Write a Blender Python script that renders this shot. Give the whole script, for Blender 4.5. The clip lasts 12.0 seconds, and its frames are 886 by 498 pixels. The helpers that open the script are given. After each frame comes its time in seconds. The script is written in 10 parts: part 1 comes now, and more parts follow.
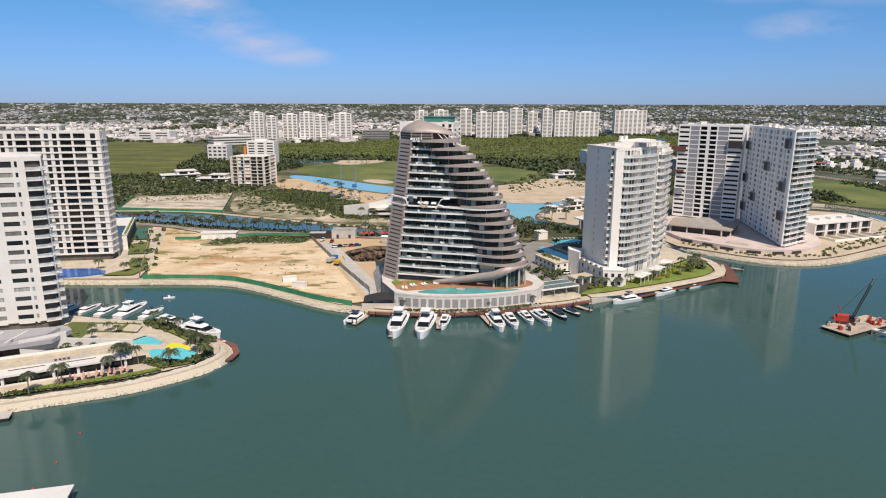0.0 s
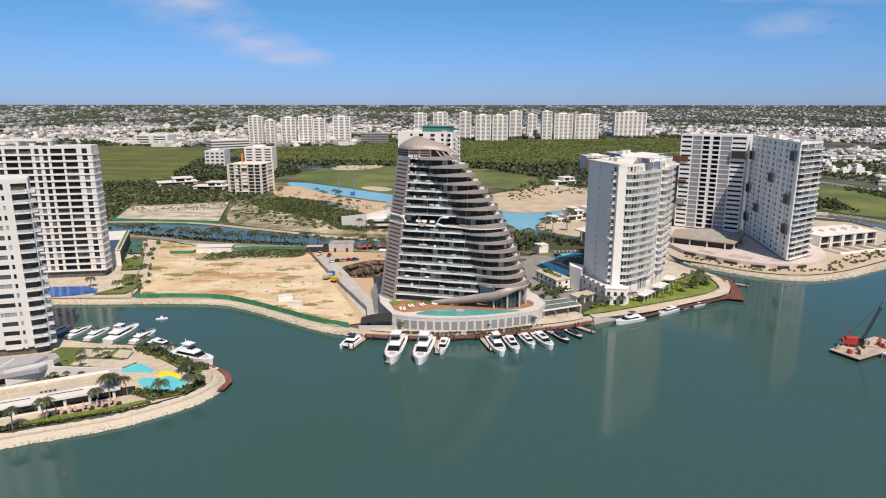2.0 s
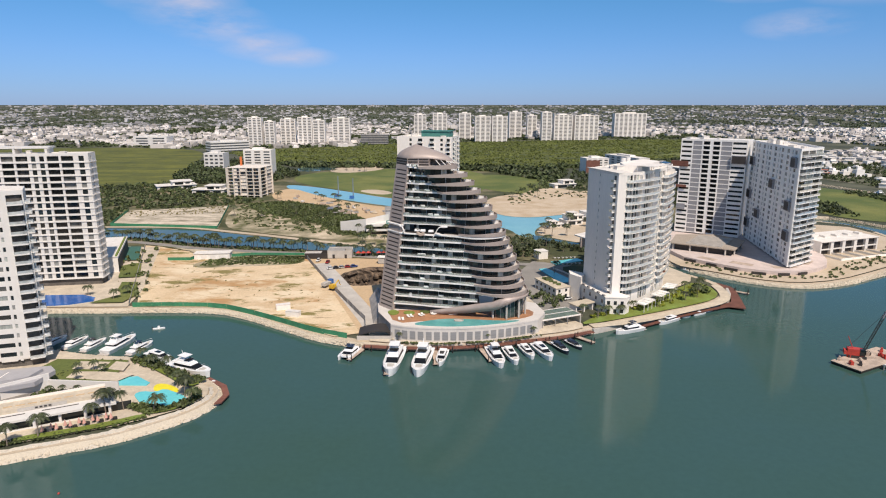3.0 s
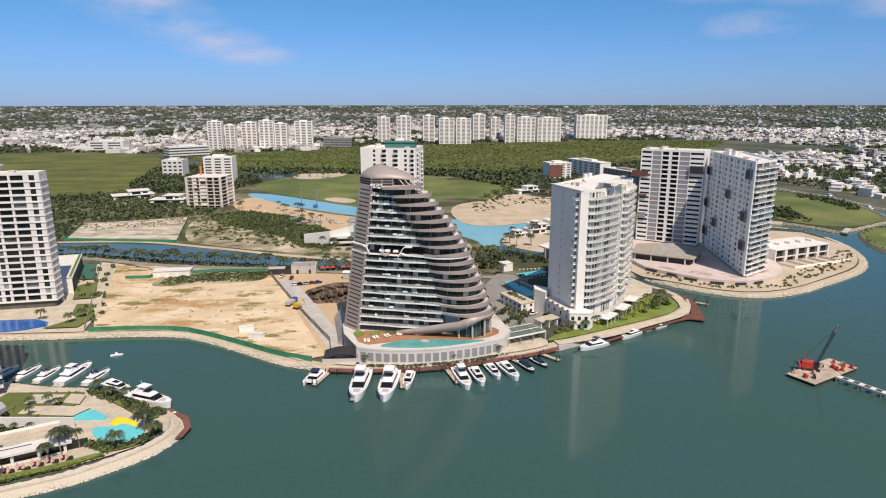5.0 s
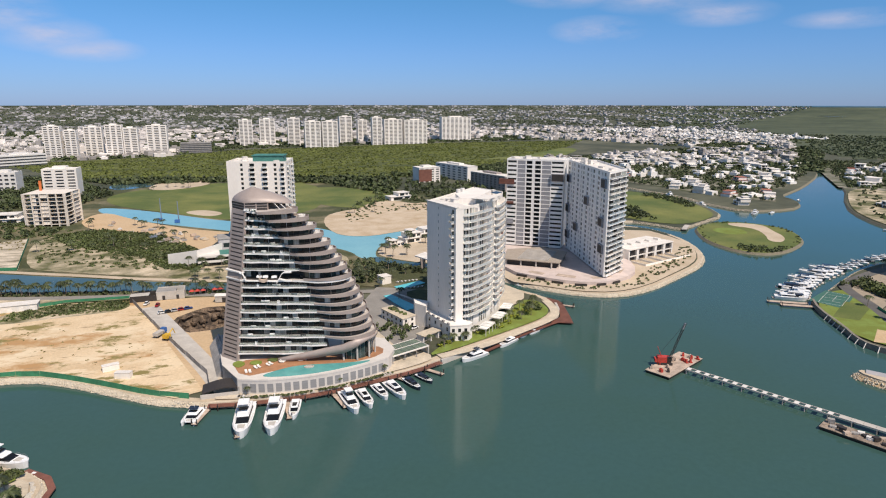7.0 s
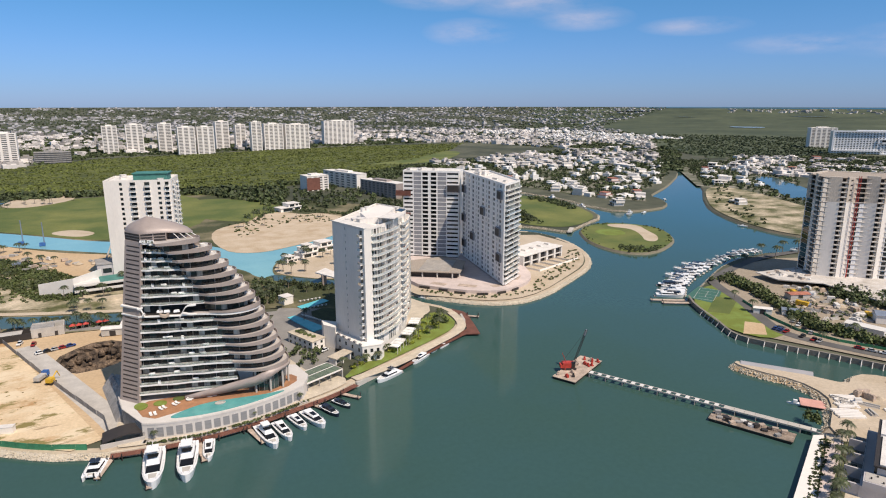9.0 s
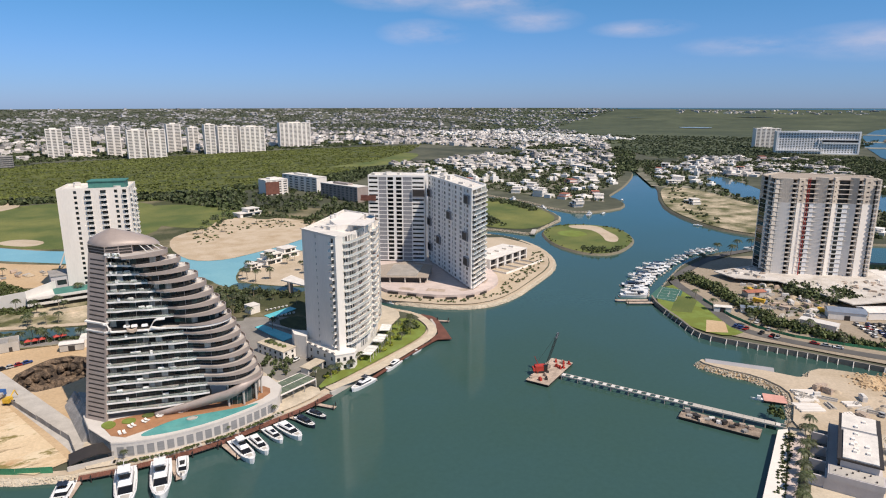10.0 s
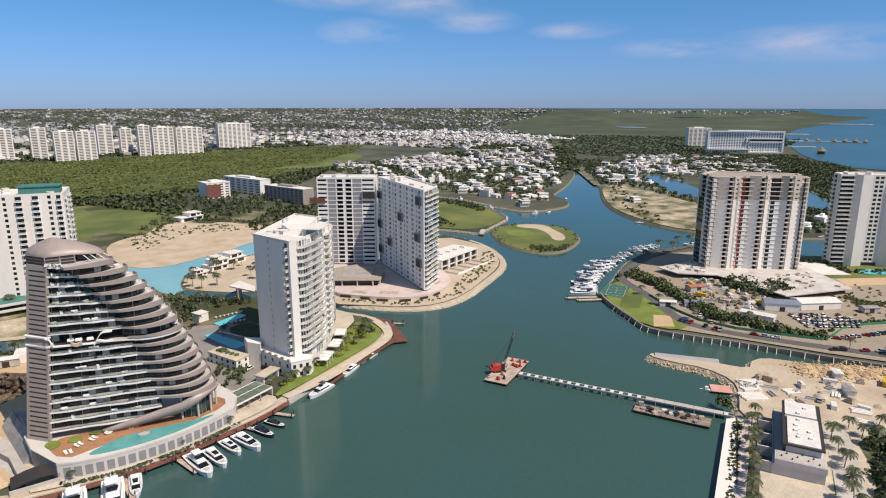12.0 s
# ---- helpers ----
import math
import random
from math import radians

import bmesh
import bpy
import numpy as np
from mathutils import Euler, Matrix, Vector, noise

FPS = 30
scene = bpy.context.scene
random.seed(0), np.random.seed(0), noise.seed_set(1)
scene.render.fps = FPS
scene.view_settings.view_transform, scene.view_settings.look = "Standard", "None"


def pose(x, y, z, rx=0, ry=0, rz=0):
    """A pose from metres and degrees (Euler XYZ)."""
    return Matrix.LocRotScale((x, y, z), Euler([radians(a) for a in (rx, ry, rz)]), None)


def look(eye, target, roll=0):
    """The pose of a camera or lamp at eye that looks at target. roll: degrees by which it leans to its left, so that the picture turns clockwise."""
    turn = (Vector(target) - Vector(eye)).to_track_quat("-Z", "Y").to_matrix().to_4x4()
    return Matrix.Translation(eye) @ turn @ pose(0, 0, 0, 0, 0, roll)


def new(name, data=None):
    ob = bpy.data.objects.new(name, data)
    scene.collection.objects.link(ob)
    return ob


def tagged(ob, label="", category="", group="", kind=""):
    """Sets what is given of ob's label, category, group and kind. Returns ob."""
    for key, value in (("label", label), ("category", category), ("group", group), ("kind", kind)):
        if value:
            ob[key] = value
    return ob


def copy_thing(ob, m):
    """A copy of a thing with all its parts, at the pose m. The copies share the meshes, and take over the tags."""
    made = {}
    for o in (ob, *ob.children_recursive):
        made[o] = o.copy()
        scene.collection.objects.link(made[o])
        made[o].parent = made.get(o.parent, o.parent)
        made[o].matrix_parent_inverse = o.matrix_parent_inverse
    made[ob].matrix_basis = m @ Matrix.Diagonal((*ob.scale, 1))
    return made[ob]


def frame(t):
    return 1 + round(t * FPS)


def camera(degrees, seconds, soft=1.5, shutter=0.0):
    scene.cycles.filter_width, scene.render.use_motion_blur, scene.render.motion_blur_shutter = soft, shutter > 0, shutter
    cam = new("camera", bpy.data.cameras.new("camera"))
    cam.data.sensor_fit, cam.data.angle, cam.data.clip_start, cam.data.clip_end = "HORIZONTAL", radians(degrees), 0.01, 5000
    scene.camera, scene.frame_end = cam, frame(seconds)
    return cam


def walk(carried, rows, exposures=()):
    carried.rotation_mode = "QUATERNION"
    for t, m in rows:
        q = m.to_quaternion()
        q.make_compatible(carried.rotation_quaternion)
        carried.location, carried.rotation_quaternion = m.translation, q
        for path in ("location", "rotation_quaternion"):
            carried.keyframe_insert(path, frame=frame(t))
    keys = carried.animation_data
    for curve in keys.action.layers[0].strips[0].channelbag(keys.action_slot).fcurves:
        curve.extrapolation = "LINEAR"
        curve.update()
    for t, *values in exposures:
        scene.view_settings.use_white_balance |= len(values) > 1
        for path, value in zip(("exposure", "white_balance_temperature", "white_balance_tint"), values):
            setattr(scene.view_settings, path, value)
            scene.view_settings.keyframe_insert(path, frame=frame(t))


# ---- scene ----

# ---- camera ----
def view(x, y, z, yaw, pitch, roll):
    return pose(x, y, z, 90 + pitch, 0, yaw) @ pose(0, 0, 0, 0, 0, roll)


cam = camera(70.61, 12.0, 1.1)
walk(cam, [
    (0.0, view(0.00, -0.00, 79.99, -0.000, -13.020, 0.165)),
    (0.5, view(0.01, 2.18, 81.62, -0.014, -13.026, 0.148)),
    (1.0, view(0.06, 4.34, 83.21, -0.017, -12.996, 0.127)),
    (1.5, view(0.22, 6.09, 84.72, -0.032, -13.014, 0.102)),
    (2.0, view(0.35, 7.53, 86.36, -0.029, -13.022, 0.043)),
    (2.5, view(0.52, 8.83, 88.05, -0.026, -13.049, 0.019)),
    (4.5, view(1.21, 11.97, 95.72, -1.111, -13.077, -0.078)),
    (5.0, view(1.10, 12.24, 97.71, -3.270, -13.130, -0.063)),
    (5.5, view(0.86, 12.40, 99.91, -4.941, -13.188, -0.087)),
    (6.0, view(0.48, 12.21, 102.29, -7.251, -13.235, -0.017)),
    (6.5, view(-0.62, 12.10, 104.49, -11.088, -13.264, 0.004)),
    (7.0, view(-2.50, 12.13, 106.53, -15.335, -13.242, 0.039)),
    (9.0, view(-12.30, 15.79, 114.89, -26.148, -13.199, -0.018)),
    (9.5, view(-15.04, 17.39, 116.38, -28.319, -13.143, -0.048)),
    (10.0, view(-17.81, 19.05, 117.35, -30.150, -13.130, -0.058)),
    (10.5, view(-20.10, 20.54, 117.94, -31.860, -13.112, -0.048)),
    (11.0, view(-21.37, 21.43, 118.15, -33.224, -13.107, -0.039)),
    (11.5, view(-21.93, 21.88, 118.29, -34.691, -13.123, 0.003)),
    (12.0, view(-22.04, 22.19, 118.34, -35.406, -13.136, 0.011)),
])

# ---- world, sun, exposure ----
SUN_EL, SUN_AZ = radians(54), math.atan2(0.36, -0.93)
world = bpy.data.worlds.new("sky")
scene.world = world
world.use_nodes = True
wn = world.node_tree.nodes
wl = world.node_tree.links
wn.clear()
w_out = wn.new("ShaderNodeOutputWorld")
w_bg = wn.new("ShaderNodeBackground")
w_sky = wn.new("ShaderNodeTexSky")
w_sky.sky_type = "NISHITA"
w_sky.sun_disc = False
w_sky.sun_elevation, w_sky.sun_rotation = SUN_EL, SUN_AZ
w_sky.air_density, w_sky.dust_density, w_sky.ozone_density = 1.0, 0.1, 2.0
w_bg.inputs["Strength"].default_value = 0.113
w_co = wn.new("ShaderNodeTexCoord")
w_map = wn.new("ShaderNodeMapping")
w_map.inputs["Rotation"].default_value = (0, 0.45, radians(20))
w_map.inputs["Scale"].default_value = (5.0, 5.0, 17.0)
w_noise = wn.new("ShaderNodeTexNoise")
w_noise.inputs["Scale"].default_value = 1.6
w_noise.inputs["Detail"].default_value = 9
w_noise.inputs["Roughness"].default_value = 0.62
w_ramp = wn.new("ShaderNodeValToRGB")
w_ramp.color_ramp.elements[0].position, w_ramp.color_ramp.elements[1].position = 0.33, 0.80


def cloud_bank(az, el, wide, high):
    """How much of a thin cloud lies in a direction: 1 in the middle of the bank, 0 outside it."""
    a, e = radians(az), radians(el)
    sub, dot, mx = wn.new("ShaderNodeVectorMath"), wn.new("ShaderNodeVectorMath"), wn.new("ShaderNodeMapping")
    sub.operation, dot.operation = "SUBTRACT", "LENGTH"
    sub.inputs[1].default_value = (math.sin(a) * math.cos(e), math.cos(a) * math.cos(e), math.sin(e))
    mx.inputs["Scale"].default_value = (1 / wide, 1 / wide, 1 / high)
    fade = wn.new("ShaderNodeMapRange")
    fade.inputs["From Min"].default_value, fade.inputs["From Max"].default_value = 1.0, 0.1
    wl.new(w_co.outputs["Generated"], sub.inputs[0])
    wl.new(sub.outputs[0], mx.inputs[0])
    wl.new(mx.outputs[0], dot.inputs[0])
    wl.new(dot.outputs["Value"], fade.inputs["Value"])
    return fade.outputs[0]


banks = None
for bank in ((-24, 9.6, 0.09, 0.05), (-21, 7.6, 0.085, 0.042), (-18.5, 6.2, 0.08, 0.034), (-15.5, 4.9, 0.075, 0.026), (-12.8, 3.9, 0.07, 0.018), (28.5, 5.9, 0.075, 0.022), (26, 8.8, 0.10, 0.022), (34, 8.4, 0.12, 0.028), (38, 6.9, 0.08, 0.02), (47, 6.0, 0.08, 0.014), (55, 4.4, 0.10, 0.016), (65, 4.4, 0.16, 0.028), (-46, 7, 0.1, 0.03), (100, 12, 0.4, 0.1), (190, 14, 0.5, 0.1)):
    out = cloud_bank(*bank)
    if banks is not None:
        mxn = wn.new("ShaderNodeMath")
        mxn.operation = "MAXIMUM"
        wl.new(banks, mxn.inputs[0])
        wl.new(out, mxn.inputs[1])
        out = mxn.outputs[0]
    banks = out
w_mix = wn.new("ShaderNodeMixRGB")
w_mix.inputs[2].default_value = (5.6, 5.4, 6.5, 1)
w_mul = wn.new("ShaderNodeMath")
w_mul.operation = "MULTIPLY"
wl.new(w_co.outputs["Generated"], w_map.inputs[0])
wl.new(w_map.outputs[0], w_noise.inputs["Vector"])
wl.new(w_noise.outputs["Fac"], w_ramp.inputs[0])
wl.new(w_ramp.outputs[0], w_mul.inputs[0])
wl.new(banks, w_mul.inputs[1])
wl.new(w_mul.outputs[0], w_mix.inputs[0])
w_tint = wn.new("ShaderNodeMixRGB")
w_tint.blend_type = "MULTIPLY"
w_tint.inputs[0].default_value = 1.0
w_sep = wn.new("ShaderNodeSeparateXYZ")
w_grad = wn.new("ShaderNodeValToRGB")
g = w_grad.color_ramp.elements
g[0].position, g[0].color = 0.0, (0.30, 0.465, 1.0, 1)
g[1].position, g[1].color = 1.0, (1.06, 0.97, 0.84, 1)
for at, c in ((0.07, (0.335, 0.54, 0.98, 1)), (0.17, (0.31, 0.63, 0.90, 1)), (0.45, (0.80, 0.84, 0.86, 1))):
    g.new(at).color = c
wl.new(w_co.outputs["Generated"], w_sep.inputs[0])
wl.new(w_sep.outputs[2], w_grad.inputs[0])
wl.new(w_grad.outputs[0], w_tint.inputs[2])
wl.new(w_sky.outputs[0], w_tint.inputs[1])
wl.new(w_tint.outputs[0], w_mix.inputs[1])
wl.new(w_mix.outputs[0], w_bg.inputs[0])
wl.new(w_bg.outputs[0], w_out.inputs[0])

sun_data = bpy.data.lights.new("sun", "SUN")
sun_data.energy, sun_data.angle, sun_data.color = 5.0, radians(0.53), (1.0, 0.875, 0.75)
sun = new("sun", sun_data)
sun.matrix_world = look((math.sin(SUN_AZ) * math.cos(SUN_EL) * 400, math.cos(SUN_AZ) * math.cos(SUN_EL) * 400, math.sin(SUN_EL) * 400), (0, 0, 0))
scene.view_settings.exposure = 0.0

# ---- materials ----
def mat(name, base, rough=0.6, var=0.15, scale=0.15, fine=3.0, bump=0.0, metal=0.0, spec=0.5, second=None, edge=0.5, island=0.0, rnd=0.0, dist=0.05, stretch=(1, 1, 1)):
    """A surface with two scales of variation at real size; second: a colour for patches; island, rnd: variation by piece."""
    m = bpy.data.materials.new(name)
    m.use_nodes = True
    n, l = m.node_tree.nodes, m.node_tree.links
    b = n["Principled BSDF"]
    b.inputs["Roughness"].default_value, b.inputs["Metallic"].default_value = rough, metal
    b.inputs["Specular IOR Level"].default_value = spec
    geo = n.new("ShaderNodeNewGeometry")
    mp = n.new("ShaderNodeMapping")
    mp.inputs["Scale"].default_value = stretch
    l.new(geo.outputs["Position"], mp.inputs[0])
    big, small = n.new("ShaderNodeTexNoise"), n.new("ShaderNodeTexNoise")
    for t, s, d in ((big, scale, 5), (small, fine, 3)):
        t.inputs["Scale"].default_value, t.inputs["Detail"].default_value = s, d
        t.inputs["Roughness"].default_value = 0.6
        l.new(mp.outputs[0], t.inputs["Vector"])
    ramp = n.new("ShaderNodeValToRGB")
    e = ramp.color_ramp.elements
    e[0].position, e[1].position = max(0, edge - 0.16), min(1, edge + 0.16)
    e[0].color = (*[c * (1 - var) for c in base], 1)
    e[1].color = (*(second if second else [min(1, c * (1 + var)) for c in base]), 1)
    l.new(big.outputs["Fac"], ramp.inputs[0])
    hsv = n.new("ShaderNodeHueSaturation")
    mr = n.new("ShaderNodeMapRange")
    mr.inputs["From Min"].default_value, mr.inputs["From Max"].default_value = 0.3, 0.7
    mr.inputs["To Min"].default_value, mr.inputs["To Max"].default_value = 1 - var * 0.8, 1 + var * 0.8
    l.new(small.outputs["Fac"], mr.inputs["Value"])
    l.new(ramp.outputs[0], hsv.inputs["Color"])
    val = mr.outputs[0]
    for amount, socket in ((island, geo.outputs["Random Per Island"]), (rnd, n.new("ShaderNodeObjectInfo").outputs["Random"])):
        if amount:
            r2, mu = n.new("ShaderNodeMapRange"), n.new("ShaderNodeMath")
            r2.inputs["To Min"].default_value, r2.inputs["To Max"].default_value = 1 - amount, 1 + amount
            mu.operation = "MULTIPLY"
            l.new(socket, r2.inputs["Value"])
            l.new(r2.outputs[0], mu.inputs[0])
            l.new(val, mu.inputs[1])
            val = mu.outputs[0]
    l.new(val, hsv.inputs["Value"])
    l.new(hsv.outputs[0], b.inputs["Base Color"])
    if bump:
        bp = n.new("ShaderNodeBump")
        bp.inputs["Strength"].default_value, bp.inputs["Distance"].default_value = bump, dist
        l.new(small.outputs["Fac"], bp.inputs["Height"])
        l.new(bp.outputs[0], b.inputs["Normal"])
    return m


def water_mat(name, deep, shallow, rough=0.07, ripple=0.25, scale=0.5, big=0.012):
    m = mat(name, deep, rough, 0.05, big, scale, 0, 0, 0.5, shallow, 0.52)
    n, l = m.node_tree.nodes, m.node_tree.links
    b = n["Principled BSDF"]
    b.inputs["IOR"].default_value = 1.33
    geo = n.new("ShaderNodeNewGeometry")
    a = n.new("ShaderNodeTexNoise")
    a.inputs["Scale"].default_value, a.inputs["Detail"].default_value = scale, 4
    mp = n.new("ShaderNodeMapping")
    mp.inputs["Rotation"].default_value = (0, 0, 0.6)
    mp.inputs["Scale"].default_value = (1, 2.2, 1)
    l.new(geo.outputs["Position"], mp.inputs[0])
    l.new(mp.outputs[0], a.inputs["Vector"])
    bp = n.new("ShaderNodeBump")
    bp.inputs["Strength"].default_value, bp.inputs["Distance"].default_value = ripple, 0.12
    l.new(a.outputs["Fac"], bp.inputs["Height"])
    l.new(bp.outputs[0], b.inputs["Normal"])
    return m


def glass_mat(name, tint, rough=0.03, trans=0.0, rnd=0.0):
    m = mat(name, tint, rough, 0.25, 0.05, 0.6, 0, 0, 0.5, rnd=rnd)
    m.node_tree.nodes["Principled BSDF"].inputs["Transmission Weight"].default_value = trans
    m.node_tree.nodes["Principled BSDF"].inputs["IOR"].default_value = 1.5
    return m


M_WATER = water_mat("bay_water", (0.042, 0.090, 0.073), (0.040, 0.091, 0.092), 0.08, 0.17, 0.5, 0.007)
M_CANAL = water_mat("shallow_canal_water", (0.20, 0.42, 0.47), (0.25, 0.47, 0.50), 0.1, 0.15, 0.5, 0.02)
M_CANAL_DARK = water_mat("green_canal_water", (0.05, 0.09, 0.09), (0.07, 0.12, 0.12), 0.08, 0.15, 0.5, 0.02)
M_SEA = water_mat("sea_water", (0.03, 0.09, 0.13), (0.035, 0.11, 0.15), 0.3, 0.2, 0.1, 0.003)
M_POOL = water_mat("pool_water", (0.12, 0.52, 0.58), (0.16, 0.6, 0.64), 0.04, 0.2, 1.2, 0.2)
M_POOL_BLUE = water_mat("blue_pool_water", (0.012, 0.09, 0.34), (0.02, 0.13, 0.42), 0.04, 0.2, 1.2, 0.1)
M_URBAN = mat("town_ground", (0.062, 0.072, 0.042), 0.95, 0.3, 0.008, 0.06, 0, second=(0.13, 0.13, 0.085), edge=0.56)
M_SAND = mat("dusty_sand", (0.60, 0.44, 0.27), 0.95, 0.14, 0.035, 0.8, 0.4, second=(0.46, 0.32, 0.18), edge=0.62, dist=0.2)
M_SAND_PALE = mat("pale_sand", (0.58, 0.48, 0.36), 0.95, 0.14, 0.045, 0.9, 0.4, second=(0.38, 0.30, 0.20), edge=0.6, dist=0.2)
M_SCRUB_SAND = mat("sand_with_dry_weeds", (0.13, 0.135, 0.045), 0.95, 0.3, 0.045, 0.7, 0.5, second=(0.58, 0.48, 0.35), edge=0.54, dist=0.3)
M_LAWN = mat("mown_lawn", (0.105, 0.145, 0.03), 0.9, 0.24, 0.018, 1.2, 0.4, second=(0.185, 0.19, 0.05), edge=0.55)
M_LAWN_BRIGHT = mat("watered_lawn", (0.17, 0.21, 0.03), 0.9, 0.16, 0.15, 3.0, 0.4, second=(0.19, 0.27, 0.06), edge=0.6)
M_MARSH = mat("mangrove_field", (0.075, 0.092, 0.016), 0.95, 0.3, 0.012, 0.12, 0.8, second=(0.145, 0.15, 0.022), edge=0.5, dist=0.9, stretch=(1, 2.2, 1))
M_MARSH_DEEP = mat("deep_green_mangrove", (0.070, 0.089, 0.019), 0.95, 0.34, 0.009, 0.10, 0.8, second=(0.121, 0.134, 0.024), edge=0.54, dist=0.9, stretch=(1, 2.6, 1))
M_ASPHALT = mat("asphalt", (0.11, 0.105, 0.1), 0.9, 0.15, 0.1, 4, 0.2)
M_ASPHALT_PALE = mat("dusty_asphalt", (0.24, 0.225, 0.205), 0.9, 0.16, 0.1, 3, 0.2)
M_CONCRETE = mat("pale_concrete", (0.46, 0.43, 0.39), 0.85, 0.12, 0.2, 3, 0.2)
M_CONCRETE_DK = mat("grey_concrete", (0.30, 0.285, 0.27), 0.85, 0.2, 0.25, 2, 0.3, stretch=(1, 1, 0.3))
M_PAVING = mat("cream_paving", (0.51, 0.44, 0.34), 0.85, 0.14, 0.2, 1.5, 0.1)
M_PAVING_PINK = mat("pinkish_paving", (0.56, 0.47, 0.43), 0.85, 0.1, 0.15, 1.5, 0.1)
M_STUCCO = mat("white_stucco", (0.77, 0.725, 0.67), 0.7, 0.05, 0.12, 1.5, 0.05, stretch=(1, 1, 0.25))
# paler than the white stucco, to brighten the curved tower's shaded side
M_STUCCO_LIFTED = mat("lifted_warm_stucco", (0.85, 0.80, 0.74), 0.75, 0.05, 0.1, 1.2, 0.05, stretch=(1, 1, 0.25))
M_WHITE = mat("white_paint", (0.67, 0.645, 0.61), 0.55, 0.04, 0.2, 2)
M_ROOF = mat("white_roof_coating", (0.68, 0.645, 0.60), 0.8, 0.1, 0.25, 2, 0.1)
M_GREY_PANEL = mat("blue_grey_wall_panel", (0.27, 0.27, 0.285), 0.6, 0.06, 0.2, 2)
M_TAUPE = mat("taupe_metal_cladding", (0.36, 0.30, 0.27), 0.5, 0.08, 0.2, 2.5, metal=0.1)
# near black for louvres and dark parts, also painted shade in openings
M_TAUPE_DK = mat("dark_parts_and_recess_shade", (0.035, 0.03, 0.028), 0.6, 0.1, 0.5, 3)
M_SLAB = mat("pale_slab_edge", (0.82, 0.80, 0.77), 0.6, 0.06, 0.3, 2)
M_GLASS = glass_mat("dark_tinted_glass", (0.018, 0.024, 0.026), rnd=0.5)
M_GLASS_GREEN = glass_mat("green_tinted_glass", (0.03, 0.05, 0.048), rnd=0.6)
M_GLASS_CLEAR = glass_mat("clear_glass_rail", (0.8, 0.85, 0.84), 0.05, 0.55)
# darkness of rooms without light, given as a surface colour
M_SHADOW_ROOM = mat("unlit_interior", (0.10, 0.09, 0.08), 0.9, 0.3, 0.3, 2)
M_ROCK = mat("limestone_boulder", (0.66, 0.58, 0.46), 0.9, 0.15, 0.4, 2.5, 0.7, second=(0.56, 0.49, 0.38), island=0.18, dist=0.15)
M_GREEN_NET = mat("green_mesh_hoarding", (0.04, 0.20, 0.10), 0.8, 0.2, 0.3, 2, 0.3)
M_TIMBER = mat("red_brown_decking", (0.16, 0.065, 0.045), 0.7, 0.2, 0.3, 6, 0.2, rnd=0.15)
M_TEAK = mat("teak_deck", (0.34, 0.17, 0.085), 0.65, 0.15, 0.4, 6, 0.2)
M_LEAF = mat("dark_leaves", (0.058, 0.076, 0.026), 0.7, 0.34, 0.02, 0.6, 0, island=0.5)
M_LEAF_MID = mat("green_leaves", (0.074, 0.094, 0.026), 0.65, 0.3, 0.05, 0.8, 0, island=0.4)
M_LEAF_YEL = mat("yellow_green_leaves", (0.22, 0.24, 0.02), 0.6, 0.25, 0.2, 0.8, 0, island=0.35)
M_PALM = mat("palm_fronds", (0.055, 0.068, 0.024), 0.55, 0.3, 0.2, 1.0, 0, island=0.3, rnd=0.25)
M_BARK = mat("grey_bark", (0.22, 0.18, 0.14), 0.9, 0.2, 0.6, 5, 0.4)
M_HULL = mat("white_gelcoat", (0.80, 0.80, 0.80), 0.22, 0.03, 0.3, 2)
M_HULL_DK = mat("navy_gelcoat", (0.02, 0.027, 0.045), 0.2, 0.1, 0.3, 2)
M_TINT = mat("black_window_strip", (0.01, 0.011, 0.013), 0.08, 0.1, 0.5, 2)
M_STEEL = mat("galvanised_steel", (0.42, 0.42, 0.43), 0.45, 0.15, 0.4, 3, metal=0.7)
M_RUST = mat("weathered_barge_deck", (0.44, 0.35, 0.28), 0.8, 0.25, 0.3, 2, 0.3)
M_RED = mat("red_machine_paint", (0.42, 0.045, 0.03), 0.5, 0.2, 0.5, 3)
M_ORANGE = mat("orange_paint", (0.62, 0.16, 0.04), 0.6, 0.15, 0.3, 2)
M_YELLOW = mat("yellow_paint", (0.62, 0.38, 0.03), 0.55, 0.15, 0.4, 3)
M_YELLOW_DECK = mat("yellow_pool_deck", (0.72, 0.62, 0.03), 0.7, 0.08, 0.4, 3)
M_BLUE = mat("blue_paint", (0.04, 0.12, 0.34), 0.55, 0.15, 0.4, 3)
M_TEAL = mat("teal_roof", (0.06, 0.20, 0.17), 0.6, 0.15, 0.3, 2)
M_TILE = mat("terracotta_roof", (0.36, 0.14, 0.09), 0.8, 0.2, 0.3, 2, 0.2)
M_RUBBLE = mat("dark_excavated_rock", (0.09, 0.066, 0.05), 0.95, 0.4, 0.3, 1.2, 0.9, second=(0.24, 0.17, 0.115), edge=0.55, dist=0.5, stretch=(1, 1, 0.4))
# town walls with distance haze mixed into the grey
M_TOWN_HAZED = mat("hazed_far_town_walls", (0.36, 0.35, 0.355), 0.8, 0.1, 0.02, 0.3, 0, island=0.6)
M_TOWN = mat("town_walls", (0.52, 0.485, 0.455), 0.8, 0.1, 0.02, 0.3, 0, island=0.6)
M_COURT = mat("green_tennis_court", (0.045, 0.13, 0.10), 0.8, 0.08, 0.2, 2)
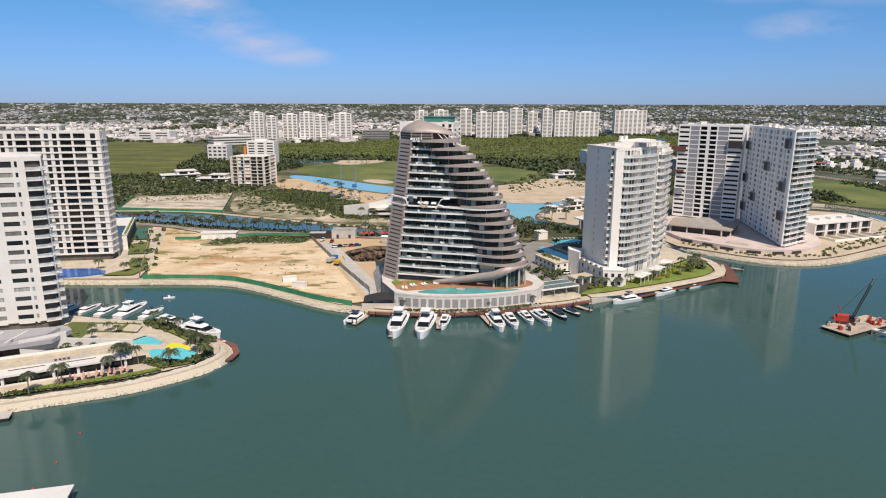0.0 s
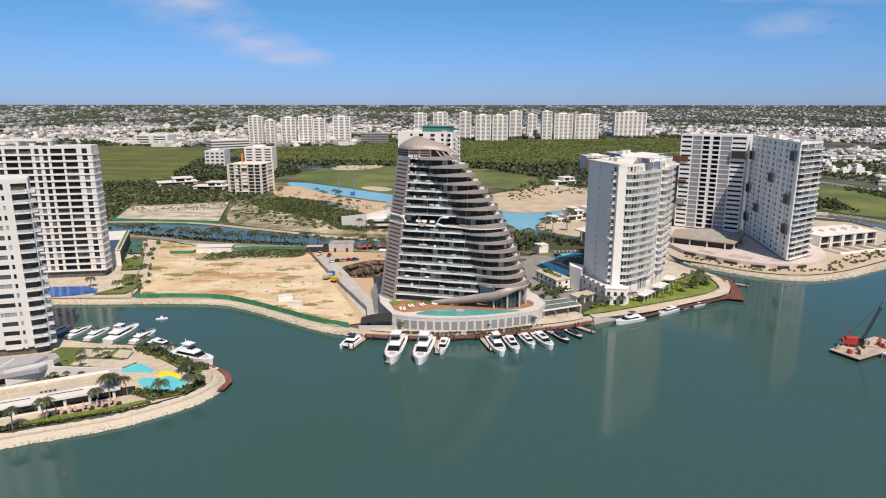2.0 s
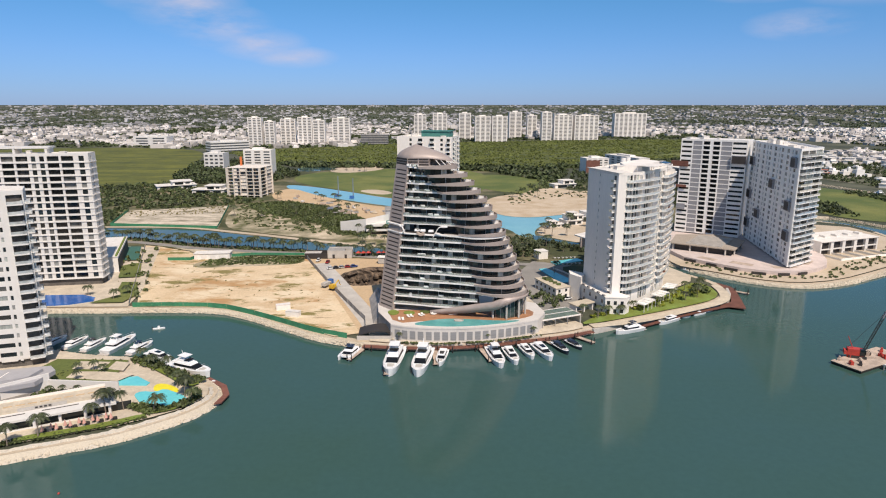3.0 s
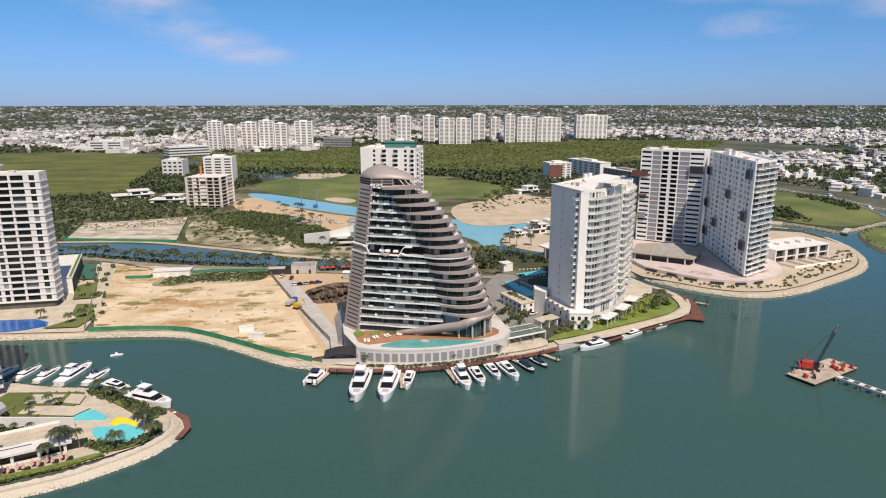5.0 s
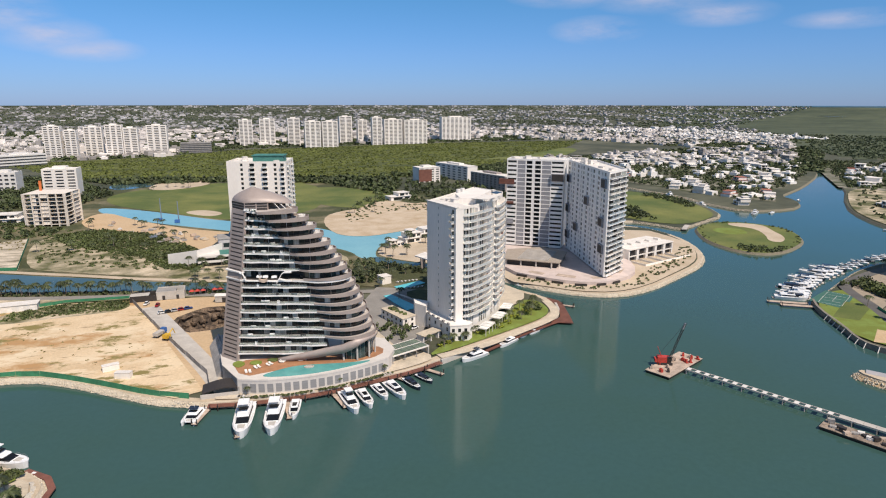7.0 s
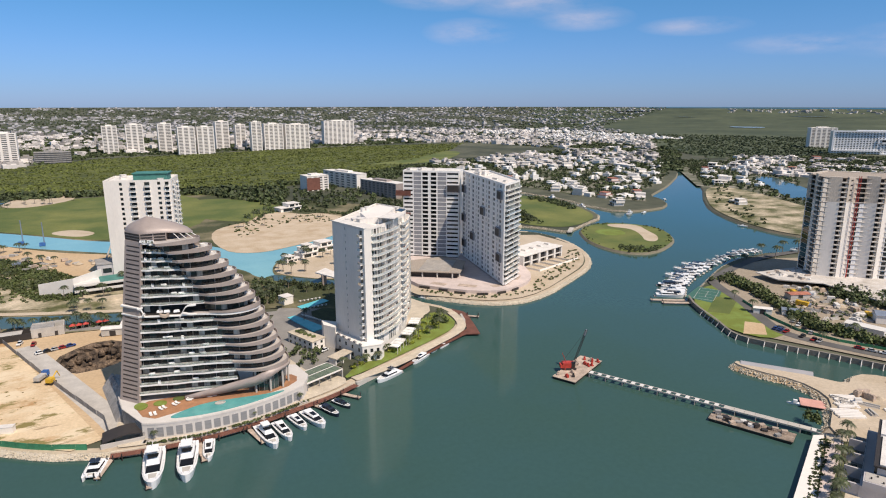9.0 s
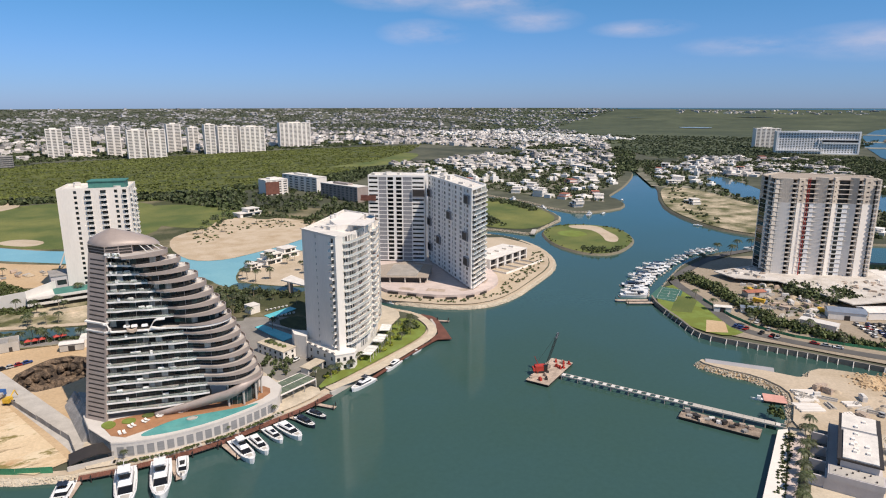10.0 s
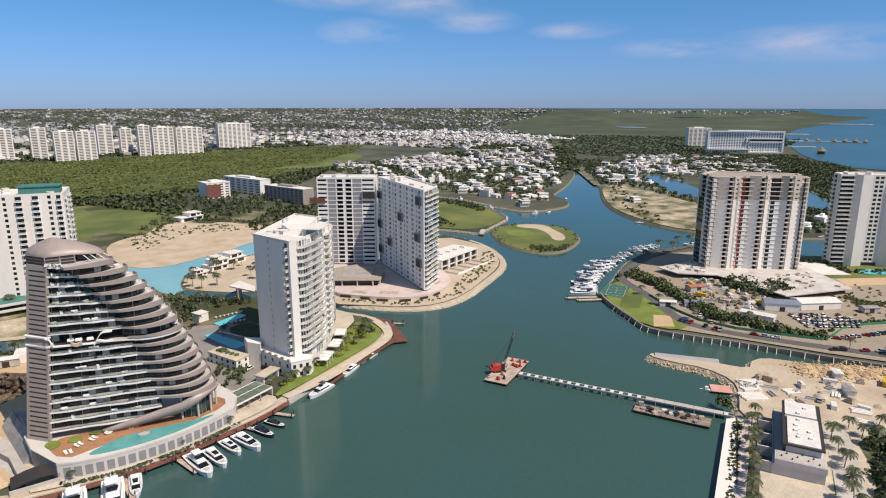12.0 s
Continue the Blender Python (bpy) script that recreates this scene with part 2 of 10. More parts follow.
M_CURTAIN = mat("curtained_glass", (0.38, 0.40, 0.37), 0.15, 0.3, 0.3, 1.8, spec=0.8, rnd=0.35, stretch=(2, 2, 0.05))
M_RAIL = glass_mat("clear_glass_balustrade", (0.62, 0.70, 0.68), 0.02, 0.9)
M_LOUVRE = mat("grey_louvre", (0.26, 0.26, 0.26), 0.6, 0.1, 0.5, 3, stretch=(0.2, 0.2, 8))
M_TOWN_DARK = mat("shaded_window_band", (0.09, 0.095, 0.10), 0.4, 0.3, 0.1, 1)
M_RAW = mat("raw_concrete_wall", (0.80, 0.735, 0.65), 0.85, 0.18, 0.12, 1.2, 0.2, second=(0.66, 0.60, 0.53), rnd=0.1, stretch=(1, 1, 0.3))
M_RAW_TOP = mat("raw_tan_concrete", (0.66, 0.58, 0.49), 0.9, 0.2, 0.3, 1.4, 0.3, second=(0.52, 0.46, 0.39), rnd=0.12, stretch=(1, 1, 0.4))
M_RAW_DARK = mat("raw_beige_concrete", (0.47, 0.40, 0.33), 0.9, 0.22, 0.3, 1.4, 0.3, second=(0.33, 0.28, 0.23), stretch=(1, 1, 0.4))
# grey base colour holds the light that such panes throw back
M_GLASS_PALE = glass_mat("reflection_grey_glass", (0.20, 0.20, 0.19), 0.06, 0.0, 0.5)
M_ORANGE_PALE = mat("salmon_cover", (0.62, 0.33, 0.27), 0.7, 0.1, 0.3, 2)
M_LEAF_DRY = mat("dry_weeds", (0.22, 0.19, 0.08), 0.85, 0.3, 0.2, 1.5, 0, island=0.3)
M_MANGROVE = mat("mangrove_leaves", (0.115, 0.136, 0.028), 0.8, 0.2, 0.01, 0.3, 0, island=0.15)
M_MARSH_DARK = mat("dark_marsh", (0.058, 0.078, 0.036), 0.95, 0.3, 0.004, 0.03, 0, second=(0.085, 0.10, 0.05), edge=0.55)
# the sky's reflection is put into the pale water colour
M_LAGOON = water_mat("sky_pale_lagoon_water", (0.30, 0.38, 0.42), (0.34, 0.42, 0.46), 0.12, 0.1, 0.2, 0.01)
M_METAL_BLUE = mat("blue_grey_metal_roof", (0.22, 0.26, 0.33), 0.5, 0.1, 0.3, 2, metal=0.2)


def sand_lot_mat():
    """Tracked yellow sand with orange stains, pale drifts and olive weed cover."""
    m = mat("tracked_sand", (0.62, 0.46, 0.28), 0.95, 0.14, 0.03, 0.9, 0.5, second=(0.68, 0.54, 0.36), edge=0.5, dist=0.25)
    n, l = m.node_tree.nodes, m.node_tree.links
    b = n["Principled BSDF"]
    last = b.inputs["Base Color"].links[0].from_socket
    geo = n.new("ShaderNodeNewGeometry")
    for k, (colour, stretch, scale, lo, hi) in enumerate((((0.68, 0.56, 0.39, 1), (1, 1.7, 1), 0.045, 0.50, 0.60), ((0.42, 0.25, 0.11, 1), (1, 1.5, 1), 0.028, 0.535, 0.62), ((0.22, 0.18, 0.06, 1), (1, 2.0, 1), 0.04, 0.555, 0.60), ((0.30, 0.22, 0.13, 1), (0.6, 3, 1), 0.11, 0.60, 0.66))):
        mp, t, r, mx = n.new("ShaderNodeMapping"), n.new("ShaderNodeTexNoise"), n.new("ShaderNodeValToRGB"), n.new("ShaderNodeMixRGB")
        mp.inputs["Scale"].default_value = stretch
        mp.inputs["Location"].default_value = (37 * k, 11 * k, 0)
        mp.inputs["Rotation"].default_value = (0, 0, 0.25 - 0.3 * k)
        t.inputs["Scale"].default_value, t.inputs["Detail"].default_value, t.inputs["Roughness"].default_value = scale, 9, 0.68
        r.color_ramp.elements[0].position, r.color_ramp.elements[1].position = lo, hi
        mx.inputs[2].default_value = colour
        l.new(geo.outputs["Position"], mp.inputs[0])
        l.new(mp.outputs[0], t.inputs["Vector"])
        l.new(t.outputs["Fac"], r.inputs[0])
        l.new(r.outputs[0], mx.inputs[0])
        l.new(last, mx.inputs[1])
        last = mx.outputs[0]
    l.new(last, b.inputs["Base Color"])
    return m


M_SAND_LOT = sand_lot_mat()
# leaf green made paler and bluer, as haze would tint far trees
M_LEAF_HAZED = mat("hazed_far_leaves", (0.062, 0.082, 0.04), 0.8, 0.25, 0.003, 0.05, 0, island=0.3)
M_FROST = glass_mat("frosted_pale_glass", (0.78, 0.77, 0.73), 0.3, 0.08)
M_RAIL_PALE = mat("pale_glass_balustrade", (0.86, 0.87, 0.84), 0.35, 0.05, 0.2, 2, spec=0.2)
M_RAIL_PALE.node_tree.nodes["Principled BSDF"].inputs["Transmission Weight"].default_value = 0.5
M_POOL_TEAL = water_mat("teal_pool_water", (0.09, 0.30, 0.29), (0.12, 0.36, 0.34), 0.04, 0.15, 1.2, 0.2)
M_ROCK_DULL = mat("weathered_shore_rock", (0.27, 0.235, 0.18), 0.95, 0.3, 0.3, 1.6, 0.8, second=(0.16, 0.15, 0.10), dist=0.25)
M_ROCK_PALE = mat("pale_stone_bank", (0.58, 0.545, 0.48), 0.95, 0.15, 0.2, 1.6, 0.9, second=(0.52, 0.45, 0.35), dist=0.25)
M_DUST = mat("dusty_site_ground", (0.41, 0.34, 0.26), 0.95, 0.2, 0.06, 0.7, 0.5, second=(0.29, 0.24, 0.175), edge=0.55, dist=0.25)
M_OLIVE_GLASS = mat("olive_roof_glass", (0.15, 0.18, 0.11), 0.12, 0.2, 0.2, 1.5, spec=0.7, rnd=0.15)
M_MULCH = mat("dark_planted_soil", (0.10, 0.085, 0.06), 0.95, 0.3, 0.2, 1.2, 0.5, second=(0.13, 0.15, 0.05), edge=0.55)
# grey render; on the quay house it carries the shade of white walls
M_SHADE_WALL = mat("grey_and_shade_render", (0.50, 0.47, 0.47), 0.7, 0.06, 0.2, 2)
M_PODIUM = mat("podium_render", (0.58, 0.545, 0.505), 0.75, 0.06, 0.2, 2, 0.05, stretch=(1, 1, 0.3))
M_SEAM = mat("grey_standing_seam_roof", (0.36, 0.35, 0.36), 0.5, 0.06, 0.2, 2)
M_QUAY = mat("weathered_quay_planks", (0.30, 0.265, 0.225), 0.9, 0.25, 0.4, 2.5, 0.5, second=(0.20, 0.175, 0.15), stretch=(0.3, 0.3, 3))
M_SLABWORK = mat("dusty_site_slab", (0.70, 0.66, 0.615), 0.9, 0.16, 0.12, 1.0, 0.3, second=(0.40, 0.36, 0.31), edge=0.56)
M_STONE_DK = mat("dark_stone_terrace", (0.20, 0.185, 0.165), 0.8, 0.2, 0.3, 1.5, 0.2)
# grass colour with the curved tower's cast shadow painted in
M_SHADOW_GRASS = mat("shadow_painted_grass", (0.045, 0.055, 0.018), 0.9, 0.3, 0.3, 2.5, 0.4)
M_OLIVE = mat("olive_scrub_ground", (0.075, 0.085, 0.03), 0.95, 0.3, 0.02, 0.5, 0.5, second=(0.33, 0.27, 0.17), edge=0.6, dist=0.3)
M_GARDENS = mat("villa_garden_ground", (0.075, 0.09, 0.035), 0.95, 0.3, 0.035, 0.4, 0.2, second=(0.34, 0.31, 0.26), edge=0.57)
M_DECK = mat("grey_terrace_tiles", (0.46, 0.42, 0.39), 0.8, 0.08, 0.3, 2)
M_BEACH = mat("rutted_beach_sand", (0.60, 0.49, 0.36), 0.95, 0.12, 0.07, 0.9, 0.6, second=(0.40, 0.30, 0.19), edge=0.56, dist=0.4)
M_LOT_BRUSH = mat("pale_lot_with_brush", (0.17, 0.145, 0.08), 0.95, 0.3, 0.055, 0.6, 0.5, second=(0.60, 0.52, 0.41), edge=0.44, dist=0.3, stretch=(1, 2.2, 1))
M_VILLA_FAR = mat("bright_villa_walls", (0.76, 0.735, 0.70), 0.7, 0.06, 0.1, 1.5, 0, island=0.18)
M_OLD_DECK = mat("rusty_work_deck", (0.20, 0.145, 0.11), 0.85, 0.35, 0.3, 1.6, 0.3, second=(0.36, 0.29, 0.23))

# ---- geometry helpers ----
class Mesh:
    """Gathers vertices and faces of one mesh, each face with a material slot."""

    def __init__(self):
        self.v, self.f, self.s = [], [], []

    def add(self, verts, faces, slot=0):
        k = len(self.v)
        self.v.extend([tuple(p) for p in verts])
        self.f.extend([tuple(i + k for i in q) for q in faces])
        self.s.extend([slot] * len(faces))
        return self

    def box(self, x0, x1, y0, y1, z0, z1, slot=0, m=None):
        p = [(x0, y0, z0), (x1, y0, z0), (x1, y1, z0), (x0, y1, z0), (x0, y0, z1), (x1, y0, z1), (x1, y1, z1), (x0, y1, z1)]
        if m is not None:
            p = [tuple(m @ Vector(q)) for q in p]
        return self.add(p, [(3, 2, 1, 0), (4, 5, 6, 7), (0, 1, 5, 4), (1, 2, 6, 5), (2, 3, 7, 6), (3, 0, 4, 7)], slot)

    def prism(self, poly, z0, z1, slot=0, side=None, spread=0.0):
        """An upright prism over a simple polygon (anticlockwise); spread: how far the foot stands out."""
        n = len(poly)
        foot = offset(poly, spread) if spread else poly
        lo, hi = [(x, y, z0) for x, y in foot], [(x, y, z1) for x, y in poly]
        self.add(lo + hi, [(i, (i + 1) % n, n + (i + 1) % n, n + i) for i in range(n)], slot if side is None else side)
        return self.cap(poly, z1, slot).cap(foot, z0, slot, True)

    def cap(self, poly, z, slot=0, down=False):
        tris = fill(poly)
        if down:
            tris = [t[::-1] for t in tris]
        return self.add([(x, y, z) for x, y in poly], tris, slot)

    def tube(self, a, b, r0, r1=None, n=6, slot=0):
        a, b, r1 = Vector(a), Vector(b), r0 if r1 is None else r1
        q = (b - a).to_track_quat("Z", "Y")
        ring = [q @ Vector((math.cos(2 * math.pi * i / n), math.sin(2 * math.pi * i / n), 0)) for i in range(n)]
        self.add([a + r0 * p for p in ring] + [b + r1 * p for p in ring],
                 [(i, (i + 1) % n, n + (i + 1) % n, n + i) for i in range(n)] + [tuple(range(n, 2 * n)), tuple(range(n - 1, -1, -1))], slot)
        return self

    def loft(self, rings, slot=0, closed=True, ends=True):
        n = len(rings[0])
        span = n if closed else n - 1
        faces = [(k * n + i, k * n + (i + 1) % n, (k + 1) * n + (i + 1) % n, (k + 1) * n + i) for k in range(len(rings) - 1) for i in range(span)]
        if ends and closed:
            faces += [tuple(range(n - 1, -1, -1)), tuple(range((len(rings) - 1) * n, len(rings) * n))]
        return self.add([p for r in rings for p in r], faces, slot)

    def data(self, name, *mats, smooth=False):
        me = bpy.data.meshes.new(name)
        me.from_pydata(self.v, [], self.f)
        for m in mats:
            me.materials.append(m)
        me.polygons.foreach_set("material_index", self.s)
        if smooth:
            me.polygons.foreach_set("use_smooth", [True] * len(self.f))
        me.update()
        return me


def fill(poly):
    from mathutils.geometry import tessellate_polygon
    tris = tessellate_polygon([[Vector((x, y, 0)) for x, y in poly]])
    out = []
    for a, b, c in tris:
        (ax, ay), (bx, by), (cx, cy) = poly[a], poly[b], poly[c]
        out.append((a, b, c) if (bx - ax) * (cy - ay) - (by - ay) * (cx - ax) > 0 else (a, c, b))
    return out


def area(poly):
    return sum(poly[i - 1][0] * poly[i][1] - poly[i][0] * poly[i - 1][1] for i in range(len(poly))) / 2


def ccw(poly):
    return list(poly) if area(poly) > 0 else list(poly)[::-1]


def offset(poly, d):
    """The anticlockwise polygon, grown by d."""
    out, n = [], len(poly)
    for i in range(n):
        p, a, b = Vector(poly[i]), Vector(poly[i - 1]), Vector(poly[(i + 1) % n])
        e, g = (p - a).normalized(), (b - p).normalized()
        n0, n1 = Vector((e.y, -e.x)), Vector((g.y, -g.x))
        q = n0 + n1
        q = q / max(0.35, 1 + n0.dot(n1))
        out.append((p.x + q.x * d, p.y + q.y * d))
    return out


def smooth(poly, times=2, closed=True):
    for _ in range(times):
        out, n = [], len(poly)
        for i in range(n if closed else n - 1):
            (ax, ay), (bx, by) = poly[i], poly[(i + 1) % n]
            out += [(0.75 * ax + 0.25 * bx, 0.75 * ay + 0.25 * by), (0.25 * ax + 0.75 * bx, 0.25 * ay + 0.75 * by)]
        poly = out if closed else [poly[0], *out, poly[-1]]
    return poly


def inside(x, y, poly):
    hit, j = False, len(poly) - 1
    for i in range(len(poly)):
        (xi, yi), (xj, yj) = poly[i], poly[j]
        if (yi > y) != (yj > y) and x < (xj - xi) * (y - yi) / (yj - yi) + xi:
            hit = not hit
        j = i
    return hit


def rise(x, y):
    """The height of the far country over the flat coast, which lifts gently towards the horizon."""
    r = math.hypot(x, y)
    return 0.0 if r < 2600 else 80 * ((r - 2600) / 2250) ** 2


def thing(name, label, category, m=None, group="", kind="", data=None):
    ob = new(name, data)
    if data is None:
        ob.empty_display_size = 0.5
    if m is not None:
        ob.matrix_basis = m
    return tagged(ob, label, category, group, kind)


def part(name, data, parent, m=None, label=""):
    ob = new(name, data)
    ob.parent = parent
    if m is not None:
        ob.matrix_basis = m
    return tagged(ob, label) if label else ob


GROUND = 1.8
level = [0]


def patch(name, poly, material, label, category, z=None, thick=0.0, rounds=2, kind="structure"):
    """A flat piece of ground cover, laid a little over what is under it."""
    level[0] += 1
    poly = smooth(ccw(poly), rounds)
    top = GROUND + 0.05 + 0.012 * level[0] if z is None else z
    me = Mesh()
    if thick:
        me.prism(poly, top - thick, top)
    else:
        me.cap(poly, top)
    return thing(name, label, category, kind=kind, data=me.data(name, material))


def strip(line, width, closed=False):
    """Left and right edge of a band along a line."""
    out = []
    n = len(line)
    for i in range(n):
        a, b = Vector(line[max(0, i - 1)]), Vector(line[min(n - 1, i + 1)])
        d = (b - a).normalized()
        out.append((line[i][0] - d.y * width / 2, line[i][1] + d.x * width / 2, line[i][0] + d.y * width / 2, line[i][1] - d.x * width / 2))
    return [(a, b) for a, b, _, _ in out] + [(c, d) for _, _, c, d in out[::-1]]


def road(name, line, width, material, label, category="road", z=None, thick=0.0):
    return patch(name, strip(smooth(line, 2, False), width), material, label, category, z, thick, 0)

# ---- water and ground ----
SHORE_POINT = [(-330, 60), (-200, 112), (-140, 142), (-113, 153), (-101, 158), (-89, 163), (-81, 169), (-74, 175), (-70, 181), (-68, 187), (-69, 194), (-76, 202), (-84, 206), (-95, 211.5), (-108, 220), (-124, 221.5), (-143, 227), (-175, 235), (-230, 250), (-232, 266)]
SHORE_LOT = [(-175, 272), (-139, 272), (-120, 273), (-98, 272), (-83, 264), (-65, 251), (-49, 239), (-35, 233), (-29, 231), (-17, 229.5), (0, 229), (17, 231.5), (32, 236), (49, 241), (61, 247), (88, 261), (112, 273), (127, 281), (136, 291), (140, 304), (140, 318), (129, 336), (116, 366), (106, 392)]
SHORE_TWIN = [(114, 397), (122, 374), (133, 347), (147, 330), (161, 316), (180, 308), (205, 314), (240, 335), (267, 352), (284, 370), (298, 394), (307, 422), (309, 450), (304, 474), (288, 488), (250, 495), (226, 494), (228, 508), (265, 511), (305, 505)]
SHORE_GOLF = [(320, 489), (330, 462), (340, 466), (373, 486), (409, 506), (427, 549), (437, 604), (428, 649), (418, 690), (400, 740), (414, 745), (432, 700), (438, 670), (447, 615), (440, 577), (446, 520), (502, 519), (532, 538), (554, 570), (560, 596), (599, 622), (652, 657), (772, 752), (842, 828)]
SHORE_VILLAS = [(852, 820), (814, 777), (689, 631), (569, 522), (526, 465), (496, 399), (500, 345), (522, 312), (547, 284), (571, 265), (640, 215), (720, 150), (700, 120), (620, 170), (547, 211), (500, 236), (481, 250), (466, 282)]
SHORE_MARINA = [(448, 312), (425, 328), (392, 327), (359, 317), (334, 304), (306, 288), (277, 272), (267, 258), (257, 234), (250, 221), (248, 212), (254, 199), (267, 177), (278, 155), (288, 134), (297, 119), (318, 80), (345, 30), (338, 27), (312, 74)]
SHORE_SPIT = [(290, 117), (279, 129), (267, 148), (259, 160), (250, 161), (241, 157), (234, 171), (222, 193), (215, 192), (217, 181), (224, 167), (222, 155), (214, 147), (203, 139), (192, 136), (146, 112), (60, 67), (-40, 14), (-110, -24), (-330, -60)]
BAY = ccw(SHORE_POINT + SHORE_LOT + SHORE_TWIN + SHORE_GOLF + SHORE_VILLAS + SHORE_MARINA + SHORE_SPIT)
BAY = [p for i, p in enumerate(smooth(BAY, 1)) if math.dist(p, smooth(BAY, 1)[i - 1]) > 0.4]


PIT = [(-53, 321), (-51, 331), (-45, 338), (-39, 343), (-31, 343), (-24, 337), (-22, 326), (-26, 314), (-34, 309), (-43, 308), (-49, 313)]


def dull_shore(p):
    """The weathered shores of the golf course, the villas and the quay road."""
    return (p[0] > 300 and p[1] > 440) or p[0] > 420 or (p[0] > 240 and p[1] < 330)


def land_sheet():
    from mathutils.geometry import delaunay_2d_cdt
    edge = offset(BAY, 1.4)
    hole = ccw(PIT)
    rim = [(2600 * math.cos(a), 2600 * math.sin(a)) for a in (2 * math.pi * k / 96 for k in range(96))]
    n = len(edge)
    verts = [Vector(p) for p in edge + rim]
    edges = [(i, (i + 1) % n) for i in range(n)] + [(n + i, n + (i + 1) % 96) for i in range(96)]
    q = len(verts)
    verts += [Vector(p) for p in hole]
    edges += [(q + i, q + (i + 1) % len(hole)) for i in range(len(hole))]
    pts, _, tris, *_ = delaunay_2d_cdt(verts, edges, [], 0, 0.01)
    me = Mesh()
    keep = []
    for a, b, c in tris:
        x, y = (pts[a] + pts[b] + pts[c]) / 3
        if not inside(x, y, edge) and not inside(x, y, hole):
            s = (pts[b] - pts[a]).cross(pts[c] - pts[a])
            keep.append((a, b, c) if s > 0 else (a, c, b))
    me.add([(p.x, p.y, GROUND) for p in pts], keep)
    # the far country, rising to the horizon
    rings = []
    for r in (2600, 2750, 2900, 3100, 3300, 3500, 3750, 4000, 4250, 4500, 4700, 4850):
        rings.append([(r * math.cos(2 * math.pi * k / 96), r * math.sin(2 * math.pi * k / 96), GROUND + rise(r, 0)) for k in range(96)])
    me.loft(rings, 0, True, False)
    thing("ground", "flat coastal ground with scrub and town lots", "ground", kind="structure", data=me.data("ground", M_URBAN))
    # the rock slope along the water
    foot, top = offset(BAY, -0.9), edge
    me = Mesh()
    n = len(BAY)
    rnd = random.Random(4)
    mid = [(x + rnd.uniform(-0.3, 0.3), y + rnd.uniform(-0.3, 0.3)) for x, y in offset(BAY, 0.3)]
    me.add([(x, y, -0.6) for x, y in foot] + [(x, y, 0.8 + rnd.uniform(-0.2, 0.2)) for x, y in mid] + [(x, y, GROUND + 0.02) for x, y in top],
           [(k * n + (i + 1) % n, k * n + i, (k + 1) * n + i, (k + 1) * n + (i + 1) % n) for k in (0, 1) for i in range(n)])
    me.s = [2 if 196 < me.v[q[0]][0] < 292 and 116 < me.v[q[0]][1] < 196 and me.v[q[0]][0] < 293 - 0.6 * (me.v[q[0]][1] - 116) else 1 if dull_shore(me.v[q[0]]) else 0 for q in me.f]
    thing("shore_slope", "limestone rock slope along the waterline", "embankment", kind="structure", data=me.data("shore_slope", M_ROCK, M_ROCK_DULL, M_SAND))


land_sheet()
verge_in, verge_out = offset(BAY, 1.3), offset(BAY, 4.2)
me = Mesh()
n = len(BAY)
me.add([(x, y, GROUND + 0.035) for x, y in verge_in] + [(x, y, GROUND + 0.03) for x, y in verge_out], [((i + 1) % n, i, n + i, n + (i + 1) % n) for i in range(n)])
me.f = [q if (Vector(me.v[q[1]]) - Vector(me.v[q[0]])).cross(Vector(me.v[q[2]]) - Vector(me.v[q[1]])).z > 0 else q[::-1] for q in me.f]
keep_v = [i for i, q in enumerate(me.f) if not dull_shore(me.v[q[0]]) or (me.v[q[0]][1] < 196 and me.v[q[0]][0] < 293 - 0.6 * (me.v[q[0]][1] - 116))]
me.f = [me.f[i] for i in keep_v]
me.s = [1 if me.v[q[0]][0] > 196 and me.v[q[0]][1] < 200 else 0 for q in me.f]
thing("shore_verge", "pale sandy strip along the top of the shore", "verge", kind="structure", data=me.data("shore_verge", M_SAND_PALE, M_DUST))
bay = Mesh().cap(offset(BAY, 1.2), 0)
thing("water", "calm teal green harbour water with light ripples", "water", kind="structure", data=bay.data("water", M_WATER))

GOLF_ISLAND = smooth(ccw([(344, 464), (326, 432), (318, 405), (320, 376), (341, 364), (387, 387), (412, 418), (420, 450), (399, 480), (369, 480)]), 2)
isl = Mesh().prism(offset(GOLF_ISLAND, -1.5), -0.8, 1.6, 0, 0, 2.4)
thing("golf_island", "low rock-edged island in the harbour", "island", kind="structure", data=isl.data("golf_island", M_ROCK_DULL))
patch("golf_lawn", offset(GOLF_ISLAND, -1.9), M_LAWN, "mown grass of a golf green on an island", "lawn", 1.66, 0, 0)
patch("putting_green", [(352, 430), (350, 450), (366, 458), (380, 448), (372, 428)], M_LAWN_BRIGHT, "pale close-mown putting green", "lawn", 1.72)
patch("bunker", [(386, 474), (398, 470), (410, 456), (400, 436), (390, 410), (372, 394), (366, 402), (380, 420), (392, 446), (380, 462)], M_SAND_PALE, "winding pale sand bunker in the lawn", "bunker", 1.74)

# far sea beyond the coast, and a strip of it along the horizon
COAST = [(950, 88), (1080, 81), (1250, 73.5), (1340, 69.6), (1373, 67), (1442, 65.5), (1638, 64.1), (2017, 63.1), (2658, 63.1), (3114, 63.9), (3480, 65.5), (3833, 67.0), (4051, 68.4), (4200, 68.8), (4290, 66.5), (4420, 65.5), (4690, 64.5), (4720, 57), (4746, 44), (4849, 41)]


